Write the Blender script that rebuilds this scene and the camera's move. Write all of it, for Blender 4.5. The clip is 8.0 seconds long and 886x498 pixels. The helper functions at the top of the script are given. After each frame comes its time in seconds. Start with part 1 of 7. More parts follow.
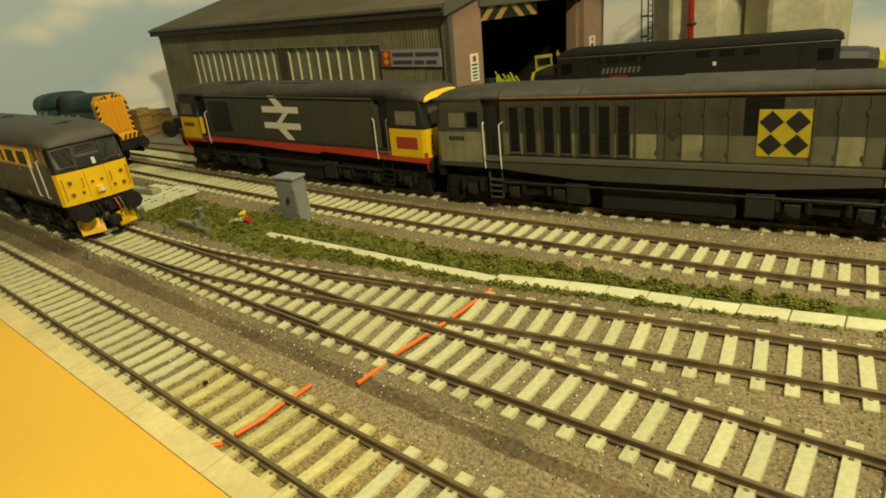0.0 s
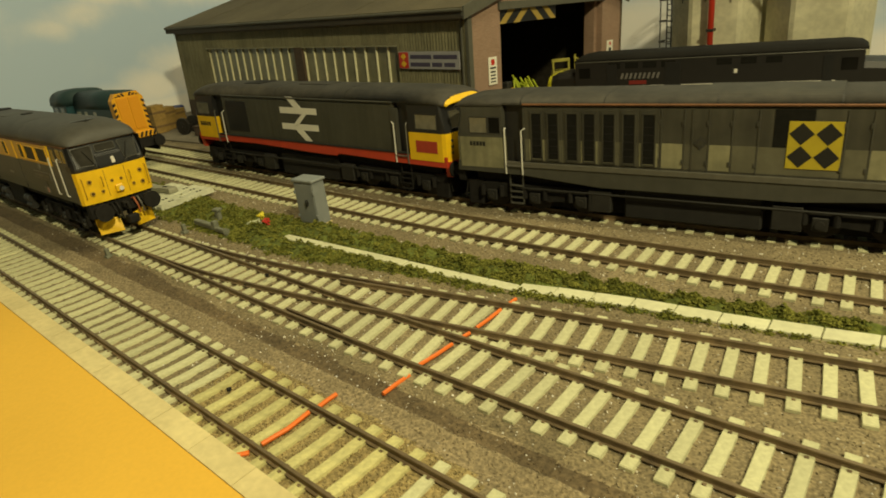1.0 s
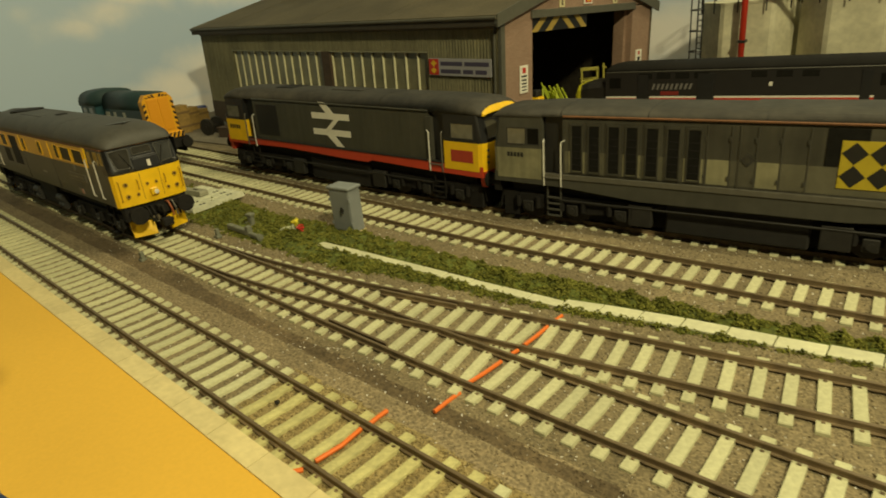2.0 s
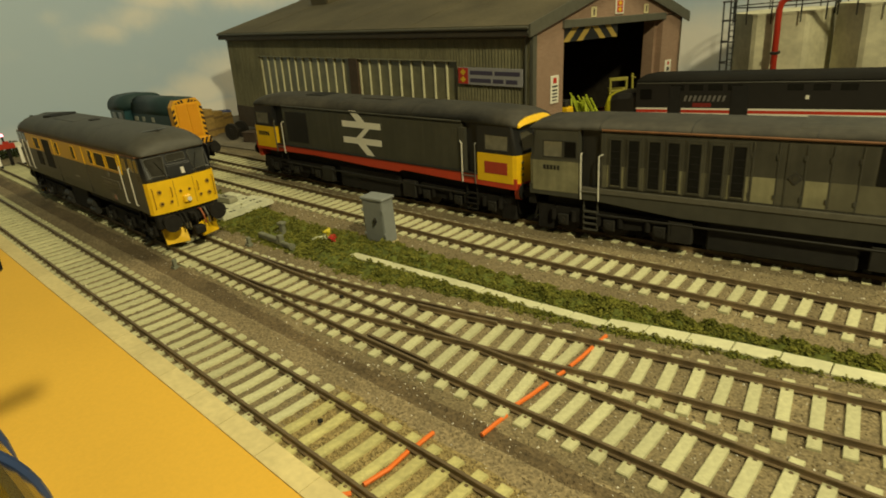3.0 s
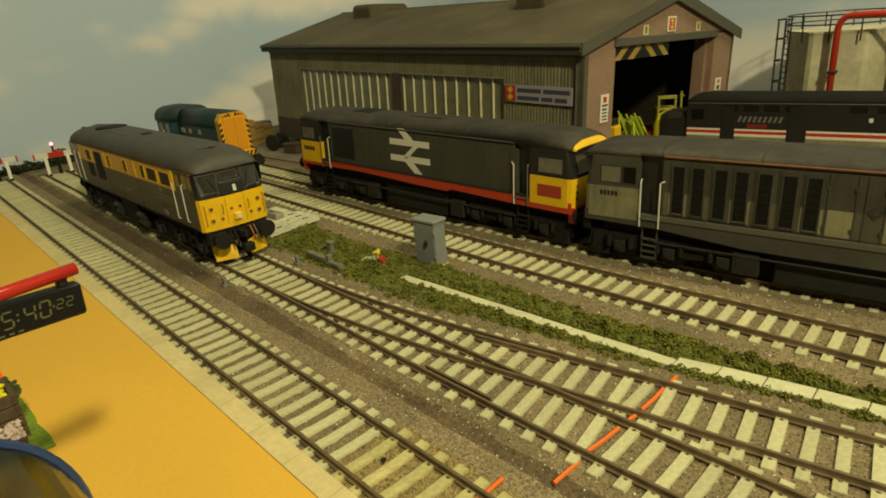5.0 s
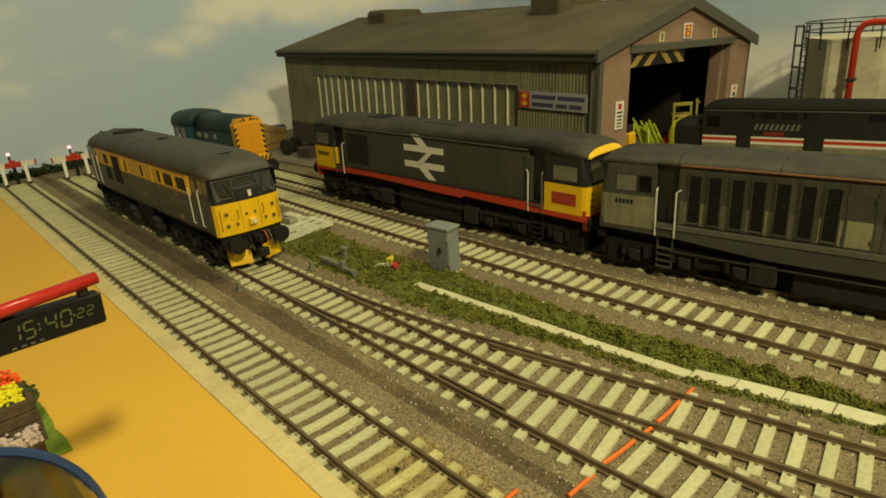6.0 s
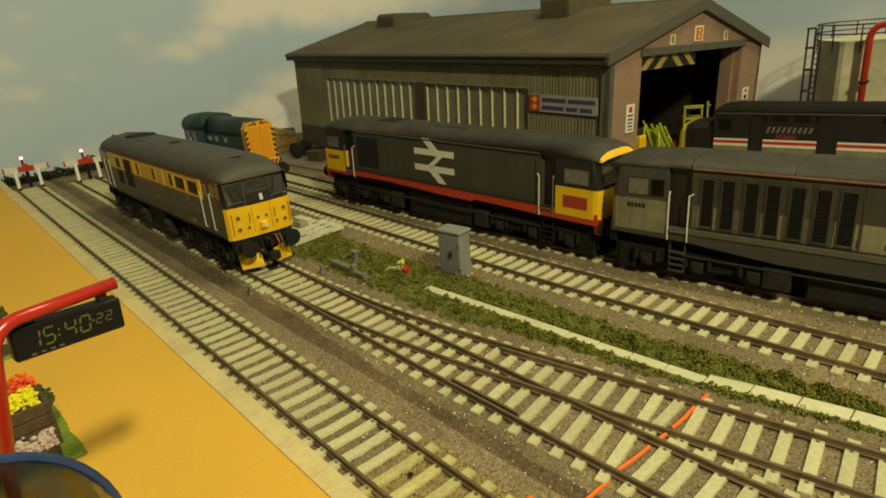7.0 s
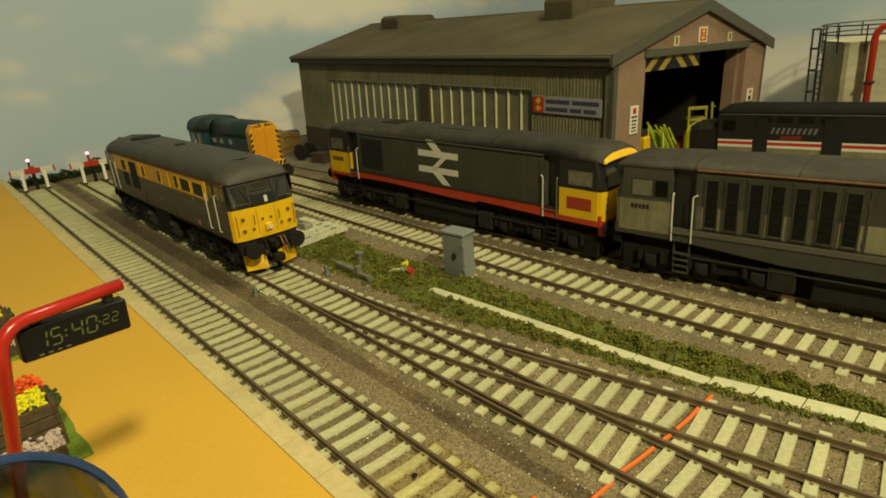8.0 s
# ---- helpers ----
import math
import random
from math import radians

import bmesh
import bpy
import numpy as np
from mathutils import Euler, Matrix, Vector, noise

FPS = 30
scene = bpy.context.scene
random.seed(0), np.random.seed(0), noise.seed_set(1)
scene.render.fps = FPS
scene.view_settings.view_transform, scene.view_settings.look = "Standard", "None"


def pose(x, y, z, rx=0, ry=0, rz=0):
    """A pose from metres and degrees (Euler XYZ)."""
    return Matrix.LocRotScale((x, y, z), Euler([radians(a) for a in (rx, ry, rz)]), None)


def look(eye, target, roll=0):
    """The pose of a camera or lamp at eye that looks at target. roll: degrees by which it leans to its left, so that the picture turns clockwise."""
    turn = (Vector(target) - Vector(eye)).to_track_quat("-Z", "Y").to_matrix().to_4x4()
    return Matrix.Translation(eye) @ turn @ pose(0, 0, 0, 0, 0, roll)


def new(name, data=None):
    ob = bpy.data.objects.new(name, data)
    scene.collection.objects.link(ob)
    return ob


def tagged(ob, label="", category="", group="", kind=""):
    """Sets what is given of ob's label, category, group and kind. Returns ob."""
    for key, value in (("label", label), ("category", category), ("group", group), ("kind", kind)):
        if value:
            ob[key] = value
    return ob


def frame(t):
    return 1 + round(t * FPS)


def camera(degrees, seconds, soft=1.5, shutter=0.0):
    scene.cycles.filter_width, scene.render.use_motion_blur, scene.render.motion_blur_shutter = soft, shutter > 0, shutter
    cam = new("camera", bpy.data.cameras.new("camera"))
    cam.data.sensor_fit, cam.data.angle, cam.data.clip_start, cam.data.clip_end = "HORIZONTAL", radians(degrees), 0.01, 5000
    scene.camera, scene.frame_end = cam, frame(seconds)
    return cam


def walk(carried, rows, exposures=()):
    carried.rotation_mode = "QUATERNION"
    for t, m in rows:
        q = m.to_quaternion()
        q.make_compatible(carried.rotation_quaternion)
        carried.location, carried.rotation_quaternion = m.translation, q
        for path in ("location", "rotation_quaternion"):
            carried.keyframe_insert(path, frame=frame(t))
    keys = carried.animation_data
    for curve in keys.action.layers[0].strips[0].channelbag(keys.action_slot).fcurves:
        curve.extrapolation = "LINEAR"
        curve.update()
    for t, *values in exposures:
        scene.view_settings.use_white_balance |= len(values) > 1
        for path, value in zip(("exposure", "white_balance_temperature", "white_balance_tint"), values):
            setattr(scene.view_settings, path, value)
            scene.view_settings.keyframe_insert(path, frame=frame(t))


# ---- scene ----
cam = camera(72.61, 8.0, soft=1.75, shutter=0.8)
# seconds, eye, heading, pitch, lean
ROWS = [
    (0.0, -0.04975, 0.07560, 0.09093, 39.834, -22.674, -7.776),
    (0.5, -0.05242, 0.07464, 0.09265, 40.143, -22.665, -7.534),
    (1.0, -0.05599, 0.07425, 0.09363, 40.428, -22.675, -6.984),
    (1.5, -0.06165, 0.07244, 0.09553, 40.764, -22.590, -6.522),
    (2.0, -0.06727, 0.06948, 0.09763, 41.273, -22.382, -6.046),
    (3.5, -0.08049, 0.06610, 0.10244, 43.133, -21.628, -5.446),
    (4.0, -0.08319, 0.06541, 0.10385, 43.804, -21.391, -5.383),
    (4.5, -0.08804, 0.06479, 0.10556, 44.390, -21.172, -5.248),
    (6.0, -0.09205, 0.06448, 0.10838, 46.065, -20.493, -4.998),
    (6.5, -0.09282, 0.06406, 0.10847, 46.481, -20.324, -5.050),
    (7.0, -0.09349, 0.06361, 0.10896, 46.780, -20.189, -5.194),
    (7.5, -0.09393, 0.06362, 0.10869, 47.001, -20.062, -5.339),
    (8.0, -0.09308, 0.06337, 0.10908, 47.187, -20.005, -5.378),
]


def view(x, y, z, heading, pitch, lean):
    a, p = radians(heading), radians(pitch)
    way = Vector((-math.sin(a) * math.cos(p), math.cos(a) * math.cos(p), math.sin(p)))
    eye = Vector((x, y, z))
    return look(eye, eye + way, lean)


walk(cam, [(t, view(*row)) for t, *row in ROWS], [(0.0, 0.22), (1.0, 0.09), (2.0, 0.0), (8.0, 0.0)])


import functools

# ---- world and lights ----
world = bpy.data.worlds.new("room")
scene.world = world
world.use_nodes = True
world.node_tree.nodes["Background"].inputs[0].default_value = (1.0, 0.82, 0.52, 1)
world.node_tree.nodes["Background"].inputs[1].default_value = 0.038


def room_lamp(name, at, target, size, watts, colour):
    data = bpy.data.lights.new(name, "AREA")
    data.shape, data.size, data.energy, data.color = "DISK", size, watts, colour
    ob = new(name, data)
    ob.matrix_world = look(at, target)
    return ob


room_lamp("bench_lamp", (0.30, 0.02, 0.54), (-0.25, 0.22, 0), 0.06, 4.7, (1.0, 0.90, 0.51))
room_lamp("ceiling_lamp", (0.05, 0.56, 0.95), (-0.25, 0.26, 0), 0.24, 5.1, (1.0, 0.885, 0.50))

# ---- materials ----
MATS = {}


def mat(name, colour, rough=0.6, metal=0.0, grain=0.0, grain_size=0.002, stain=0.0, stain_size=0.02, bump=0.0, vary=0.0, spec=0.5, emit=0.0, emit_colour=None, streak=0.0):
    """A painted or natural surface: colour with fine grain, wider stains, small relief; sizes in metres."""
    if name in MATS:
        return MATS[name]
    m = bpy.data.materials.new(name)
    m.use_nodes = True
    nt = m.node_tree
    bsdf = nt.nodes["Principled BSDF"]
    bsdf.inputs["Roughness"].default_value = rough
    bsdf.inputs["Metallic"].default_value = metal
    bsdf.inputs["Specular IOR Level"].default_value = spec
    link = nt.links.new
    coord = nt.nodes.new("ShaderNodeTexCoord")
    rgb = nt.nodes.new("ShaderNodeRGB")
    rgb.outputs[0].default_value = (*colour, 1)
    out = rgb.outputs[0]

    def layer(out, size, amount, detail, upright=False):
        tex = nt.nodes.new("ShaderNodeTexNoise")
        tex.inputs["Scale"].default_value = 1.0 / size
        tex.inputs["Detail"].default_value = detail
        if upright:
            squash = nt.nodes.new("ShaderNodeMapping")
            squash.inputs["Scale"].default_value = (1.0, 1.0, 0.08)
            link(coord.outputs["Object"], squash.inputs["Vector"])
            link(squash.outputs[0], tex.inputs["Vector"])
        else:
            link(coord.outputs["Object"], tex.inputs["Vector"])
        ramp = nt.nodes.new("ShaderNodeMapRange")
        ramp.inputs[1].default_value, ramp.inputs[2].default_value = 0.3, 0.7
        ramp.inputs[3].default_value, ramp.inputs[4].default_value = 1 - amount, 1 + amount
        link(tex.outputs["Fac"], ramp.inputs[0])
        mul = nt.nodes.new("ShaderNodeVectorMath")
        mul.operation = "SCALE"
        link(out, mul.inputs[0])
        link(ramp.outputs[0], mul.inputs["Scale"])
        return mul.outputs[0], tex.outputs["Fac"]

    height = None
    if grain:
        out, height = layer(out, grain_size, grain, 4)
    if stain:
        out, h2 = layer(out, stain_size, stain, 3)
        height = height or h2
    if streak:
        out, _ = layer(out, 0.0035, streak, 3, True)
    if vary:
        info = nt.nodes.new("ShaderNodeObjectInfo")
        ramp = nt.nodes.new("ShaderNodeMapRange")
        ramp.inputs[3].default_value, ramp.inputs[4].default_value = 1 - vary, 1 + vary
        link(info.outputs["Random"], ramp.inputs[0])
        mul = nt.nodes.new("ShaderNodeVectorMath")
        mul.operation = "SCALE"
        link(out, mul.inputs[0])
        link(ramp.outputs[0], mul.inputs["Scale"])
        out = mul.outputs[0]
    link(out, bsdf.inputs["Base Color"])
    if bump and height:
        node = nt.nodes.new("ShaderNodeBump")
        node.inputs["Strength"].default_value = bump
        node.inputs["Distance"].default_value = grain_size * 0.5
        link(height, node.inputs["Height"])
        link(node.outputs[0], bsdf.inputs["Normal"])
    if emit:
        bsdf.inputs["Emission Color"].default_value = (*(emit_colour or colour), 1)
        bsdf.inputs["Emission Strength"].default_value = emit
    MATS[name] = m
    return m


# ---- small modelling helpers; lengths in millimetres ----
MM = 0.001


def finish(name, bm, material, parent=None, label="", smooth=False):
    me = bpy.data.meshes.new(name)
    bmesh.ops.recalc_face_normals(bm, faces=bm.faces)
    bmesh.ops.scale(bm, vec=(MM, MM, MM), verts=bm.verts)
    bm.to_mesh(me)
    bm.free()
    for one in material if isinstance(material, (list, tuple)) else (material,):
        me.materials.append(one)
    if smooth:
        for p in me.polygons:
            p.use_smooth = True
    ob = new(name, me)
    if parent:
        ob.parent = parent
    if label:
        ob["label"] = label
    return ob


def part(name, bm, material, parent, label="", smooth=False):
    return finish(name, bm, material, parent, label, smooth)


def thing(name, m, label, category, group="", kind=""):
    ob = new(name)
    ob.empty_display_size = 0.01
    ob.matrix_world = m
    return tagged(ob, label, category, group, kind)


def at_mm(x, y, z, rz=0.0, rx=0.0, ry=0.0):
    return pose(x * MM, y * MM, z * MM, rx, ry, rz)


def box(bm, x0, x1, y0, y1, z0, z1, bevel=0.0, mat_index=0):
    """A box from corner to corner, with its edges rounded by bevel."""
    vs = [bm.verts.new((x, y, z)) for x in (x0, x1) for y in (y0, y1) for z in (z0, z1)]
    quads = ((0, 1, 3, 2), (4, 6, 7, 5), (0, 4, 5, 1), (2, 3, 7, 6), (0, 2, 6, 4), (1, 5, 7, 3))
    fs = [bm.faces.new([vs[i] for i in q]) for q in quads]
    for f in fs:
        f.material_index = mat_index
    if bevel:
        es = {e for f in fs for e in f.edges}
        bmesh.ops.bevel(bm, geom=list(es), offset=bevel, segments=1, affect="EDGES", profile=0.7)
    return vs


def boxed(x0, x1, y0, y1, z0, z1, bevel=0.0):
    bm = bmesh.new()
    box(bm, x0, x1, y0, y1, z0, z1, bevel)
    return bm


def prism(bm, outline, axis, a, b, mat_index=0):
    """The outline (2D) pushed from a to b along an axis: 'x' takes (y, z), 'y' takes (x, z), 'z' takes (x, y)."""
    def put(p, w):
        return {"x": (w, p[0], p[1]), "y": (p[0], w, p[1]), "z": (p[0], p[1], w)}[axis]
    lo = [bm.verts.new(put(p, a)) for p in outline]
    hi = [bm.verts.new(put(p, b)) for p in outline]
    n = len(outline)
    fs = [bm.faces.new(lo), bm.faces.new(hi)]
    fs += [bm.faces.new((lo[i], lo[(i + 1) % n], hi[(i + 1) % n], hi[i])) for i in range(n)]
    for f in fs:
        f.material_index = mat_index
    return lo + hi


def loft(bm, rings, caps=True):
    """Skin over rings of equal length."""
    vv = [[bm.verts.new(p) for p in ring] for ring in rings]
    n = len(rings[0])
    for a, b in zip(vv, vv[1:]):
        for i in range(n):
            bm.faces.new((a[i], a[(i + 1) % n], b[(i + 1) % n], b[i]))
    if caps:
        bm.faces.new(vv[0])
        bm.faces.new(vv[-1])
    return vv


def rod(bm, points, radius, sides=8):
    """A round bar along points."""
    pts = [Vector(p) for p in points]
    rings = []
    for i, p in enumerate(pts):
        d = (pts[min(i + 1, len(pts) - 1)] - pts[max(i - 1, 0)]).normalized()
        u = d.orthogonal() if i == 0 else (u - d * u.dot(d))
        u.normalize()
        w = d.cross(u)
        rings.append([p + radius * (math.cos(2 * math.pi * k / sides) * u + math.sin(2 * math.pi * k / sides) * w) for k in range(sides)])
    loft(bm, rings)


def rodded(points, radius, sides=8):
    bm = bmesh.new()
    rod(bm, points, radius, sides)
    return bm


def drum(bm, centre, axis, radius, length, sides=16, r2=None):
    """A cylinder or cone centred at a point along 'x', 'y' or 'z'."""
    r2 = radius if r2 is None else r2
    rings = []
    for w, r in ((-length / 2, radius), (length / 2, r2)):
        ring = []
        for k in range(sides):
            c, s = r * math.cos(2 * math.pi * k / sides), r * math.sin(2 * math.pi * k / sides)
            off = {"x": (w, c, s), "y": (c, w, s), "z": (c, s, w)}[axis]
            ring.append(tuple(centre[i] + off[i] for i in range(3)))
        rings.append(ring)
    loft(bm, rings)


# ---- lines of the tracks: knots (x, y) of each centre line ----
LINES = {
    "a": [(-760, 169.5), (-600, 160.8), (-400, 150.3), (-229, 141.5), (-100, 134.7), (60, 126.3), (200, 119)],
    "b": [(-760, 215), (-600, 206.5), (-387, 195.3), (-285, 189.3), (-230, 186), (-172, 183), (-135, 181.7), (-60, 180), (60, 178.5), (200, 178)],
    "c": [(-390, 195.3), (-337, 192.6), (-291, 191.9), (-257, 193.3), (-217, 196.8), (-159, 204.2), (-122, 208.8), (-87, 213.4), (60, 233), (200, 252)],
    "d": [(-760, 297), (-486, 281.7), (-407, 276.7), (-348, 273.2), (-246, 267.8), (-192, 266.7), (-112, 267.2), (-67, 269), (60, 279), (200, 294)],
    "e": [(-700, 322), (-450, 314.5), (-358, 312.5), (-300, 312.6), (-193, 317), (-121, 322), (-84, 326), (60, 343), (200, 363)],
    "f": [(-560, 506), (-300, 500), (-219, 506), (-147, 514), (-50, 524), (60, 537), (200, 556)],
}


def line_y(key, x):
    """y of a track's middle: a smooth curve through its knots."""
    k = LINES[key]
    xs = [p[0] for p in k]
    x = min(max(x, xs[0]), xs[-1])
    i = max(0, min(len(k) - 2, int(np.searchsorted(xs, x)) - 1))

    def slope(j):
        a, b = k[max(j - 1, 0)], k[min(j + 1, len(k) - 1)]
        return (b[1] - a[1]) / (b[0] - a[0])
    (x0, y0), (x1, y1) = k[i], k[i + 1]
    h = x1 - x0
    s = (x - x0) / h
    return (2 * s**3 - 3 * s**2 + 1) * y0 + (s**3 - 2 * s**2 + s) * h * slope(i) + (3 * s**2 - 2 * s**3) * y1 + (s**3 - s**2) * h * slope(i + 1)


def line_turn(key, x):
    return math.degrees(math.atan2(line_y(key, x + 3) - line_y(key, x - 3), 6))


@functools.lru_cache(None)
def near_y(key, x):
    """line_y to the nearest millimetre along the board, remembered."""
    return line_y(key, x)


YARD_Z, YARD_FALL = -7.75, 0.01376

# ---- base board, backdrop and room ----
m_ballast = mat("ballast", (0.200, 0.158, 0.086), 0.95, grain=0.5, grain_size=0.0007, stain=0.22, stain_size=0.03, bump=0.8)
# brown earth, its colour darkened further for the slope that catches less light
m_earth = mat("cess_earth_shaded", (0.126, 0.091, 0.047), 0.95, grain=0.4, grain_size=0.0012, stain=0.3, stain_size=0.02, bump=0.7)
m_verge = mat("pale_verge", (0.235, 0.184, 0.103), 0.95, grain=0.5, grain_size=0.0009, stain=0.2, stain_size=0.02, bump=0.8)
m_sand = mat("sandy_ballast", (0.27, 0.205, 0.085), 0.95, grain=0.5, grain_size=0.0011, stain=0.2, stain_size=0.02, bump=0.8)
m_concrete = mat("sleeper_concrete", (0.51, 0.495, 0.295), 0.9, grain=0.12, grain_size=0.001, vary=0.10, bump=0.2)
m_rail = mat("rail_brown", (0.160, 0.112, 0.058), 0.7, grain=0.3, grain_size=0.004, stain=0.3, stain_size=0.03)
m_railtop = mat("rail_head", (0.17, 0.125, 0.070), 0.5, metal=0.25, grain=0.15, grain_size=0.004)
m_platform = mat("platform_sand", (0.70, 0.41, 0.045), 0.85, grain=0.03, grain_size=0.001, stain=0.05, stain_size=0.08)
m_coping = mat("coping", (0.60, 0.50, 0.245), 0.9, grain=0.08, grain_size=0.002, stain=0.1, stain_size=0.02, vary=0.05)


def sky_material():
    """A painted sky: grey blue with soft cloud banks, drawn as blobs broken up by noise."""
    m = bpy.data.materials.new("sky_paint")
    m.use_nodes = True
    nt = m.node_tree
    link = nt.links.new
    bsdf = nt.nodes["Principled BSDF"]
    bsdf.inputs["Roughness"].default_value = 0.95
    bsdf.inputs["Specular IOR Level"].default_value = 0.1
    coord = nt.nodes.new("ShaderNodeTexCoord")
    puff = nt.nodes.new("ShaderNodeTexNoise")
    puff.inputs["Scale"].default_value, puff.inputs["Detail"].default_value = 20.0, 7.0
    link(coord.outputs["Object"], puff.inputs["Vector"])
    total = None
    for x, y, z, rx, rz, amount in CLOUDS:
        sub = nt.nodes.new("ShaderNodeVectorMath")
        sub.operation = "SUBTRACT"
        sub.inputs[1].default_value = (x, y, z)
        link(coord.outputs["Object"], sub.inputs[0])
        div = nt.nodes.new("ShaderNodeVectorMath")
        div.operation = "DIVIDE"
        div.inputs[1].default_value = (rx, rx, rz)
        link(sub.outputs[0], div.inputs[0])
        ln = nt.nodes.new("ShaderNodeVectorMath")
        ln.operation = "LENGTH"
        link(div.outputs[0], ln.inputs[0])
        rng = nt.nodes.new("ShaderNodeMapRange")
        rng.inputs[1].default_value, rng.inputs[2].default_value = 0.2, 1.0
        rng.inputs[3].default_value, rng.inputs[4].default_value = amount, 0.0
        link(ln.outputs["Value"], rng.inputs[0])
        if total is None:
            total = rng.outputs[0]
        else:
            mx = nt.nodes.new("ShaderNodeMath")
            mx.operation = "MAXIMUM"
            link(total, mx.inputs[0])
            link(rng.outputs[0], mx.inputs[1])
            total = mx.outputs[0]
    add = nt.nodes.new("ShaderNodeMath")
    link(total, add.inputs[0])
    link(puff.outputs["Fac"], add.inputs[1])
    rng = nt.nodes.new("ShaderNodeMapRange")
    rng.interpolation_type = "SMOOTHSTEP"
    rng.inputs[1].default_value, rng.inputs[2].default_value = 0.56, 1.42
    link(add.outputs[0], rng.inputs[0])
    mix = nt.nodes.new("ShaderNodeMix")
    mix.data_type = "RGBA"
    mix.inputs["A"].default_value = (0.50, 0.62, 0.77, 1)
    mix.inputs["B"].default_value = (0.88, 0.85, 0.82, 1)
    link(rng.outputs[0], mix.inputs["Factor"])
    link(mix.outputs["Result"], bsdf.inputs["Base Color"])
    return m


# cloud banks: x, y, z, width, height (metres), strength
CLOUDS = [
    (-0.815, 0.475, 0.158, 0.120, 0.046, 0.95), (-0.815, 0.430, 0.143, 0.070, 0.028, 0.72), (-0.815, 0.545, 0.155, 0.130, 0.052, 1.0), (-0.80, 0.62, 0.160, 0.17, 0.056, 1.0), (-0.70, 0.70, 0.165, 0.20, 0.050, 0.8),
    (-0.815, 0.360, 0.108, 0.055, 0.021, 0.48), (-0.815, 0.400, 0.119, 0.070, 0.026, 0.56),
    (-0.815, 0.415, 0.024, 0.060, 0.026, 0.74), (-0.815, 0.462, 0.030, 0.070, 0.036, 0.95), (-0.815, 0.512, 0.040, 0.090, 0.048, 1.0), (-0.815, 0.47, 0.004, 0.12, 0.03, 0.9),
    (-0.815, 0.220, 0.151, 0.034, 0.012, 0.28), (-0.815, 0.186, 0.111, 0.036, 0.018, 0.36), (-0.815, 0.310, 0.126, 0.030, 0.014, 0.24),
    (-0.815, 0.196, 0.083, 0.045, 0.014, 0.26), (-0.815, 0.246, 0.094, 0.034, 0.014, 0.24), (-0.815, 0.30, 0.012, 0.25, 0.020, 0.30),
    (-0.29, 0.71, 0.046, 0.09, 0.054, 0.85), (-0.20, 0.71, 0.05, 0.14, 0.06, 0.7), (-0.06, 0.71, 0.008, 0.11, 0.036, 0.95), (0.2, 0.71, 0.06, 0.2, 0.05, 0.6), (-0.45, 0.71, 0.2, 0.2, 0.04, 0.4),
]
m_sky = sky_material()


def yard_level(x):
    """The yard line falls gently towards +x."""
    return min(-0.4, YARD_Z - x * YARD_FALL)


@functools.lru_cache(None)
def cess_edges(x):
    """Near and far edge of the sunken strip of earth between the first two tracks."""
    mid = (near_y("a", x) + near_y("b", x)) / 2
    wide = min(1.0, max(0.0, (-245 - x) / 60))
    return mid - 0.4 - 1.3 * wide, mid + 5.3 + 2.0 * wide


def cess(x):
    return cess_edges(round(x))


def ballast_z(x, y):
    """Height of the loose ballast: level under the tracks, a dip between the first two."""
    lo, hi = cess(x)
    d = y - lo
    dip = 0.75 * math.exp(-((d + 0.9) / 1.8) ** 2) if d < 0 else -1.2 * min(1.0, d / 1.0) * max(0.0, 1 - max(0.0, d - 1.0) / (hi - lo + 0.6))
    ye = near_y("e", round(x))
    step = lambda v: 0.0 if v <= 0 else 1.0 if v >= 1 else v * v * (3 - 2 * v)
    bank = (yard_level(x) + 0.4) * step((y - ye + 31) / 12) - (9.8 + yard_level(x)) * step((y - ye - 20) / 20)
    return -0.25 + bank + dip + 0.35 * noise.noise((x * 0.35, y * 0.35, 0)) + 0.25 * noise.noise((x * 0.9, y * 0.9, 3))


def ground_sheet():
    bm = bmesh.new()
    xs = list(np.arange(-812, 262, 3.0))
    ys = [-900, -300, 0, 60, 100] + list(np.arange(112, 148, 1.9)) + list(np.arange(148, 186, 0.9)) + list(np.arange(186, 384, 1.9)) + [395, 420, 500, 600, 700, 800]
    rows = [[bm.verts.new((x, y, ballast_z(x, y))) for y in ys] for x in xs]
    for a, b in zip(rows, rows[1:]):
        for j in range(len(ys) - 1):
            f = bm.faces.new((a[j], a[j + 1], b[j + 1], b[j]))
            c = f.calc_center_median()
            ya = near_y("a", round(c.x))
            lo, hi = cess(c.x)
            wob = 1.6 * noise.noise((c.x * 0.06, c.y * 0.2, 0))
            if lo + 0.2 * wob < c.y < hi + wob:
                f.material_index = 1
            elif abs(c.y - ya) < 15 + wob and -206 + 9 * wob < c.x < -120 + 9 * wob:
                f.material_index = 2
            elif ya + 13 + wob < c.y < hi:
                f.material_index = 3
    ob = finish("ground", bm, (m_ballast, m_earth, m_sand, m_verge), smooth=True)
    return tagged(ob, "brown ballasted base board of the model railway", "ground", kind="structure")


ground_sheet()


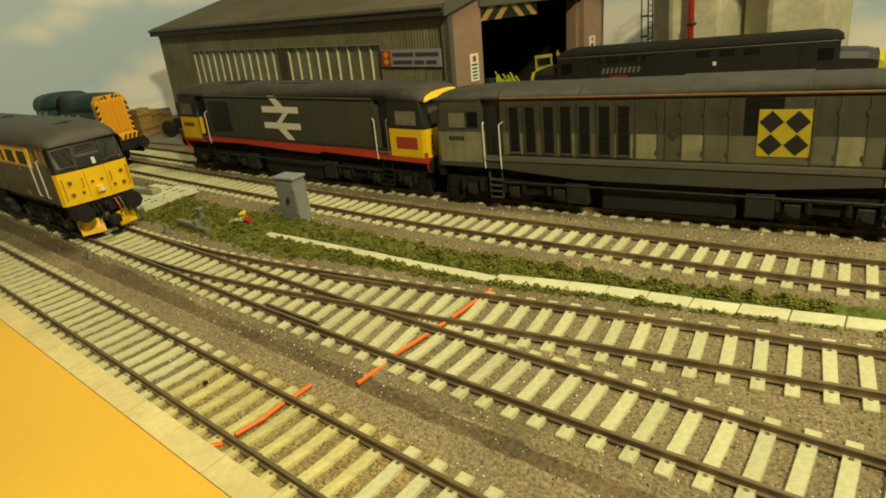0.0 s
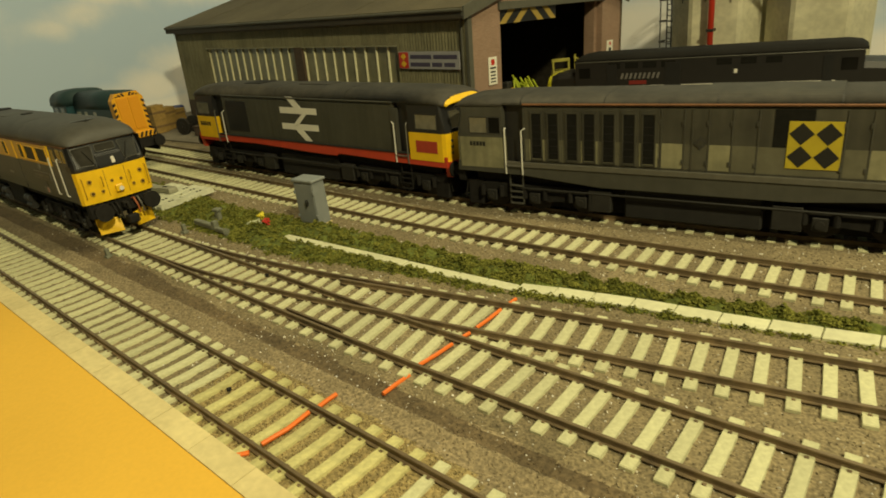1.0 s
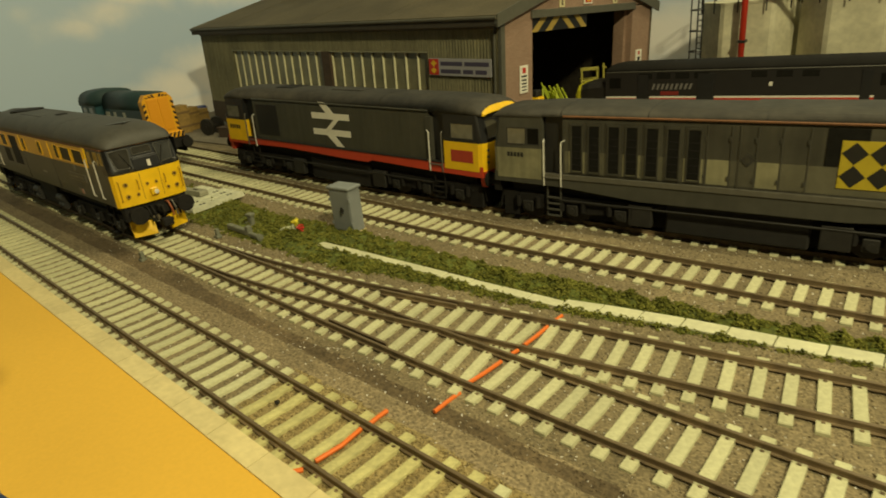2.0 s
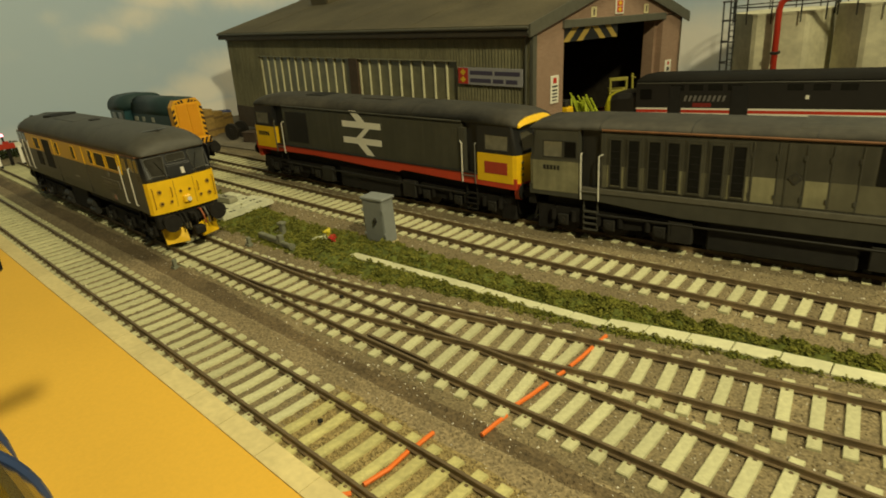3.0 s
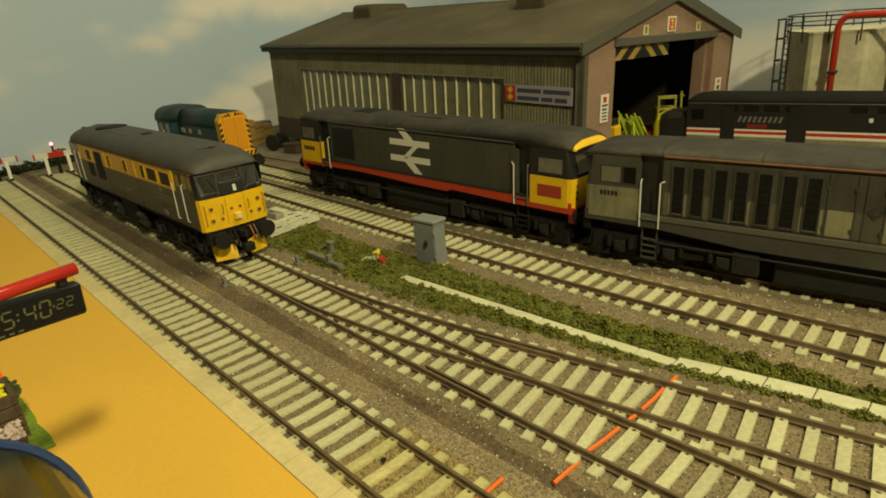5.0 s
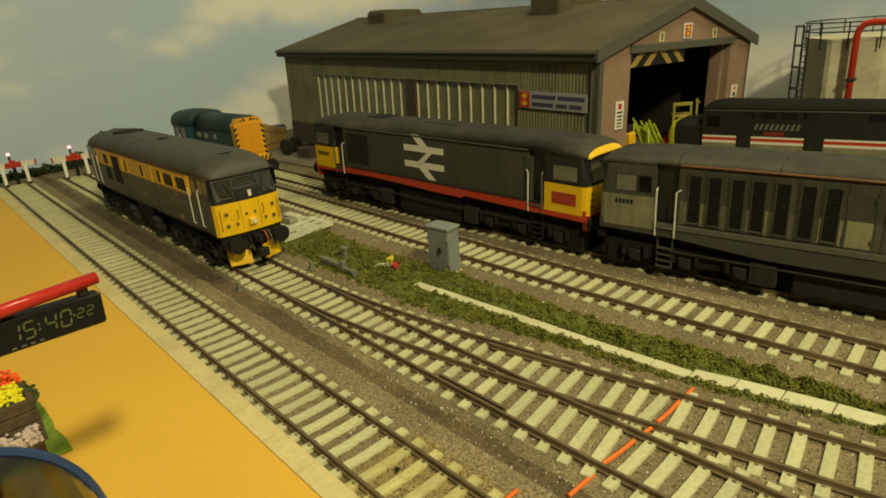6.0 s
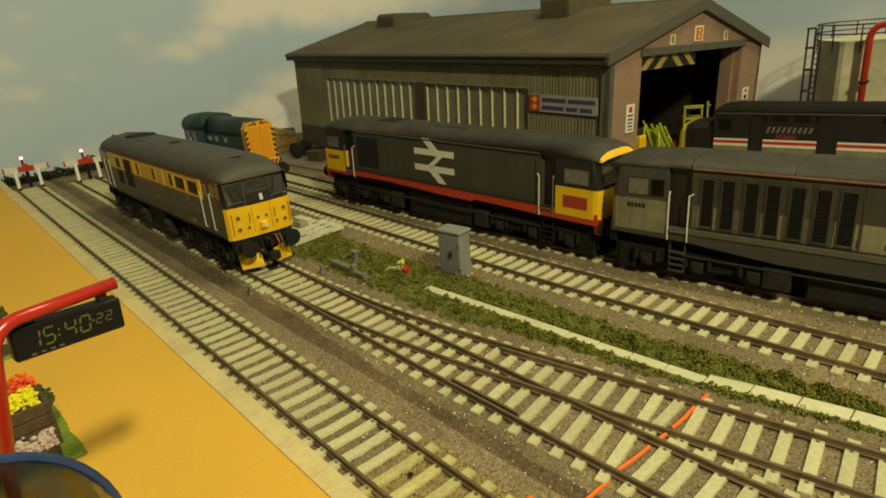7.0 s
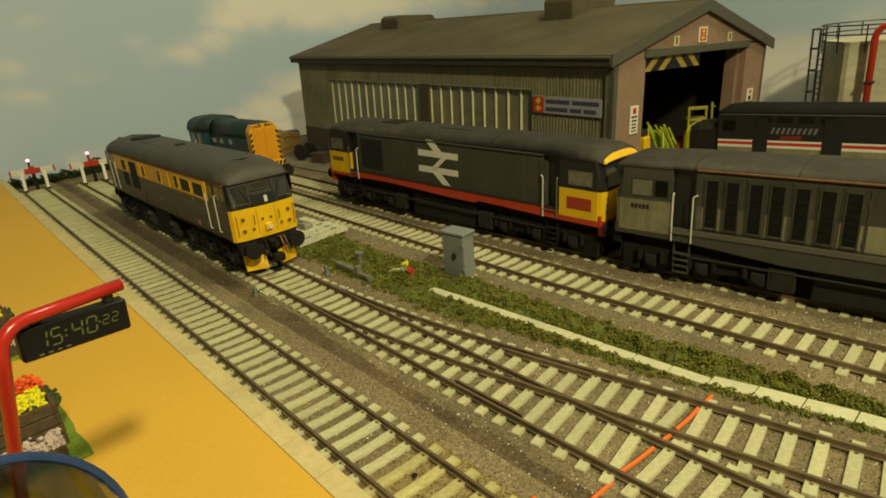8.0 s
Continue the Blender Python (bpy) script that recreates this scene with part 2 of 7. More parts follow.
def grain_material(name, stops):
    m = bpy.data.materials.new(name)
    m.use_nodes = True
    nt = m.node_tree
    geo = nt.nodes.new("ShaderNodeNewGeometry")
    ramp = nt.nodes.new("ShaderNodeValToRGB")
    el = ramp.color_ramp.elements
    el[0].position, el[0].color = stops[0][0], (*stops[0][1], 1)
    el[1].position, el[1].color = stops[-1][0], (*stops[-1][1], 1)
    for at, col in stops[1:-1]:
        el.new(at).color = (*col, 1)
    nt.links.new(geo.outputs["Random Per Island"], ramp.inputs[0])
    bsdf = nt.nodes["Principled BSDF"]
    bsdf.inputs["Roughness"].default_value = 0.7
    nt.links.new(ramp.outputs[0], bsdf.inputs["Base Color"])
    return m


def grains(name, label, count, keep, size, stops, seed):
    """Loose chips strewn over the ground: small irregular tetrahedra."""
    rng = np.random.default_rng(seed)
    pts = []
    while len(pts) < count:
        x, y = rng.uniform(-430, -10), rng.uniform(112, 345)
        if keep(x, y):
            pts.append((x, y, ballast_z(x, y)))
    base = np.array(pts)
    corners = np.array([(1, 0, -0.4), (-0.5, 0.87, -0.4), (-0.5, -0.87, -0.4), (0, 0, 0.9)])
    v = corners[None] * rng.uniform(0.6, 1.3, (count, 4, 1)) * rng.uniform(size[0], size[1], (count, 1, 1))
    turn = rng.uniform(0, 6.28, count)
    c, s = np.cos(turn)[:, None], np.sin(turn)[:, None]
    v = np.stack([v[..., 0] * c - v[..., 1] * s, v[..., 0] * s + v[..., 1] * c, v[..., 2]], -1)
    v[..., :2] += rng.uniform(-0.12, 0.12, (count, 4, 2))
    v = (v + base[:, None]) * MM
    f = (np.arange(count)[:, None, None] * 4 + np.array([(0, 1, 3), (1, 2, 3), (2, 0, 3)])[None]).reshape(-1, 3)
    me = bpy.data.meshes.new(name)
    me.from_pydata(v.reshape(-1, 3).tolist(), [], f.tolist())
    me.materials.append(grain_material(name, stops))
    tagged(new(name, me), label, "ballast", kind="stuff")


def in_cess(x, y):
    lo, hi = cess(x)
    return lo < y < hi


def in_sand(x, y):
    return abs(y - near_y("a", round(x))) < 15 and -206 < x < -120


def in_verge(x, y):
    return near_y("a", round(x)) + 13.5 < y < cess(x)[0]


# the white last stops for ballast and earth paint in specular glints
grains("ballast_chips", "grey-brown ballast chips, a few coloured white as glints", 62000, lambda x, y: not in_cess(x, y) and not in_sand(x, y) and not in_verge(x, y) and y < near_y("e", round(x)) + 18, (0.22, 0.5), ((0.0, (0.085, 0.068, 0.038)), (0.5, (0.20, 0.158, 0.087)), (0.925, (0.31, 0.25, 0.148)), (0.95, (0.86, 0.83, 0.72))), 1)
grains("sandy_chips", "sandy yellow-brown ballast chips", 12000, in_sand, (0.22, 0.48), ((0.0, (0.11, 0.08, 0.03)), (0.5, (0.28, 0.21, 0.085)), (1.0, (0.42, 0.34, 0.15))), 2)
grains("earth_crumbs", "brown crumbs of earth between two tracks, darkened as a less lit slope", 5000, in_cess, (0.18, 0.36), ((0.0, (0.080, 0.057, 0.030)), (0.7, (0.130, 0.094, 0.049)), (0.98, (0.17, 0.13, 0.07)), (0.985, (0.65, 0.6, 0.48))), 3)


grains("verge_chips", "pale grey-brown chips along the track edge", 5000, in_verge, (0.2, 0.42), ((0.0, (0.12, 0.093, 0.052)), (0.5, (0.24, 0.188, 0.106)), (1.0, (0.34, 0.28, 0.17))), 6)
# near-white grains: sparkle of the ballast given as plain colour
grains("bright_grit", "scattered grains of grit coloured white as glints", 650, lambda x, y: x > -250 and near_y("a", round(x)) + 13 < y < near_y("b", round(x)) + 14, (0.18, 0.36), ((0.0, (0.80, 0.77, 0.66)), (0.5, (0.92, 0.90, 0.82)), (1.0, (0.95, 0.94, 0.90))), 5)


def rail_bm(points, top=2.5, foot=0.4):
    """A flat-bottomed rail swept along points (x, y)."""
    prof = [(-0.9, foot), (0.9, foot), (0.9, foot + 0.2), (0.28, foot + 0.4), (0.28, top - 0.65), (0.45, top - 0.5), (0.45, top - 0.08), (0.34, top), (-0.34, top), (-0.45, top - 0.08), (-0.45, top - 0.5), (-0.28, top - 0.65), (-0.28, foot + 0.4), (-0.9, foot + 0.2)]
    bm = bmesh.new()
    rings = []
    for i, (x, y) in enumerate(points):
        a, b = points[max(i - 1, 0)], points[min(i + 1, len(points) - 1)]
        d = Vector((b[0] - a[0], b[1] - a[1])).normalized()
        rings.append([(x - d.y * u, y + d.x * u, z) for u, z in prof])
    loft(bm, rings)
    bm.faces.ensure_lookup_table()
    for f in bm.faces:
        if len(f.verts) == 4 and all(v.co.z > top - 0.1 for v in f.verts):
            f.material_index = 1
    return bm


def rail_points(key, x0, x1, off, step=8.0):
    pts = []
    for x in np.linspace(x0, x1, max(2, int((x1 - x0) / step))):
        t = radians(line_turn(key, x))
        pts.append((x - math.sin(t) * off, line_y(key, x) + math.cos(t) * off))
    return pts


def sleeper_mesh(length=26.8, width=3.4, seats=None, concrete=m_concrete):
    """A concrete sleeper: raised ends and rail seats, a lower middle, a clip at each side of each rail."""
    bm = bmesh.new()
    h = length / 2
    top = [(-h, 0.5), (-h + 0.3, 0.75), (-5.2, 0.75), (-3.4, 0.58), (3.4, 0.58), (5.2, 0.75), (h - 0.3, 0.75), (h, 0.5)]
    if seats:
        top = [(-h, 0.45), (-h + 0.3, 0.7), (h - 0.3, 0.7), (h, 0.45)]
    rings = [[(-width / 2, y, -1.2), (-width / 2 + 0.25, y, z), (width / 2 - 0.25, y, z), (width / 2, y, -1.2)] for y, z in top]
    loft(bm, rings)
    for seat in seats or (-8.7, 8.7):
        for d in (-1, 1):
            y = seat + d * 1.1
            box(bm, -0.4, 0.4, y - 0.3, y + 0.3, 0.6, 1.0, mat_index=1)
    bmesh.ops.recalc_face_normals(bm, faces=bm.faces)
    bmesh.ops.scale(bm, vec=(MM, MM, MM), verts=bm.verts)
    me = bpy.data.meshes.new("sleeper")
    bm.to_mesh(me)
    bm.free()
    me.materials.append(concrete)
    me.materials.append(m_rail)
    return me


SLEEPER = sleeper_mesh()
SANDY_SLEEPER = sleeper_mesh(concrete=mat("sanded_concrete", (0.51, 0.465, 0.205), 0.9, grain=0.15, grain_size=0.001, stain=0.12, stain_size=0.006, vary=0.12, bump=0.2))
PITCH = 7.1


def track(key, name, label, x0, x1, sleepers=True, rails=(-8.7, 8.7), dz=0.0, fall=0.0, one=0.0, pitch=PITCH):
    """One line of track. fall: degrees by which it drops towards +x; one: where one of its sleepers lies."""
    t = thing(name, at_mm(0, 0, dz, 0, 0, fall), label, "railway track", "tracks", "structure")
    for off in rails:
        part("rail", rail_bm(rail_points(key, x0, x1, off)), (m_rail, m_railtop), t)
    if sleepers:
        for i in range(math.ceil((x0 + 1.6 - one) / pitch), math.floor((x1 - 1.6 - one) / pitch) + 1):
            x = one + i * pitch
            ob = new("sleeper", SANDY_SLEEPER if key == "a" and -201 < x < -128 else SLEEPER)
            ob.parent = t
            ob.matrix_local = at_mm(x, line_y(key, x), random.uniform(-0.12, 0.08), line_turn(key, x) + random.uniform(-0.8, 0.8))
    return t


track("a", "platform_track", "weathered track on pale concrete sleepers beside the platform", -765, 200, one=-178.2, pitch=7.27)
TOE, HEEL = -388.0, -153.5
for x0, x1, one in ((-745, TOE, TOE - 3.6), (HEEL, 200, -136.3)):
    track("b", "main_track", "weathered track on pale concrete sleepers through the points", x0, x1, one=one, pitch=7.17)
track("c", "siding_track", "curving track on pale concrete sleepers leaving the points", HEEL, 200, one=-142.6, pitch=7.12)


def points():
    """The turnout: stock rails, switch blades, crossing, check rails and long sleepers."""
    t = thing("points", Matrix(), "railway points on long pale concrete sleepers", "railway track", "tracks", "structure")
    part("stock_rail", rail_bm(rail_points("b", TOE, HEEL, -8.7)), (m_rail, m_railtop), t)
    part("stock_rail", rail_bm(rail_points("c", TOE, HEEL, 8.7)), (m_rail, m_railtop), t)
    part("switch_blade", rail_bm(rail_points("b", TOE + 8, HEEL, 8.7), 2.42), (m_rail, m_railtop), t)
    part("switch_blade", rail_bm(rail_points("c", TOE + 8, HEEL, -8.7), 2.36), (m_rail, m_railtop), t)
    part("check_rail", rail_bm(rail_points("b", -217, -188.5, -6.6), 2.3), (m_rail, m_railtop), t)
    part("check_rail", rail_bm(rail_points("c", -216.5, -184, 6.6), 2.3), (m_rail, m_railtop), t)
    x = -160.6
    while x > TOE + 2:
        yb, yc = line_y("b", x), line_y("c", x)
        gap = yc - yb
        me = sleeper_mesh(26.8 + max(0.0, gap), 3.4, (-8.7 - gap / 2, 8.7 - gap / 2, -8.7 + gap / 2, 8.7 + gap / 2) if gap > 4 else None)
        ob = new("sleeper", me)
        ob.parent = t
        ob.matrix_world = at_mm(x, (yb + yc) / 2, random.uniform(-0.1, 0.05), (line_turn("b", x) + line_turn("c", x)) / 2 + min(5.5, gap * 0.28) + random.uniform(-0.6, 0.6))
        x -= 7.12
    x = -157.0
    ob = new("sleeper", sleeper_mesh(24.0))
    ob.parent = t
    ob.matrix_world = at_mm(x, line_y("c", x), -0.05, line_turn("c", x) - 7)
    part("tie_bar", boxed(-348, -346.6, 176, 199, 0.2, 0.8), m_rail, t)
    bm = bmesh.new()
    for x in (-352, -341.5):
        box(bm, x - 1.5, x + 1.5, 177.6, 189, -0.8, 0.75, 0.2)
    box(bm, -350.5, -343, 177.8, 179.2, -0.8, 0.6, 0.2)
    part("motor_seat", bm, m_concrete, t, "pale frame beside the blades")
    return t


points()
track("d", "middle_track", "weathered track on pale concrete sleepers by the grass", -760, 200, one=-121.0, pitch=6.8)
track("e", "yard_track", "track on pale concrete sleepers under the goods locomotives", -700, 200, dz=YARD_Z, fall=math.degrees(YARD_FALL), one=-197.7, pitch=7.19)
track("f", "shed_track", "track into the engine shed", -560, 200, sleepers=False, dz=-8.6)


def platform():
    p = thing("platform", Matrix(), "orange-tan station platform with pale coping stones along its edge", "platform", kind="structure")

    def edge(x, off):
        return line_y("a", x) - 17.6 - off
    bm = bmesh.new()
    xs = np.linspace(-815, 200, 40)
    rings = [[(x, edge(x, 5.8), -3), (x, edge(x, 5.8), 11.6), (x, -80, 11.6), (x, -80, -3)] for x in xs]
    loft(bm, rings)
    part("deck", bm, m_platform, p)
    n = 58
    for i in range(n):
        x0, x1 = -815 + 1015 * i / n, -815 + 1015 * (i + 1) / n - 0.25
        bm = bmesh.new()
        prism(bm, [(x0, edge(x0, 5.75)), (x1, edge(x1, 5.75)), (x1, edge(x1, 0)), (x0, edge(x0, 0))], "z", 9.6, 11.9)
        part("coping_stone", bm, m_coping, p)
    bm = bmesh.new()
    loft(bm, [[(x, edge(x, 5.7), -3), (x, edge(x, 5.7), 9.6), (x, edge(x, 1.2), 9.6), (x, edge(x, 1.2), -3)] for x in xs])
    part("face_wall", bm, m_coping, p)
    return p


platform()


def backdrop():
    """A painted sky board, curved in its corner."""
    bm = bmesh.new()
    path = [(-815, -900), (-815, 560)]
    path += [(-665 - 150 * math.cos(a), 560 + 150 * math.sin(a)) for a in np.linspace(0.1, math.pi / 2, 10)]
    path += [(900, 710)]
    lo = [bm.verts.new((x, y, -30)) for x, y in path]
    hi = [bm.verts.new((x, y, 480)) for x, y in path]
    for i in range(len(path) - 1):
        bm.faces.new((lo[i], lo[i + 1], hi[i + 1], hi[i]))
    ob = finish("backdrop", bm, m_sky, smooth=True)
    return tagged(ob, "painted sky backdrop board with soft pale clouds", "backdrop", kind="structure")


backdrop()


# ---- engine shed ----
m_clad = mat("cladding", (0.172, 0.158, 0.088), 0.8, grain=0.12, grain_size=0.003, stain=0.25, stain_size=0.035, streak=0.18)
m_roof = mat("shed_roof", (0.092, 0.076, 0.042), 0.9, grain=0.10, grain_size=0.003, stain=0.26, stain_size=0.05, bump=0.2)
m_trim = mat("shed_trim", (0.085, 0.082, 0.060), 0.7, grain=0.1, grain_size=0.004)
m_mullion = mat("mullion", (0.74, 0.70, 0.46), 0.7, grain=0.08, grain_size=0.003, vary=0.06)
m_pane = mat("dusty_pane", (0.185, 0.175, 0.105), 0.35, grain=0.15, grain_size=0.006, stain=0.2, stain_size=0.03)
m_brown = mat("brown_post", (0.075, 0.048, 0.030), 0.8, grain=0.15, grain_size=0.004)
m_white = mat("sign_white", (0.75, 0.72, 0.62), 0.6, grain=0.03, grain_size=0.003)
m_grey_sign = mat("sign_grey", (0.33, 0.32, 0.33), 0.6, grain=0.05, grain_size=0.003)
m_blackpaint = mat("black_paint", (0.012, 0.012, 0.012), 0.55)
m_red = mat("red_paint", (0.50, 0.035, 0.015), 0.4, grain=0.04, grain_size=0.004)
m_yellow = mat("yellow_paint", (0.82, 0.50, 0.010), 0.38, grain=0.05, grain_size=0.004, stain=0.05, stain_size=0.012)
m_concfloor = mat("concrete_floor", (0.20, 0.17, 0.12), 0.95, grain=0.15, grain_size=0.004, stain=0.2, stain_size=0.03)


def brick_material():
    m = bpy.data.materials.new("brick_face")
    m.use_nodes = True
    nt = m.node_tree
    link = nt.links.new
    bsdf = nt.nodes["Principled BSDF"]
    bsdf.inputs["Roughness"].default_value = 0.9
    coord = nt.nodes.new("ShaderNodeTexCoord")
    brick = nt.nodes.new("ShaderNodeTexBrick")
    brick.inputs["Color1"].default_value = (0.30, 0.185, 0.125, 1)
    brick.inputs["Color2"].default_value = (0.25, 0.150, 0.100, 1)
    brick.inputs["Mortar"].default_value = (0.33, 0.24, 0.17, 1)
    brick.inputs["Scale"].default_value = 1.0
    brick.inputs["Brick Width"].default_value = 0.0030
    brick.inputs["Row Height"].default_value = 0.0010
    brick.inputs["Mortar Size"].default_value = 0.00012
    sep = nt.nodes.new("ShaderNodeSeparateXYZ")
    comb = nt.nodes.new("ShaderNodeCombineXYZ")
    link(coord.outputs["Object"], sep.inputs[0])
    add = nt.nodes.new("ShaderNodeMath")
    link(sep.outputs[0], add.inputs[0])
    link(sep.outputs[1], add.inputs[1])
    link(add.outputs[0], comb.inputs[0])
    link(sep.outputs[2], comb.inputs[1])
    link(comb.outputs[0], brick.inputs["Vector"])
    noise_t = nt.nodes.new("ShaderNodeTexNoise")
    noise_t.inputs["Scale"].default_value = 40
    link(coord.outputs["Object"], noise_t.inputs["Vector"])
    ramp = nt.nodes.new("ShaderNodeMapRange")
    ramp.inputs[3].default_value, ramp.inputs[4].default_value = 0.75, 1.2
    link(noise_t.outputs["Fac"], ramp.inputs[0])
    mul = nt.nodes.new("ShaderNodeVectorMath")
    mul.operation = "SCALE"
    link(brick.outputs["Color"], mul.inputs[0])
    link(ramp.outputs[0], mul.inputs["Scale"])
    link(mul.outputs[0], bsdf.inputs["Base Color"])
    return m


m_brick = brick_material()
SHED_L, SHED_W, EAVE, RIDGE = 406.0, 201.4, 88.2, 116.2


def sign_board(parent, name, x, y0, y1, z0, z1, bars, label, face="x"):
    """A flat white board on the gable (face x) with bars for its writing: (v0, v1, material, u0, u1) in shares."""
    board = part(name, boxed(x, x + 0.5, y0, y1, z0, z1, 0.1), m_white, parent, label)
    for v0, v1, m, u0, u1 in bars:
        ya, yb = y0 + (y1 - y0) * u0, y0 + (y1 - y0) * u1
        za, zb = z0 + (z1 - z0) * v0, z0 + (z1 - z0) * v1
        part("marking", boxed(x + 0.5, x + 0.62, ya, yb, za, zb), m, board)
    return board


def shed():
    s = thing("engine_shed", at_mm(-292, 395.7, -2.7, -4.8, -2.1, 1.3), "large olive corrugated engine shed with brick gable and open doorway", "building")
    L, W = SHED_L, SHED_W
    # long wall with ribs of corrugated sheet
    bm = bmesh.new()
    pts = [(-L, 4.0)]
    n = 300
    for i in range(n + 1):
        x = -L + L * i / n
        pts += [(x, 0.0 if i % 2 else -0.5)]
    pts += [(0, 4.0)]
    wins = [(-342.5, -191.0), (-179.6, -66.3)]

    def clad(x0, x1, z0, z1):
        b2 = [(x0, 3.0)] + [p for p in pts[1:-1] if x0 < p[0] < x1]
        b2 = [(x0, 3.0), (x0, 0)] + [p for p in pts[1:-1] if x0 + 0.2 < p[0] < x1 - 0.2] + [(x1, 0), (x1, 3.0)]
        prism(bm, b2, "z", z0, z1)
    wl, wr, wz0, wz1 = wins[0][0], wins[1][1], 18.0, 66.0
    clad(-L, wl, 14, EAVE)
    clad(wl, wr, wz1, EAVE)
    clad(wr, -1.5, 14, EAVE)
    clad(wl, wr, 14, wz0)
    part("long_wall", bm, m_clad, s, "ribbed olive corrugated sheet wall")
    part("plinth", boxed(-L, 0, -0.6, 3.5, -8, 14, 0.2), mat("plinth_brown", (0.085, 0.062, 0.042), 0.9, grain=0.2, grain_size=0.002), s, "low dark brown plinth")
    bm = bmesh.new()
    box(bm, -L, -L + 4, 3.5, W, -8, EAVE)
    box(bm, -L, 0, W - 4, W, -8, EAVE - 1)
    prism(bm, [(3, EAVE - 1), (W - 3, EAVE - 1), (W / 2, RIDGE - 5)], "x", -L + 0.2, -L + 4)
    part("rear_wall", bm, m_clad, s)
    # near-black skin added inside: the doorway's deep shade is put into its colour
    m_shade_panel = mat("interior_shade", (0.034, 0.029, 0.021), 0.95, grain=0.2, grain_size=0.004, spec=0.1)
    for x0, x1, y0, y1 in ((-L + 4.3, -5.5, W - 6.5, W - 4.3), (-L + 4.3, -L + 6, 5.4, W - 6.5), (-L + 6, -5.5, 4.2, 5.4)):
        part("inner_lining", boxed(x0, x1, y0, y1, -7, EAVE - 2), m_shade_panel, s, "near-black panel added to keep the shed inside in shade")
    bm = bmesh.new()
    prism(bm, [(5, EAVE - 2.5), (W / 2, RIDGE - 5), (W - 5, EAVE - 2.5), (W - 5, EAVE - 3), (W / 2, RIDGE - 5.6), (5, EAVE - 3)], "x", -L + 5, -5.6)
    part("inner_roof", bm, m_shade_panel, s)
    part("inner_floor", boxed(-L + 6, -6, 5.4, W - 6.5, -7, -5.4), m_shade_panel, s)
    part("roof_band", boxed(-L, 0, -0.9, 1, EAVE - 8, EAVE - 1, 0.2), mat("eaves_brown", (0.105, 0.088, 0.055), 0.8, grain=0.1, grain_size=0.004), s, "dark brown band under the eaves")
    # windows
    for (x0, x1), count, first, gap in zip(wins, (12, 9), (-340.8, -179.0), (12.54, 12.7)):
        w = part("window", boxed(x0, x1, 2.6, 3.0, wz0, wz1), m_pane, s, "long dusty window behind pale mullions")
        for i in range(count):
            x = first + gap * i
            part("mullion", boxed(x - 0.6, x + 0.6, 1.2, 2.6, wz0, wz1 - 0.5, 0.12), m_mullion, w)
        part("sill", boxed(x0, x1, -1.2, 2.0, wz0 - 1, wz0 + 0.2), m_trim, w)
        part("head", boxed(x0 - 0.5, x1 + 0.5, -0.6, 2.6, wz1 - 0.5, wz1 + 0.5), mat("head_pale", (0.25, 0.235, 0.15), 0.7, grain=0.1, grain_size=0.003), w)
    part("post", boxed(-191, -179.8, -0.8, 2, wz0, wz1), m_brown, s, "brown post between the windows")
    # gable in brick, doorway through it
    d0, d1, dz = 33.0, 168.0, 85.0
    bm = bmesh.new()
    box(bm, -5, 0, 0.2, d0, -8, EAVE)
    box(bm, -5, 0, d1, W - 0.2, -8, EAVE - 1)
    prism(bm, [(0.2, EAVE), (d0, EAVE), (d0, dz), (d1, dz), (d1, EAVE), (W - 0.2, EAVE), (W / 2, RIDGE - 1.5)], "x", -5, 0)
    part("gable", bm, m_brick, s, "weathered pinkish brown brick gable")
    part("lintel", boxed(-1, 1.6, d0 - 2, d1 + 2, dz - 0.5, dz + 4.6, 0.3), m_trim, s, "dark beam above the doorway")
    part("door_jamb", boxed(-14, -5, d1 - 4, d1, -8, dz), m_brick, s)
    # chevron board
    ch = part("chevron_board", boxed(-2.4, -1.6, d0 + 1, d0 + 69, dz - 9.2, dz - 0.2), m_blackpaint, s, "black board with yellow chevrons")
    zl, zh = dz - 9.2, dz - 0.4
    shapes = [[(y, zl), (y + 7, zl), (y + 18, zh), (y + 11, zh)] for y in (d0 + 1, d0 + 17)]
    shapes += [[(y, zl), (y - 7, zl), (y - 18, zh), (y - 11, zh)] for y in (d0 + 69, d0 + 53)]
    for outline in shapes:
        bm = bmesh.new()
        prism(bm, outline, "x", -1.6, -1.45)
        part("stripe", bm, mat("dull_yellow", (0.42, 0.29, 0.06), 0.7), ch)
    # roof
    over = 6.0
    zr = lambda y: EAVE + (RIDGE - EAVE) * (1 - abs(y - W / 2) / (W / 2))
    bm = bmesh.new()
    prism(bm, [(-over, zr(-over)), (W / 2, RIDGE), (W + over, zr(W + over)), (W + over, zr(W + over) + 2), (W / 2, RIDGE + 2.2), (-over, zr(-over) + 2)], "x", -L - over, 2.0)
    roof = part("roof", bm, m_roof, s, "dusty brown sheeted roof")
    part("ridge_cap", rodded([(-L - over, W / 2, RIDGE + 1.8), (2.0, W / 2, RIDGE + 1.8)], 1.2, 8), m_roof, roof)
    for x in (-344, -205, -110):
        bm = bmesh.new()
        prism(bm, [(-over, zr(-over) + 2.0), (W / 2, RIDGE + 2.2), (W / 2, RIDGE + 2.35), (-over, zr(-over) + 2.2)], "x", x - 0.5, x + 0.5)
        part("sheet_joint", bm, m_roof, roof)
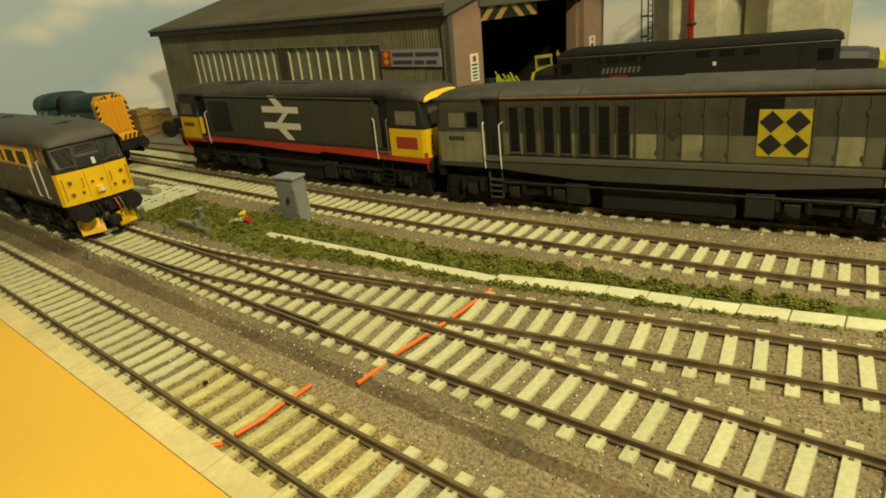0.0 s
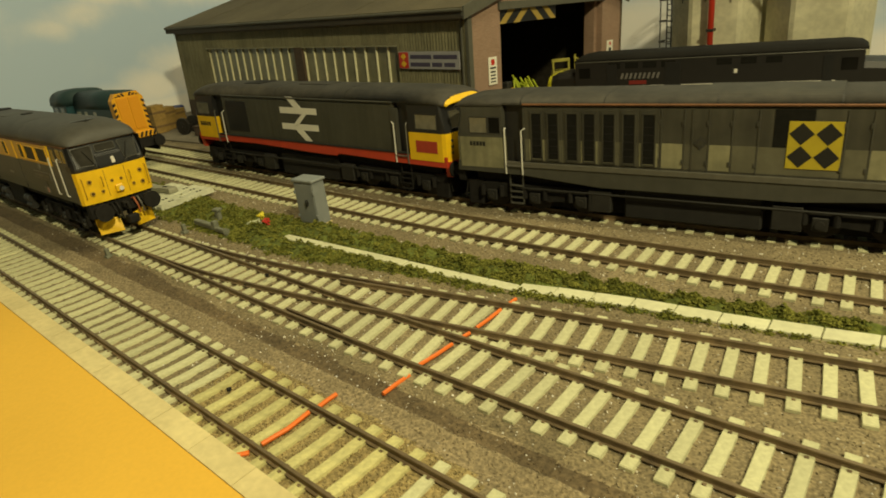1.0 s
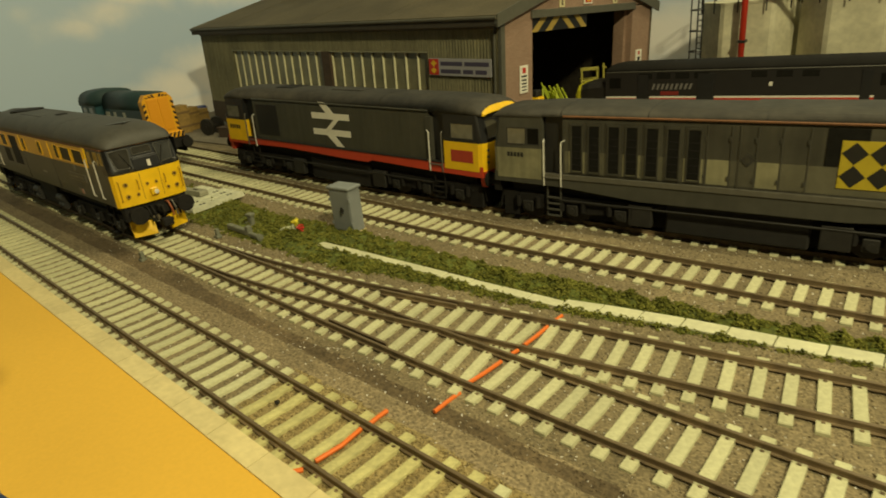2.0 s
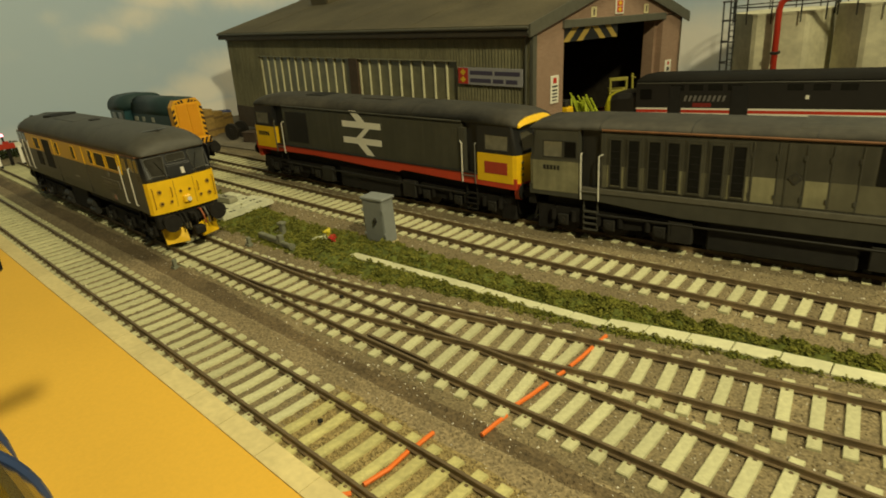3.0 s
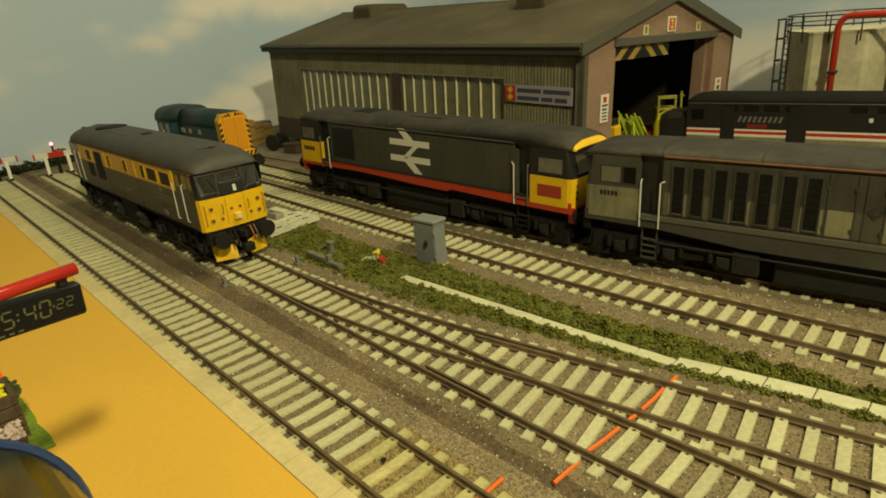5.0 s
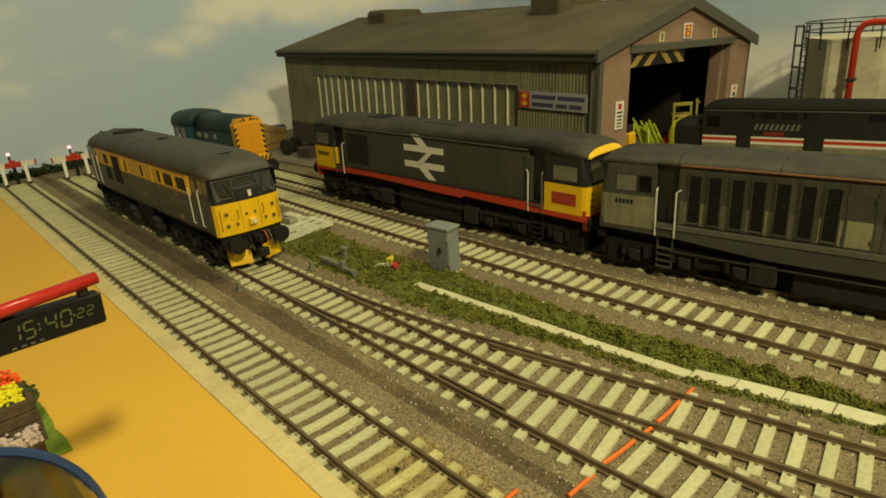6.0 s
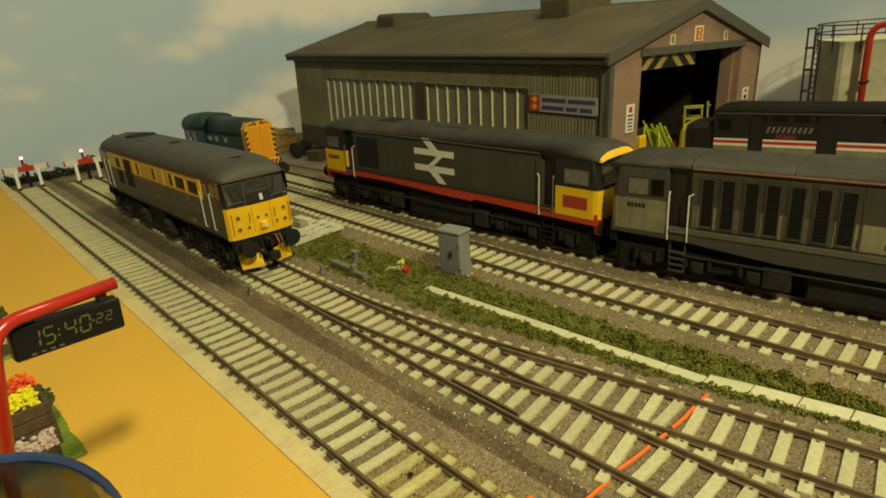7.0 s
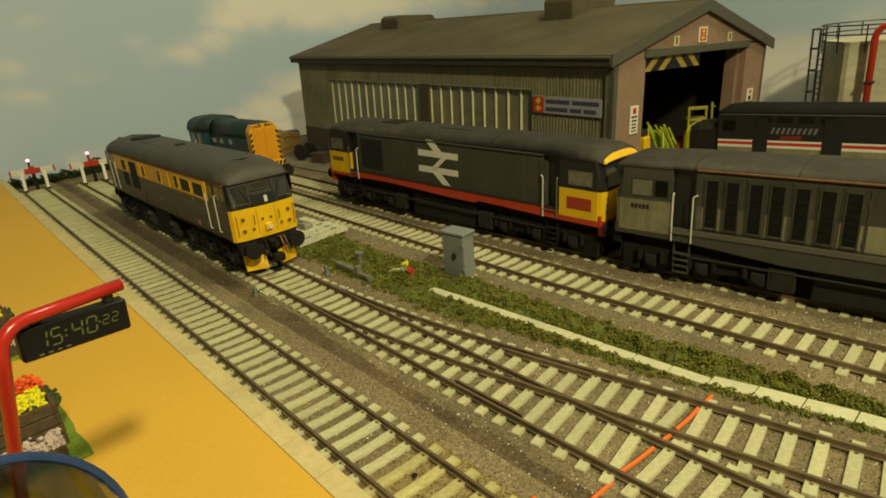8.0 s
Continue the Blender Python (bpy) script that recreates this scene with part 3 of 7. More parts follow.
    part("gutter", rodded([(-L - over, -over - 0.6, zr(-over) + 0.4), (2.0, -over - 0.6, zr(-over) + 0.4)], 1.1, 8), m_trim, roof)
    # brown roof edge; its near-black tone also paints in the shade below the eaves
    part("fascia", boxed(-L - over, 2.0, -over - 0.1, -over + 0.9, zr(-over) - 4.6, zr(-over) - 0.2), mat("fascia_shade_brown", (0.045, 0.036, 0.023), 0.8, grain=0.15, grain_size=0.004), roof, "brown fascia strip, darkened for the shade under the eaves")
    for y0, y1 in ((-over - 0.5, W / 2), (W + over + 0.5, W / 2)):
        bm = bmesh.new()
        za, zb = zr(y0), RIDGE
        prism(bm, [(y0, za + 2.6), (y1, zb + 2.8), (y1, zb - 5.0), (y0, za - 5.0)], "x", 2.0, 3.2)
        prism(bm, [(y0, za + 0.5), (y1, zb + 0.7), (y1, zb - 3), (y0, za - 3)], "x", 0.5, 2.0)
        part("bargeboard", bm, m_trim, roof, "grey-green bargeboard")
    for x0, x1, y0, top in ((-352, -322, 76, 124.5), (-120, -92, 74, 128.0)):
        bm = bmesh.new()
        y1, zf = W - y0, zr(y0) - 1.5
        prism(bm, [(y0, zf), (y0 - 1.5, top - 3.5), (y0 + 2.5, top), (y1 - 2.5, top), (y1 + 1.5, top - 3.5), (y1, zf)], "x", x0, x1)
        bmesh.ops.bevel(bm, geom=list(bm.edges), offset=0.9, segments=2, affect="EDGES")
        part("roof_vent", bm, m_roof, roof, "hooded roof vent")
    # downpipe and corner post
    part("corner_post", boxed(-1.6, 1.2, -1.0, 3.0, -8, EAVE - 1, 0.2), m_trim, s)
    part("downpipe", rodded([(-4, -1.6, EAVE - 2), (-4, -1.6, -6)], 0.8, 8), m_trim, s)
    # signs
    red, yel, blk = m_red, mat("flag_yellow", (0.72, 0.45, 0.02), 0.6), m_blackpaint
    sign_board(s, "warning_sign", 0.2, 18.5, 27.3, 38.5, 56.2, [(0.72, 0.92, red, 0.3, 0.7), (0.58, 0.64, blk, 0.15, 0.85), (0.44, 0.5, blk, 0.2, 0.8), (0.32, 0.37, blk, 0.2, 0.8), (0.2, 0.25, blk, 0.2, 0.8), (0.09, 0.13, blk, 0.2, 0.8)], "white warning sign with red spot and bars of writing")
    sign_board(s, "small_sign", 0.2, 176, 186, 43.4, 53, [(0.6, 0.88, red, 0.35, 0.65), (0.1, 0.4, blk, 0.3, 0.7)], "small white sign with a red spot")
    lg = part("gable_badge", boxed(0.2, 0.7, 94.2, 105.4, 91.0, 101.0, 0.1), m_white, s, "white badge with red and yellow lozenges")
    for z0 in (92, 96.2):
        part("marking", boxed(0.7, 0.82, 95.8, 103.8, z0, z0 + 3.8), red, lg)
        bm = bmesh.new()
        prism(bm, [(99.8, z0 + 0.2), (102.6, z0 + 1.9), (99.8, z0 + 3.6), (97.0, z0 + 1.9)], "x", 0.82, 0.92)
        part("marking", bm, yel, lg)
    for y in (63.4, 135.2):
        pl = part("road_plate", boxed(0.2, 0.6, y, y + 6.6, 90.0, 96.6, 0.1), mat("plate_cream", (0.6, 0.53, 0.3), 0.7), s, "small cream road plate")
        part("marking", boxed(0.6, 0.7, y + 2.4, y + 4.2, 91.2, 95.4), m_brown, pl)
    sg = part("name_sign", boxed(-63.0, -6.6, -1.9, -1.2, 51.0, 62.3, 0.1), m_grey_sign, s, "long grey name sign with two lines of dark bars")
    part("marking", boxed(-62.6, -53.4, -2.05, -1.9, 51.4, 61.9), red, sg)
    for z0 in (52.0, 56.8):
        bm = bmesh.new()
        prism(bm, [(-58, z0), (-55.3, z0 + 2.2), (-58, z0 + 4.4), (-60.7, z0 + 2.2)], "y", -2.2, -2.05)
        part("marking", bm, yel, sg)
    for z0, ends in ((57.6, [(-51.5, -31.5), (-29.5, -8.5)]), (52.6, [(-51.5, -33), (-31, -22), (-20, -10.5)])):
        for a, b in ends:
            part("marking", boxed(a, b, -2.05, -1.9, z0, z0 + 2.6), mat("sign_ink", (0.06, 0.05, 0.09), 0.7), sg)
    return s


shed()
part_floor = finish("yard_floor", boxed(-814, 262, 372, 708, -9.5, -8.2), m_concfloor)
tagged(part_floor, "grey brown concrete yard floor round the shed", "floor", kind="structure")


# ---- locomotives ----
m_grey = mat("loco_dark_grey", (0.060, 0.058, 0.045), 0.5, grain=0.08, grain_size=0.004, stain=0.16, stain_size=0.03, streak=0.07)
m_roofgrey = mat("loco_roof_grey", (0.060, 0.057, 0.046), 0.62, grain=0.10, grain_size=0.003, stain=0.20, stain_size=0.014, bump=0.08)
m_under = mat("underframe", (0.014, 0.0125, 0.0105), 0.8, grain=0.3, grain_size=0.003, spec=0.25)
m_plate = mat("plate_grey", (0.12, 0.112, 0.09), 0.5, grain=0.1, grain_size=0.002)
m_rim = mat("window_rim", (0.035, 0.034, 0.030), 0.4)
m_seal = mat("window_seal", (0.075, 0.072, 0.060), 0.35)
m_tank = mat("tank_grey", (0.013, 0.012, 0.010), 0.7, grain=0.2, grain_size=0.003, stain=0.2, stain_size=0.01)
m_undergrey = mat("underframe_grey", (0.021, 0.0195, 0.016), 0.6, grain=0.2, grain_size=0.003)
m_glass = mat("loco_glazing", (0.085, 0.078, 0.055), 0.10, grain=0.2, grain_size=0.012)
m_paleglass = mat("pale_glazing", (0.16, 0.150, 0.113), 0.12, grain=0.25, grain_size=0.006)
m_screen = mat("windscreen_glazing", (0.034, 0.032, 0.026), 0.10, grain=0.35, grain_size=0.008)
m_darkglass = mat("dark_glazing", (0.008, 0.0075, 0.006), 0.45, spec=0.12, grain=0.3, grain_size=0.008)
m_steel = mat("handrail_white", (0.70, 0.68, 0.60), 0.4)
m_rust = mat("gutter_rust", (0.17, 0.075, 0.03), 0.7, grain=0.2, grain_size=0.004)
m_black = mat("loco_black", (0.016, 0.016, 0.016), 0.4, grain=0.1, grain_size=0.004)
m_orange = mat("orange_pipe", (0.36, 0.10, 0.03), 0.5)
m_wheel = mat("wheel_steel", (0.030, 0.026, 0.021), 0.5, metal=0.3, grain=0.2, grain_size=0.002)


def mirror_y(points):
    return points + [(x, -y) for x, y in reversed(points)]


def bogie(parent, xc, axles, half=14.5, z_top=17.5, wheel=6.9, length=None):
    """A bogie: side frames with boxes and springs, wheels in pairs."""
    length = length or (axles[-1] - axles[0] + 18)
    b = part("bogie_frame", boxed(xc - length / 2 + 6, xc + length / 2 - 6, -half + 3, half - 3, 10.5, z_top - 2), m_under, parent)
    for side in (-1, 1):
        bm = bmesh.new()
        y0, y1 = sorted((side * (half - 2.2), side * half))
        h = length / 2
        prism(bm, [(xc - h, 12), (xc - h + 4, 15.5), (xc + h - 4, 15.5), (xc + h, 12), (xc + h - 4, 9.5), (xc + 5, 8), (xc - 5, 8), (xc - h + 4, 9.5)], "y", y0, y1)
        part("side_frame", bm, m_under, b)
        for ax in axles:
            bm = bmesh.new()
            y2, y3 = sorted((side * half, side * (half + 1.4)))
            box(bm, xc + ax - 2.6, xc + ax + 2.6, y2, y3, 7.0, 12.0, 0.3)
            drum(bm, (xc + ax, side * (half + 1.6), 9.4), "y", 1.5, 1.0, 10)
            part("axle_box", bm, m_undergrey, b)
            bm = bmesh.new()
            for dx in (-5.0, 5.0):
                drum(bm, (xc + ax + dx, side * (half + 0.6), 11.5), "z", 1.2, 5.0, 8)
            part("spring", bm, m_under, b)
    for ax in axles:
        for side in (-1, 1):
            bm = bmesh.new()
            drum(bm, (xc + ax, side * 8.6, 2.6 + wheel), "y", wheel, 2.4, 20)
            drum(bm, (xc + ax, side * 7.6, 2.6 + wheel), "y", wheel + 0.7, 0.6, 20)
            drum(bm, (xc + ax, side * 9.9, 2.6 + wheel), "y", wheel * 0.35, 0.6, 10)
            part("wheel", bm, m_wheel, b)
    return b


def buffers(parent, x, sign, z=16.5, y=11.5, head=4.2, reach=7.0):
    for side in (-1, 1):
        bm = bmesh.new()
        drum(bm, (x + sign * reach * 0.3, side * y, z), "x", 2.6, reach * 0.7, 12)
        drum(bm, (x + sign * reach * 0.75, side * y, z), "x", 1.7, reach * 0.6, 10)
        drum(bm, (x + sign * reach, side * y, z), "x", head, 0.9, 20)
        bmesh.ops.bevel(bm, geom=[e for e in bm.edges if e.calc_length() > 0.85 and e.calc_length() < 1.0], offset=0.1, segments=1, affect="EDGES")
        part("buffer", bm, m_under, parent)


def coupling(parent, x, sign, z=16.0):
    bm = bmesh.new()
    box(bm, min(x, x + sign * 4), max(x, x + sign * 4), -1.2, 1.2, z - 1.5, z + 1.5, 0.3)
    rod(bm, [(x + sign * 4, 0, z), (x + sign * 6.5, 0, z + 1.2), (x + sign * 7.2, 0, z - 1.5), (x + sign * 6, 0, z - 3.5)], 0.7, 6)
    box(bm, min(x + sign * 5, x + sign * 9.5), max(x + sign * 5, x + sign * 9.5), -2.6, 2.6, z - 8.5, z - 4.5, 0.5)
    part("coupling", bm, m_under, parent)
    for y, m in ((-6, m_under), (4.5, m_orange), (6.5, m_plate), (-4, m_under), (8, m_under)):
        pts = [(x, y, z + 1.5), (x + sign * 3, y, z + 2.2), (x + sign * 4.2, y + 0.6, z - 1.5), (x + sign * 4, y + 1, z - 5.5)]
        part("brake_pipe", rodded(pts, 0.42, 6), m, parent)


def plough(parent, x, sign, material):
    for side in (-1, 1):
        bm = bmesh.new()
        y0, y1 = side * 3.4, side * 13.6
        lo = [(x, y1), (x + sign * 3.4, y0)]
        prof = []
        for xx, yy in lo:
            prof.append([(xx, yy, 13.0 if abs(yy) > 10 else 11.0), (xx + sign * 2.0, yy, 4.6), (xx + sign * 1.2, yy, 4.2), (xx - sign * 0.8, yy, 13.0 if abs(yy) > 10 else 11.0)])
        loft(bm, prof)
        part("snow_plough", bm, material, parent, "yellow snowplough blade" if material == m_yellow else "")


def pane_on(parent, name, corners, material, lift=0.18, rim=None, rim_w=0.55):
    """A pane with a raised rim on its corners (in order round the pane)."""
    c = [Vector(p) for p in corners]
    count = len(c)
    n = (c[1] - c[0]).cross(c[-1] - c[0]).normalized()
    bm = bmesh.new()
    lo = [bm.verts.new(p - n * 0.1) for p in c]
    hi = [bm.verts.new(p + n * lift) for p in c]
    bm.faces.new(lo)
    bm.faces.new(hi)
    for i in range(count):
        bm.faces.new((lo[i], lo[(i + 1) % count], hi[(i + 1) % count], hi[i]))
    ob = part(name, bm, material, parent)
    if rim:
        bm = bmesh.new()
        for i in range(count):
            a, b = c[i], c[(i + 1) % count]
            d = (b - a).normalized()
            a2, b2 = a - d * rim_w * 0.4, b + d * rim_w * 0.4
            rod(bm, [a2 + n * lift, b2 + n * lift], rim_w * 0.5, 6)
        part("window_frame", bm, rim, ob)
    return ob


def roof_loft(stations, steps=12):
    """A curved roof: stations (x, half width, edge z, crown z)."""
    rings = []
    for x, w, z0, z1 in stations:
        ring = []
        for i in range(steps + 1):
            a = math.pi * i / steps
            y = -w * math.copysign(abs(math.cos(a)) ** 0.62, math.cos(a))
            ring.append((x, y, z0 + (z1 - z0) * math.sin(a) ** 0.8))
        rings.append(ring)
    bm = bmesh.new()
    loft(bm, rings)
    return bm


def diesel_main():
    """The grey and yellow locomotive on the main line; front towards +x."""
    xf = -362.5
    xm = xf - 106
    t = thing("diesel_locomotive", at_mm(xm, line_y("b", xm) + 0.8, 0, line_turn("b", xm) + 0.5, -0.8), "dark grey diesel locomotive with yellow waistband and yellow ends", "locomotive", "locomotives")
    H = 106.0
    zb, zg, zc = 21.0, 48.2, 58.0
    bm = bmesh.new()
    prof = [(-17.0, zb), (-17.5, zb + 5), (-17.5, 40), (-17.1, zg), (17.1, zg), (17.5, 40), (17.5, zb + 5), (17.0, zb)]
    loft(bm, [[(x, y, z) for y, z in prof] for x in (-H + 7, H - 7)])
    body = part("body", bm, m_grey, t)
    for sg in (1, -1):
        nose = [(H - 7.2, 17.5), (H - 2.4, 17.3), (H - 0.7, 16.2), (H + 0.3, 12.5), (H + 1.0, 5.0), (H + 1.1, 0)]
        lower = mirror_y(nose)
        mid = mirror_y([(H - 7.2, 17.45), (H - 2.6, 17.1), (H - 1.0, 15.9), (H - 0.1, 12.5), (H + 0.5, 5.0), (H + 0.6, 0)])
        top = mirror_y([(H - 7.2, 17.1), (H - 5.4, 16.6), (H - 4.0, 15.6), (H - 3.2, 12.0), (H - 2.6, 5.0), (H - 2.5, 0)])
        bm = bmesh.new()
        front = mirror_y([(H - 2.45, 17.32), (H - 0.7, 16.25), (H + 0.35, 12.5), (H + 1.05, 5.0), (H + 1.15, 0)])
        loft(bm, [[(sg * x, sg * y, z) for x, y in front] for z in (zb - 0.4, zb + 1.5, 36.2)])
        part("nose_panel", bm, m_yellow, t, "bright yellow nose panel")
        bm = bmesh.new()
        loft(bm, [[(sg * x, sg * y, zb) for x, y in mirror_y([(H - 7.2, 17.5), (H - 2.45, 17.3)])], [(sg * x, sg * y, 36.5) for x, y in mirror_y([(H - 7.2, 17.5), (H - 2.45, 17.3)])]])
        part("cab_side", bm, m_grey, t)
        bm = bmesh.new()
        loft(bm, [[(sg * x, sg * y, z) for x, y in ol] for ol, z in ((mid, 35.8), (mid, 38.0), (top, zg + 0.6))])
        cab = part("cab", bm, m_black, t, "black cab window surround")
        # windscreens: a tall one at each side, a short one above the hood between them

        def on_front(y, z, out=0.0):
            u = (z - 38.0) / (zg + 0.6 - 38.0)
            at = lambda ol: float(np.interp(abs(y), [p[1] for p in reversed(ol[:6])], [p[0] for p in reversed(ol[:6])]))
            return Vector((sg * (at(mid) * (1 - u) + at(top) * u + out), y, z))

        def screen(outline):
            c = [on_front(y, z, 0.12) for y, z in outline]
            if (c[1] - c[0]).cross(c[-1] - c[0]).x * sg < 0:
                c = c[::-1]
            return pane_on(cab, "windscreen", c, m_screen, 0.2, m_seal, 0.42)
        for s in (1, -1):
            screen([(s * y, z) for y, z in ((13.2, 38.7), (8.0, 38.3), (6.9, 39.2), (6.0, 46.5), (6.5, 47.2), (14.1, 46.9), (14.6, 45.9))])
            part("screen_pillar", rodded([on_front(s * 15.3, 37.6, 0.1), on_front(s * 15.4, 42.5, 0.1), on_front(s * 15.1, 48.2, 0.1)], 0.5, 8), m_black, cab)
            part("wiper", rodded([on_front(s * 7.0, 38.3, 0.7), on_front(s * 8.4, 41.6, 0.55), on_front(s * 10.2, 45.6, 0.5)], 0.2, 5), m_under, cab)
            part("wiper_motor", boxed(*sorted((sg * (H - 0.4), sg * (H + 0.75))), s * 7.0 - 0.9, s * 7.0 + 0.9, 36.7, 38.4, 0.3), m_rim, cab)
            part("corner_bracket", boxed(*sorted((sg * (H - 2.4), sg * (H - 0.3))), s * 14.2 - 1.5, s * 14.2 + 1.5, 36.6, 38.6, 0.4), m_rim, cab)
        screen([(-4.3, 43.9), (4.3, 43.9), (4.6, 44.4), (4.5, 46.8), (4.0, 47.2), (-4.0, 47.2), (-4.5, 46.8), (-4.6, 44.4)])
        bm = bmesh.new()
        prism(bm, [(sg * (H - 3.0), 36.0), (sg * (H + 1.1), 36.1), (sg * (H + 1.05), 37.6), (sg * (H + 0.1), 42.4), (sg * (H - 0.3), 43.1), (sg * (H - 3.0), 43.3)], "y", -5.9, 5.9)
        bmesh.ops.bevel(bm, geom=list(bm.edges), offset=0.35, segments=2, affect="EDGES")
        hood = part("headcode_hood", bm, m_black, cab, "glossy black bulge under the middle window")
        bm = bmesh.new()
        prism(bm, [(sg * (H + 1.0), 37.7), (sg * (H + 1.16), 37.7), (sg * (H + 0.60), 40.7), (sg * (H + 0.40), 40.7)], "y", 0.5, 2.1)
        part("front_label", bm, mat("label_cream", (0.62, 0.58, 0.50), 0.6), hood, "small white label")
        # lamps and details on the nose
        for y, z in ((-12.0, 31.2), (-12.0, 25.4), (12.0, 31.2), (12.0, 25.4), (-7.4, 25.6), (7.4, 25.6), (-2.2, 29.6), (2.2, 29.6)):
            r = 1.15 if abs(y) > 10 else 0.85
            xx = sg * (H + (0.45 if abs(y) > 10 else 0.95))
            bm = bmesh.new()
            drum(bm, (xx, y, z), "x", r, 0.7, 14)
            lamp = part("lamp_ring", bm, mat("lamp_ring", (0.42, 0.245, 0.02), 0.5), t)
            bm = bmesh.new()
            drum(bm, (xx + sg * 0.3, y, z), "x", r * 0.6, 0.3, 10)
            part("lens", bm, mat("lamp_lens", (0.07, 0.045, 0.018), 0.25), lamp)
        for y in (-15.0, 15.0, -6.6, 6.6):
            xx = sg * (H + (0.1 if abs(y) > 10 else 1.25))
            lo_z, hi_z = (23.5, 33.5) if abs(y) > 10 else (28.0, 32.6)
            part("handrail", rodded([(xx - sg * 0.4, y, lo_z), (xx + sg * 0.5, y, lo_z + 0.4), (xx + sg * 0.5, y, hi_z - 0.4), (xx - sg * 0.4, y, hi_z)], 0.28, 6), mat("rail_shadow_yellow", (0.40, 0.23, 0.01), 0.5), t)
        for y in (-4.8, 4.8):
            part("door_seam", boxed(*sorted((sg * (H + 1.0), sg * (H + 1.12))), y - 0.14, y + 0.14, 22.5, 35.4), mat("seam_yellow", (0.35, 0.19, 0.01), 0.6), t)
        bm = bmesh.new()
        box(bm, *sorted((sg * (H + 1.0), sg * (H + 2.6))), -1.9, 1.9, 23.6, 27.2, 0.4)
        hl = part("headlight", bm, m_yellow, t)
        bm = bmesh.new()
        drum(bm, (sg * (H + 2.7), 0.6, 25.2), "x", 1.1, 0.5, 14)
        part("lens", bm, m_steel, hl)
        buffers(t, sg * (H - 0.5), sg, 16.6, 11.5)
        coupling(t, sg * (H - 0.2), sg, 17.0)
        bm = bmesh.new()
        box(bm, *sorted((sg * (H - 5), sg * (H - 0.3))), -15.5, 15.5, 13.0, 20.6, 0.4)
        part("buffer_beam", bm, m_under, t)
        plough(t, sg * (H - 3.5), sg, m_yellow)
        # steps, cab doors, windows at both sides of each cab
        for s in (-1, 1):
            ys = s * 17.45
            for d0, d1, z0, z1, nm, m in ((13.6, 8.3, 41.0, 47.6, "side_window", m_glass), (7.0, 3.2, 41.2, 47.4, "side_window", m_glass), (22.3, 15.4, 24.0, 48.0, "cab_door", m_black)):
                x0, x1 = sorted((sg * (H - d0), sg * (H - d1)))
                door = part(nm, boxed(x0, x1, *sorted((ys, ys + s * 0.22)), z0, z1, 0.1), m, t)
                if nm == "cab_door":
                    part("door_window", boxed(x0 + 1.2, x1 - 1.2, *sorted((ys + s * 0.2, ys + s * 0.36)), 41.0, 47.0), m_glass, door)
            x0, x1 = sorted((sg * (H - 14.6), sg * (H - 2.2)))
            part("window_surround", boxed(x0, x1, *sorted((ys - s * 0.1, ys + s * 0.14)), 39.6, 48.0), m_black, t)
            for d in (25.2, 13.8):
                x0 = sg * (H - d)
                part("handrail", rodded([(x0, ys, 24.0), (x0, ys + s * 0.9, 24.5), (x0, ys + s * 0.9, 42.2), (x0, ys, 42.8)], 0.32, 6), m_steel, t, "white handrail")
            bm = bmesh.new()
            x0 = sg * (H - 19)
            for z in (5.5, 10.0, 14.5):
                box(bm, x0 - 3.5, x0 + 3.5, *sorted((s * 13.5, s * 16.6)), z - 0.35, z + 0.35)
            for dx in (-3.7, 3.7):
                box(bm, x0 + dx - 0.35, x0 + dx + 0.35, *sorted((s * 14.5, s * 15.3)), 5.0, 19.0)
            part("steps", bm, m_under, t)
    # sides
    for s in (-1, 1):
        y = s * 17.5
        def slab(name, d0, d1, z0, z1, m, thick, base=0.0, parent=t, label=""):
            x0, x1 = sorted((H - d0, H - d1)) if s < 0 else sorted((d0 - H, d1 - H))
            return part(name, boxed(x0, x1, *sorted((y + s * base - s * 0.4, y + s * (base + thick))), z0, z1), m, parent, label)
        slab("waistband", 25.4, 190, 38.2, 47.9, mat("ochre_yellow", (0.62, 0.36, 0.02), 0.45, grain=0.04, grain_size=0.003, stain=0.08, stain_size=0.02), 0.12, 0, t, "ochre yellow band along the upper side")
        for d0, d1, z0, z1, m in ((28.2, 42.3, 39.5, 46.5, m_darkglass), (45.9, 60.2, 39.5, 46.5, m_darkglass), (63.6, 69.6, 39.5, 46.8, m_darkglass), (92.2, 97.8, 39.4, 46.6, m_darkglass), (121.8, 127.2, 39.2, 46.4, m_darkglass), (160.8, 172.0, 39.2, 46.3, m_darkglass)):
            x0, x1 = sorted((H - d0, H - d1)) if s < 0 else sorted((d0 - H, d1 - H))
            c = [(x0, y + s * 0.14, z0), (x1, y + s * 0.14, z0), (x1, y + s * 0.14, z1), (x0, y + s * 0.14, z1)]
            if s > 0:
                c = [c[1], c[0], c[3], c[2]]
            pane_on(body, "window", c, m, 0.10, m_yellow, 0.42)
            if d1 - d0 < 7:
                for z in (41.5, 44):
                    part("louvre", boxed(x0, x1, *sorted((y + s * 0.2, y + s * 0.45)), z - 0.2, z + 0.2), m_undergrey, body)
        slab("grille", 139.2, 153.6, 29.0, 46.4, m_under, 0.3)
        slab("grille", 161.5, 172.5, 28.8, 37.6, m_under, 0.2)
        for d in (78.5, 131.5):
            slab("panel_rib", d, d + 0.7, 38.2, 47.9, m_yellow, 0.45)
            slab("panel_seam", d, d + 0.35, zb + 1, 38.2, m_undergrey, 0.12)
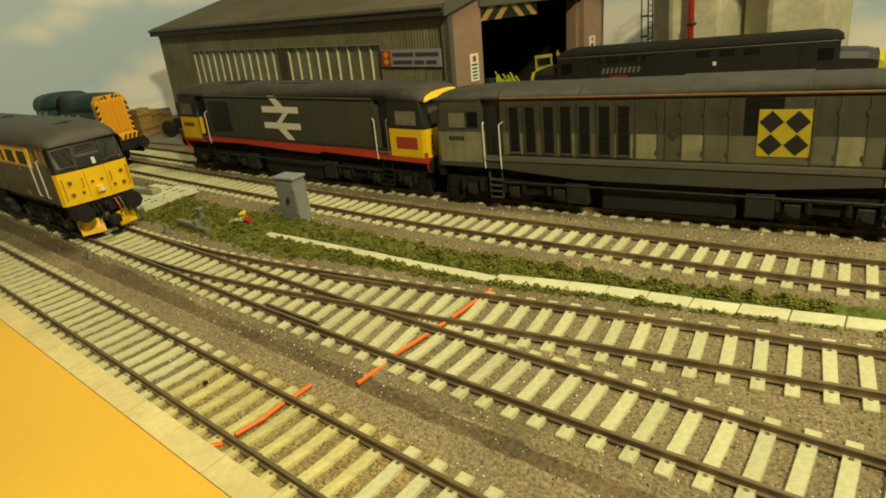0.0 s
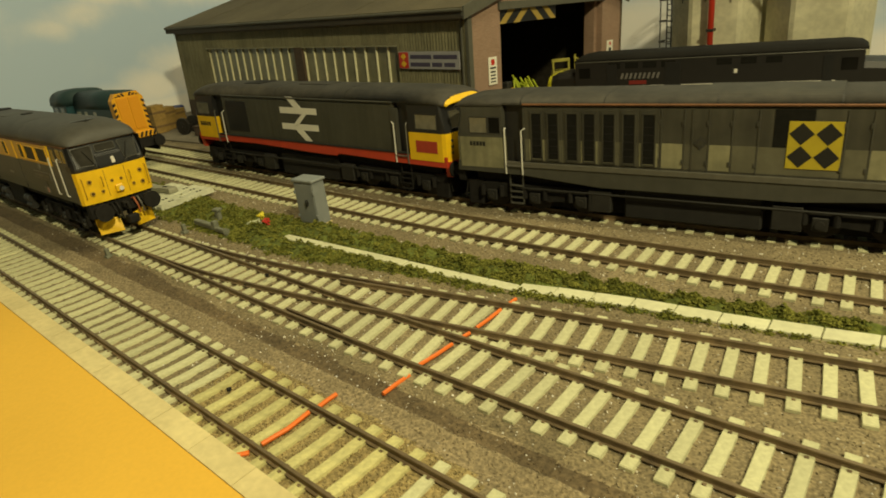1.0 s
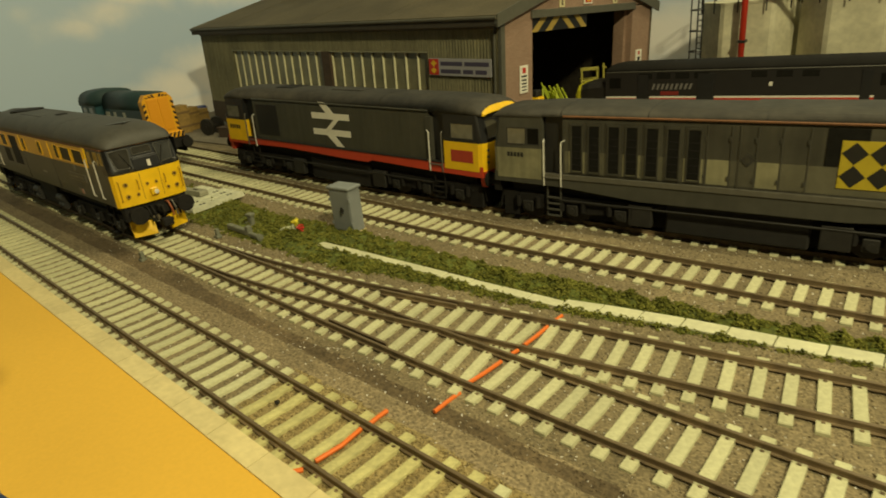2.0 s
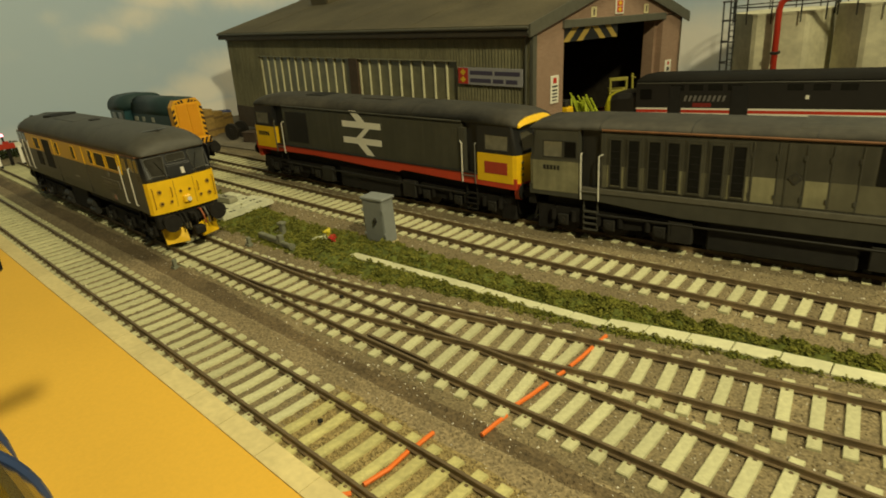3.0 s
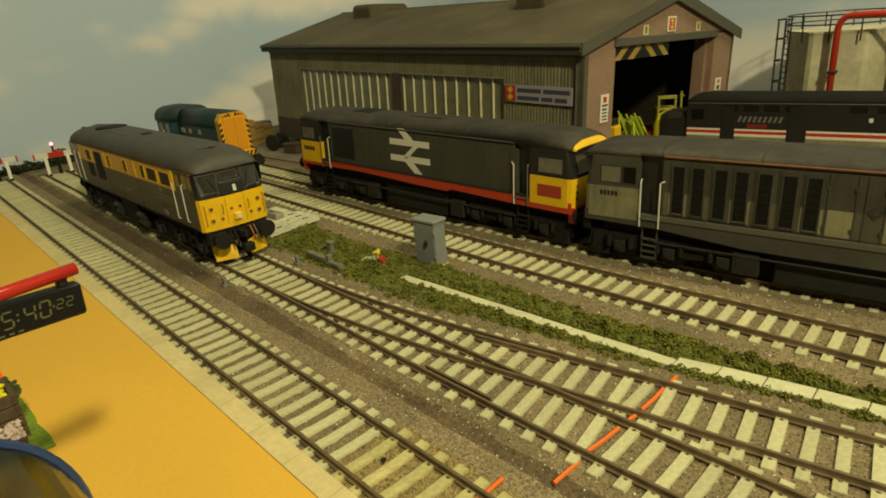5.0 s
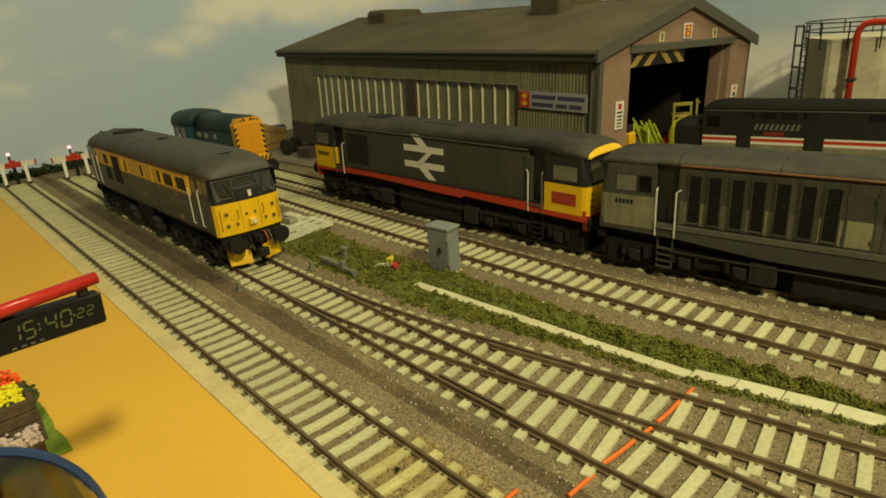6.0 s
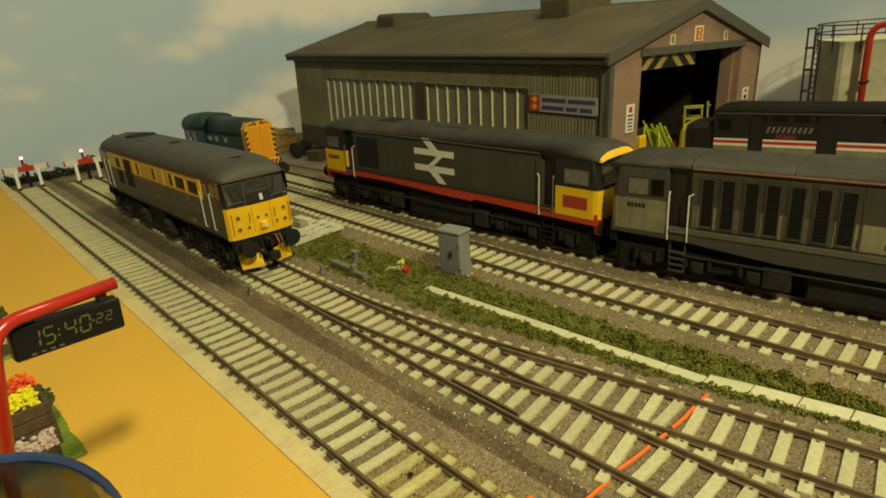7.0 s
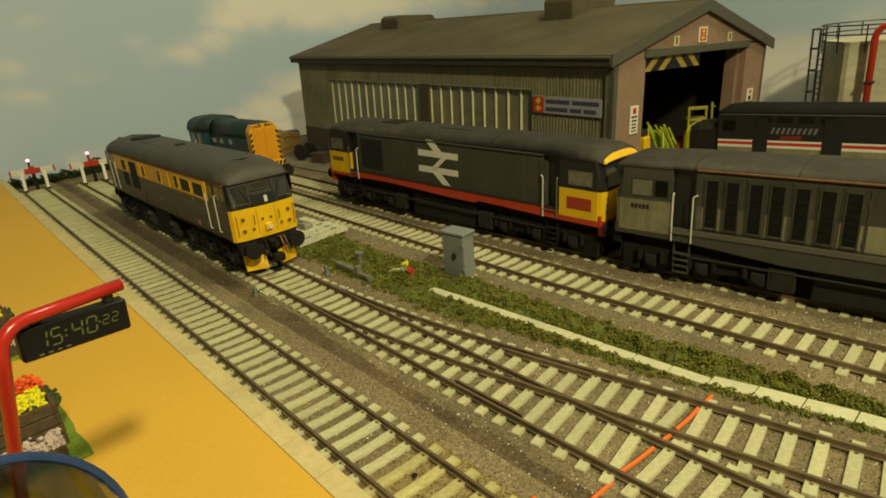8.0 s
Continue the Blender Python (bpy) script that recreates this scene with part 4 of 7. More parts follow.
        slab("cab_end_post", 24.4, 27.2, 38.4, 48.4, m_yellow, 0.35)
        slab("name_plate", 32.8, 56.4, 29.8, 33.8, m_plate, 0.35, 0, t, "framed name plate with unreadable letters")
        slab("name_plate_field", 33.4, 55.8, 30.3, 33.3, m_black, 0.45)
        for d0, d1 in ((35, 38.5), (39.6, 41), (42.5, 50), (51.2, 54.2)):
            slab("marking", d0, d1, 31.2, 32.4, m_plate, 0.52)
        x0 = (H - 45.5) if s < 0 else (45.5 - H)
        bm = bmesh.new()
        drum(bm, (x0, y + s * 0.2, 36.2), "y", 1.6, 0.5, 18)
        part("crest", bm, m_plate, t)
        slab("data_panel", 41.8, 48.8, 23.0, 25.6, m_plate, 0.14)
        slab("data_panel", 42.0, 44.6, 23.0, 25.4, mat("label_red", (0.45, 0.22, 0.17), 0.6), 0.2)
        slab("data_panel", 42.0, 48.6, 26.4, 28.6, m_black, 0.14)
        slab("data_panel", 96, 103, 28.4, 29.4, mat("label_grey", (0.2, 0.19, 0.16), 0.6), 0.14)
        part("gutter", rodded([(-H + 4, s * 17.35, zg + 0.3), (H - 4, s * 17.35, zg + 0.3)], 0.32, 6), m_rust, t)
    # roof
    st = [(-H + 1.4, 14.5, zg + 0.4, zg + 1.2), (-H + 2.6, 16.2, zg + 0.4, zg + 3.6), (-H + 6, 17.2, zg + 0.3, zg + 6.6), (-H + 14, 17.4, zg + 0.2, zg + 9.0), (-H + 26, 17.4, zg, zc)]
    st = st + [(-x, w, a, b) for x, w, a, b in reversed(st)]
    roof = part("roof", roof_loft(st, 14), m_roofgrey, t, "plain dusty grey curved roof", smooth=True)
    for sg in (-1, 1):
        arc = [(sg * (H - 6), -17.3, zg + 0.2), (sg * (H - 3.6), -16.2, zg + 0.25), (sg * (H - 2.4), -12, zg + 0.3), (sg * (H - 1.7), 0, zg + 0.4), (sg * (H - 2.4), 12, zg + 0.3), (sg * (H - 3.6), 16.2, zg + 0.25), (sg * (H - 6), 17.3, zg + 0.2)]
        part("gutter", rodded(arc, 0.32, 6), m_rust, roof)
    for sg in (-1, 1):
        for s in (-1, 1):
            bm = bmesh.new()
            a, b = (sg * (H - 15), 0.3 * s), (sg * (H - 23), 9.5 * s)
            rings = []
            for (x, y), z in ((a, zc - 1.6), (b, zc - 2.4)):
                rings.append([(x - 2.0, y, z - 1), (x + 2.0, y, z - 1), (x + 1.6, y, z + 1.5), (x - 1.6, y, z + 1.5)])
            loft(bm, rings)
            part("horn_grille", bm, m_rim, roof, "dark V-shaped grille")
    part("roof_hatch", boxed(-44, -6, -8.5, 8.5, zc - 1.7, zc - 0.1, 0.25), m_roofgrey, roof)
    bm = bmesh.new()
    drum(bm, (-60, 0, zc - 0.35), "z", 9.5, 1.4, 28)
    part("fan_cover", bm, m_under, roof, "dark round fan opening")
    part("exhaust", boxed(2, 8, -2.5, 2.5, zc - 1, zc + 0.4, 0.3), m_under, roof)
    for x in (20, 52, -92):
        part("roof_lug", boxed(x - 1.2, x + 1.2, -9.5, -7.8, zc - 2.0, zc - 0.6, 0.2), m_under, roof)
    for x in (-5, 42):
        part("roof_seam", roof_loft([(x - 0.15, 17.45, zg + 0.1, zc + 0.06), (x + 0.15, 17.45, zg + 0.1, zc + 0.06)], 14), m_grey, roof)
    # underneath
    part("solebar", boxed(-H + 4, H - 4, -13.5, 13.5, 16.5, zb + 0.2), m_under, t)
    part("fuel_tank", boxed(-24, 6, -15.0, 15.0, 7.0, 20.5, 0.8), m_under, t)
    for s in (-1, 1):
        for x in (-30, 12):
            bm = bmesh.new()
            drum(bm, (x, s * 15.0, 13.0), "x", 2.3, 9, 12)
            drum(bm, (x + 1, s * 15.0, 9.0), "x", 2.0, 9, 12)
            part("air_tank", bm, m_undergrey, t)
    for xc in (-67, 67):
        bogie(t, xc, (-27, 0, 27), length=68)
    return t


diesel_main()


m_tread = mat("tread_grey", (0.065, 0.062, 0.05), 0.6, grain=0.2, grain_size=0.002)


def hood_diesel(name, place, H, scheme, label):
    """A long hood locomotive with a cab at each end. H: half its length; scheme: colours and marks."""
    t = thing(name, place, label, "locomotive", "locomotives")
    zs, zg, zc = 22.8, scheme["edge"], scheme["crown"]
    cab_l, door_l = scheme["cab"], 10.0
    xh = H - cab_l - door_l
    hood, upper, lower, sole = scheme["hood"], scheme["cab_upper"], scheme["cab_lower"], scheme["solebar"]
    bm = bmesh.new()
    loft(bm, [[(x, y, z) for y, z in ((-16.6, zs), (-16.6, zg - 1), (-15.8, zg + 0.5), (15.8, zg + 0.5), (16.6, zg - 1), (16.6, zs))] for x in (-xh, xh)])
    body = part("hood", bm, hood, t, scheme["hood_label"])
    st = [(-H + 0.3, 17.0, zg - 1.0, zc - 3.4), (-H + 3, 17.8, zg - 0.4, zc - 1.2), (-H + cab_l, 17.9, zg - 0.2, zc)]
    st += [(-H + cab_l + 0.2, 17.0, zg + 0.2, zc), (H - cab_l - 0.2, 17.0, zg + 0.2, zc)] + [(-x, w, a, b) for x, w, a, b in reversed(st)]
    if scheme["visor"]:
        st = [(-H + 2.0, 16.8, zg - 0.8, zc - 3.8), (-H + 4.6, 17.6, zg - 0.4, zc - 2.2), (-H + 9, 17.8, zg - 0.3, zc - 0.8)] + st[2:-2] + [(H - 9, 17.8, zg - 0.3, zc - 0.8), (H - 4.6, 17.6, zg - 0.4, zc - 2.2), (H - 2.0, 16.8, zg - 0.8, zc - 3.8)]
    roof = part("roof", roof_loft(st, 14), scheme["roof"], t, scheme["roof_label"], smooth=True)
    for x in scheme["seams"]:
        part("roof_seam", roof_loft([(x - 0.2, 17.1, zg + 0.3, zc + 0.1), (x + 0.2, 17.1, zg + 0.3, zc + 0.1)], 14), m_undergrey, roof)
    if scheme["visor"]:
        part("roof_hatch", boxed(-8, 16, -6, 6, zc - 1.4, zc + 0.4, 0.2), scheme["roof"], roof)
    else:
        part("roof_hatch", roof_loft([(2, 14.8, zg + 1.4, zc + 0.7), (46, 14.8, zg + 1.4, zc + 0.7)], 14), mat("hatch_grey", (0.042, 0.039, 0.029), 0.75, grain=0.14, grain_size=0.003, stain=0.25, stain_size=0.012), roof, "paler raised roof hatch", smooth=False)
        part("roof_grille", boxed(30, 42, -14.2, -11.0, zc - 3.6, zc - 1.6, 0.2), m_under, roof)
    if scheme["visor"]:
        part("roof_grille", boxed(-xh + 14, -xh + 30, -7, 7, zc - 1.3, zc + 0.25, 0.2), m_under, roof)
    for s in (-1, 1):
        part("gutter", rodded([(-xh, s * 17.0, zg + 0.4), (xh, s * 17.0, zg + 0.4)], 0.5, 6), scheme["gutter"], roof)
        part("walkway", boxed(-xh - door_l, xh + door_l, *sorted((s * 15.5, s * 18.1)), zs - (0.1 if scheme["visor"] else 1.6), zs + 0.5, 0.1), scheme["ledge"], t)
        bm = bmesh.new()
        low = [(H - 1, 17.4), (74, 17.7), (44, 18.5), (31, 18.8), (28.5, 17.4), (8, 17.6), (-15, 18.4), (-45, 19.2), (-H + 1, 18.2)] if scheme["visor"] else [(H - 1, 18.2), (H - 34, 17.6), (36, 14.6), (-H + 70, 14.4), (-H + 34, 17.6), (-H + 1, 18.2)]
        prism(bm, [(-H + 1, zs), (H - 1, zs)] + low, "y", *sorted((s * 15.2, s * 17.6)))
        part("solebar", bm, sole, t, scheme["solebar_label"])
        # vertical ribs of the hood panels
        n = scheme["panels"]
        for i in range(n + 1):
            x = -xh + 2 * xh * i / n
            part("panel_rib", boxed(x - 0.3, x + 0.3, *sorted((s * 16.4, s * (16.72 if scheme["visor"] else 16.95))), zs + 1, zg - 1.2), hood, body)
    for sg in (1, -1):
        outer = mirror_y([(H - cab_l, 17.8), (H - 3.0, 17.8), (H - 1.2, 17.0), (H, 14.0), (H + 0.2, 0)])
        top = mirror_y([(H - cab_l, 17.6), (H - 4.6, 17.6), (H - 3.6, 16.6), (H - 2.8, 14.0), (H - 2.6, 0)])
        bm = bmesh.new()
        loft(bm, [[(sg * x, sg * y, z) for x, y in outer] for z in (zs - 2.6, 34.2)])
        side_colour = lower if sg == 1 or not scheme.get("rear_lower") else scheme["rear_lower"]
        cab_low = part("cab_lower", bm, side_colour, t, scheme["lower_label"])
        bm = bmesh.new()
        loft(bm, [[(sg * x, sg * y, z) for x, y in ol] for ol, z in ((outer, 34.2), (top, zg + 0.2))])
        cab = part("cab_upper", bm, upper, t)
        # front windows
        f = []
        for y0, y1 in ((-13.0, -0.8), (0.8, 13.0)):
            c = [Vector((sg * (H + 0.15 - (z - 34.2) * 2.8 / 12.4), y, z)) for y, z in ((y0, 36.0), (y1, 36.0), (y1, 44.6), (y0, 44.6))]
            if (c[1] - c[0]).cross(c[3] - c[0]).x * sg < 0:
                c = [c[1], c[0], c[3], c[2]]
            pane_on(cab, "windscreen", c, m_glass, 0.2, m_rim, 0.7)
        if scheme["visor"]:
            bm = bmesh.new()
            rings = []
            for i in range(13):
                a = math.pi * i / 12
                y = -15.2 * math.copysign(abs(math.cos(a)) ** 0.7, math.cos(a))
                up = math.sin(a) ** 0.9
                rings.append([(sg * (H - 2.1), y, zg - 0.55 + (zc - 3.7 - zg + 0.8) * up), (sg * (H - 0.3), y, zg - 0.7 + 1.2 * up), (sg * (H - 0.4), y, zg - 0.9 + 0.9 * up), (sg * (H - 2.6), y, zg - 0.9 + 0.9 * up)])
            loft(bm, rings)
            part("visor", bm, scheme["visor"], cab, "bright yellow brow above the windscreens")
        for s in (-1, 1):
            ys = s * 17.7
            for n, (d0, d1) in enumerate(scheme["panes"]):
                x0, x1 = sorted((sg * (H - d0), sg * (H - d1)))
                c = [(x0, ys, 36.0), (x1, ys, 36.0), (x1, ys - s * 0.05, 43.2), (x0, ys - s * 0.05, 43.2)]
                if s > 0:
                    c = [c[1], c[0], c[3], c[2]]
                pane_on(cab, "side_window", c, (m_paleglass, m_darkglass)[n], 0.16, m_rim, 0.4)
            x0, x1 = sorted((sg * (H - cab_l), sg * (H - cab_l - door_l)))
            part("cab_door", boxed(x0 + 0.4, x1 - 0.4, *sorted((s * 14.2, s * 14.8)), zs, zg), m_black, t)
            for d in (cab_l + 1.2, cab_l + door_l - 0.6):
                x0 = sg * (H - d)
                part("handrail", rodded([(x0, s * 18.0, zs - 5), (x0, s * 18.2, zs - 2), (x0, s * 18.2, 37.6), (x0 - sg * (0 if d < cab_l + 3 else 1.6), s * 17.4, 38.6)], 0.36, 6), m_steel if d > cab_l + 3 or not scheme["visor"] else m_plate, t, "slim handrail beside the cab door")
            bm = bmesh.new()
            x0 = sg * (H - cab_l - 5.2)
            for z in (3.6, 6.4, 9.2, 12.0):
                box(bm, x0 - 3.0, x0 + 3.0, *sorted((s * 15.2, s * 17.0)), z - 0.25, z + 0.25)
            for dx in (-3.2, 3.2):
                box(bm, x0 + dx - 0.3, x0 + dx + 0.3, *sorted((s * 15.6, s * 16.2)), 3.2, 17.0)
            part("steps", bm, m_under if scheme["visor"] else m_tread, t, "narrow metal footsteps")
            part("rail_bracket", rodded([(sg * (H - cab_l - 1.2), s * 18.2, zs - 1.2), (sg * (H - cab_l - door_l + 0.6), s * 18.2, zs - 1.2)], 0.4, 6), m_plate, t)
        bm = bmesh.new()
        box(bm, *sorted((sg * (H - 24), sg * (H - 1))), -15.6, 15.6, zs - 5.5, zs - 2.4, 0.3)
        part("cab_floor", bm, sole if scheme["red_beam"] else m_under, t)
        bm = bmesh.new()
        prism(bm, [(-15.5, 12.5), (15.5, 12.5), (16.5, zs - 2.5), (-16.5, zs - 2.5)], "x", *sorted((sg * (H - 3), sg * (H + 0.6))))
        part("buffer_beam", bm, sole if scheme["red_beam"] else m_under, t)
        buffers(t, sg * (H + 0.3), sg, 16.4, 11.5, 3.9, 5.5)
        coupling(t, sg * (H + 0.3), sg, 16.0)
        plough(t, sg * (H - 3.0), sg, m_under)
        # added dark block: stops light and lit ground showing between the locomotives
        part("beam_skirt", boxed(*sorted((sg * (H - 12), sg * (H - 3.4))), -14, 14, 0.6, 13.0, 0.4), m_under, t)
        for y in (-13.5, 13.5):
            bm = bmesh.new()
            for z in (24.5, 27.5, 30.5):
                drum(bm, (sg * (H + 0.1), y, z), "x", 0.8, 0.4, 10)
            part("lamp_cluster", bm, m_plate, cab_low)
    part("tank", boxed(-26, 26, -14.0, 14.0, 1.0, 14.5, 0.8), m_tank, t)
    part("underframe", boxed(-H + 8, H - 8, -12.5, 12.5, 9.0, 17.0), m_under, t)
    # added dark block along the middle, closes lit gaps below the underframe
    part("keel", boxed(-H + 10, H - 10, -7.5, 7.5, 0.5, 9.2), m_under, t)
    for s in (-1, 1):
        for x in (-36, 34):
            bm = bmesh.new()
            box(bm, x - 5, x + 5, *sorted((s * 13.0, s * 16.2)), 3, 12.5, 0.4)
            part("battery_box", bm, m_undergrey, t)
        part("air_pipe", rodded([(-H + 30, s * 16.0, 11.0), (H - 30, s * 16.0, 11.0)], 0.5, 6), m_undergrey, t)
    for xc in (-H + 39, H - 39):
        bogie(t, xc, (-22, 0, 22), length=60).location.z = -3.1 * MM
    return t, H, xh, body, zs, zg


m_char = mat("charcoal_green", (0.060, 0.058, 0.042), 0.5, grain=0.06, grain_size=0.004, stain=0.12, stain_size=0.02, streak=0.10)
m_solered = mat("solebar_red", (0.50, 0.048, 0.018), 0.42, grain=0.05, grain_size=0.004)
m_triple = mat("three_tone_grey", (0.047, 0.044, 0.031), 0.6, grain=0.10, grain_size=0.003, stain=0.22, stain_size=0.015, streak=0.20)
m_lightgrey = mat("pale_grey", (0.225, 0.210, 0.120), 0.65, grain=0.10, grain_size=0.003, stain=0.22, stain_size=0.015, streak=0.16)
m_weathroof = mat("weathered_roof", (0.037, 0.033, 0.024), 0.75, grain=0.16, grain_size=0.003, stain=0.32, stain_size=0.012, bump=0.06)

red_scheme = {"edge": 47.9, "crown": 54.6, "cab": 23.8, "panes": ((5.6, 18.9),), "hood": m_char, "hood_label": "charcoal hood side", "cab_upper": m_black, "cab_lower": m_yellow, "lower_label": "yellow cab side", "solebar": m_solered, "solebar_label": "bright red solebar deeper in the middle", "roof": m_weathroof, "roof_label": "dusty dark grey roof", "seams": (-55, -20, 40), "gutter": m_grey, "ledge": m_undergrey, "panels": 22, "visor": m_yellow, "red_beam": True}
ta, HA, XA, hood_a, ZS, ZG = hood_diesel("goods_diesel", at_mm(-345, 313.5, 0, 1.0, -1.9, 1.4), 107.5, red_scheme, "charcoal goods diesel with red solebar and white double arrow")
# double arrow on the hood
for s in (-1, 1):
    cx, cz, y = 0.0, 36.5, s * 16.9
    bm = bmesh.new()
    k = -s
    def flat(outline):
        prism(bm, [(cx + k * px_, cz + pz) for px_, pz in outline], "y", *sorted((y, y + s * 0.12)))
    flat([(-16, 2.9), (16, 2.9), (16, 6.5), (-16, 6.5)])
    flat([(-16, -6.5), (16, -6.5), (16, -2.9), (-16, -2.9)])
    part("arrow_mark", bm, m_white, hood_a, "white double arrow mark")
    bm = bmesh.new()
    y2 = y + s * 0.02
    def flat2(outline):
        prism(bm, [(cx + k * px_, cz + pz) for px_, pz in outline], "y", *sorted((y2, y2 + s * 0.13)))
    flat2([(-9.5, 12.6), (-3.4, 12.6), (5.5, 4.7), (1.0, 2.6)])
    flat2([(5.0, 4.5), (-6.5, -4.5), (-2.0, -4.5), (9.0, 4.5)][0:4])
    flat2([(-6.0, -4.7), (-1.5, -2.6), (9.5, -12.6), (3.4, -12.6)])
    part("arrow_mark", bm, m_white, hood_a)
    part("number_panel", boxed(*sorted((HA - 6.0, HA - 19.4)), *sorted((s * 17.8, s * 17.95)), 24.3, 30.2), mat("panel_red", (0.38, 0.045, 0.020), 0.5, grain=0.06, grain_size=0.003), ta, "red panel on the yellow cab side")
    part("grille", boxed(*sorted((-XA + 3, -XA + 24)), *sorted((s * 16.6, s * 16.85)), 26, 45.0), m_black, hood_a)
    part("recess_post", boxed(*sorted((XA - 2.0, XA + 1.6)), *sorted((s * 14, s * 17.2)), ZS, ZG - 2.5), m_grey, hood_a)
    for i in range(5):
        x = -HA + 6 + i * 2.4
        part("marking", boxed(x, x + 1.6, *sorted((s * 17.8, s * 17.95)), 28, 30.6), m_black, ta)
    for i in range(26):
        x = XA - 4 - i * 2.2
        part("louvre", boxed(x - 0.25, x + 0.25, *sorted((s * 16.55, s * 16.68)), 26, 44.5), m_char, hood_a)

grey_scheme = {"edge": 48.3, "crown": 52.7, "cab": 25.4, "panes": ((8.4, 17.6), (18.4, 24.2)), "hood": m_triple, "hood_label": "weathered grey hood side", "cab_upper": m_grey, "cab_lower": m_lightgrey, "lower_label": "weathered pale grey cab side", "solebar": m_grey, "solebar_label": "dark grey solebar", "roof": m_weathroof, "roof_label": "weathered dark grey roof with rusty edge", "seams": (-71, -34, 8, 46), "gutter": m_rust, "ledge": mat("ledge_grey", (0.10, 0.092, 0.068), 0.7, grain=0.1, grain_size=0.003), "panels": 2, "visor": None, "red_beam": False}
tb, HB, XB, hood_b, ZS, ZG = hood_diesel("goods_diesel", at_mm(-126, 321.5, -3, 4.6, -1.9, 0.3), 105.5, grey_scheme, "weathered two-tone grey goods diesel with yellow and black emblem")
m_pale = [m_lightgrey, mat("pale_grey_faded", (0.110, 0.102, 0.064), 0.65, grain=0.10, grain_size=0.003, stain=0.18, stain_size=0.015), mat("pale_grey_dull", (0.074, 0.069, 0.046), 0.65, grain=0.10, grain_size=0.003, stain=0.18, stain_size=0.015)]
m_emblem = mat("emblem_yellow", (0.47, 0.36, 0.02), 0.55, grain=0.06, grain_size=0.003)
m_vent = mat("vent_dark", (0.010, 0.0095, 0.0075), 0.9, grain=0.25, grain_size=0.002, spec=0.15)
for s in (-1, 1):
    y = s * 16.6
    k = 1 if s < 0 else -1
    # pale lower half of the hood doors
    part("pale_band", boxed(-XB + 0.5, XB - 0.5, *sorted((y - s * 0.3, y + s * 0.06)), 24.0, 33.8), m_pale[1], hood_b, "pale lower half of the hood doors")
    # seven tall vents in framed doors
    for i in range(7):
        x = k * (-63.9, -56.2, -47.7, -40.2, -32.0, -23.8, -16.0)[i]
        door = part("vent_door", boxed(x - 3.75, x + 3.75, *sorted((y, y + s * 0.25)), 23.8, 46.6, 0.1), m_triple, hood_b)
        part("vent", boxed(x - 2.2, x + 2.2, *sorted((y + s * 0.2, y + s * 0.38)), 25.4, 44.8), m_vent, door)
        bm = bmesh.new()
        for dx in (-2.5, 2.5):
            box(bm, x + dx - 0.3, x + dx + 0.3, *sorted((y + s * 0.2, y + s * 0.6)), 24.8, 45.2)
        for z in (24.8, 45.2):
            box(bm, x - 2.8, x + 2.8, *sorted((y + s * 0.2, y + s * 0.6)), z - 0.3, z + 0.3)
        part("vent_frame", bm, m_triple, door)
        for z in (28, 31, 34, 37, 40):
            part("slat", boxed(x - 2.1, x + 2.1, *sorted((y + s * 0.36, y + s * 0.46)), z - 0.15, z + 0.15), m_under, door)
        part("pale_patch", boxed(x - 3.6, x + 3.6, *sorted((y + s * 0.2, y + s * 0.30)), 24.4, 33.8), m_pale[i % 3], door)
    seams = (-11.4, -2.9, 5.8, 13.8, 22.3, 48.4, 55.6, 63.6)
    for i, (x0, x1) in enumerate(zip(seams, seams[1:])):
        if i != 4:
            part("pale_patch", boxed(*sorted((k * (x0 + 0.4), k * (x1 - 0.4))), *sorted((y, y + s * 0.14)), 24.2, 33.9), m_pale[(0, 2, 0, 1, 2, 1, 0)[i]], hood_b)
    for x in seams:
        part("door_seam", boxed(k * x - 0.22, k * x + 0.22, *sorted((y, y + s * 0.3)), 23.6, 47.0), m_grey, hood_b)
        for z in (27, 42):
            part("hinge", boxed(k * x - 0.8, k * x + 0.2, *sorted((y, y + s * 0.5)), z - 0.8, z + 0.8), m_grey, hood_b)
    # emblem of black diamonds on yellow, dark plate behind
    cx, cz = k * 39.6, 34.9
    part("dark_plate", boxed(*sorted((cx - k * 12.6, cx - k * 0.6)), *sorted((y, y + s * 0.2)), 34.0, 47.2), m_vent, hood_b)
    em = part("emblem", boxed(cx - 8.1, cx + 8.1, *sorted((y, y + s * 0.34)), cz - 8.3, cz + 8.3, 0.05), m_emblem, hood_b, "yellow panel with four black diamonds")
    for dx in (-4.0, 4.0):
        for dz in (-4.0, 4.0):
            bm = bmesh.new()
            prism(bm, [(cx + dx - 3.85, cz + dz), (cx + dx, cz + dz - 3.85), (cx + dx + 3.85, cz + dz), (cx + dx, cz + dz + 3.85)], "y", *sorted((y + s * 0.34, y + s * 0.44)))
            part("diamond", bm, m_black, em)
    bm = bmesh.new()
    cx2 = k * 3.0
    prism(bm, [(cx2 - 2.5, 34.4), (cx2, 31.9), (cx2 + 2.5, 34.4), (cx2, 36.9)], "y", *sorted((y, y + s * 0.4)))
    dm = part("depot_plate", bm, m_rim, hood_b, "small dark diamond plate")
    part("diamond_centre", boxed(cx2 - 0.8, cx2 + 0.8, *sorted((y + s * 0.3, y + s * 0.5)), 33.6, 35.2), m_triple, dm)
    for i in range(5):
        x = -HB + 8.2 + i * 1.7
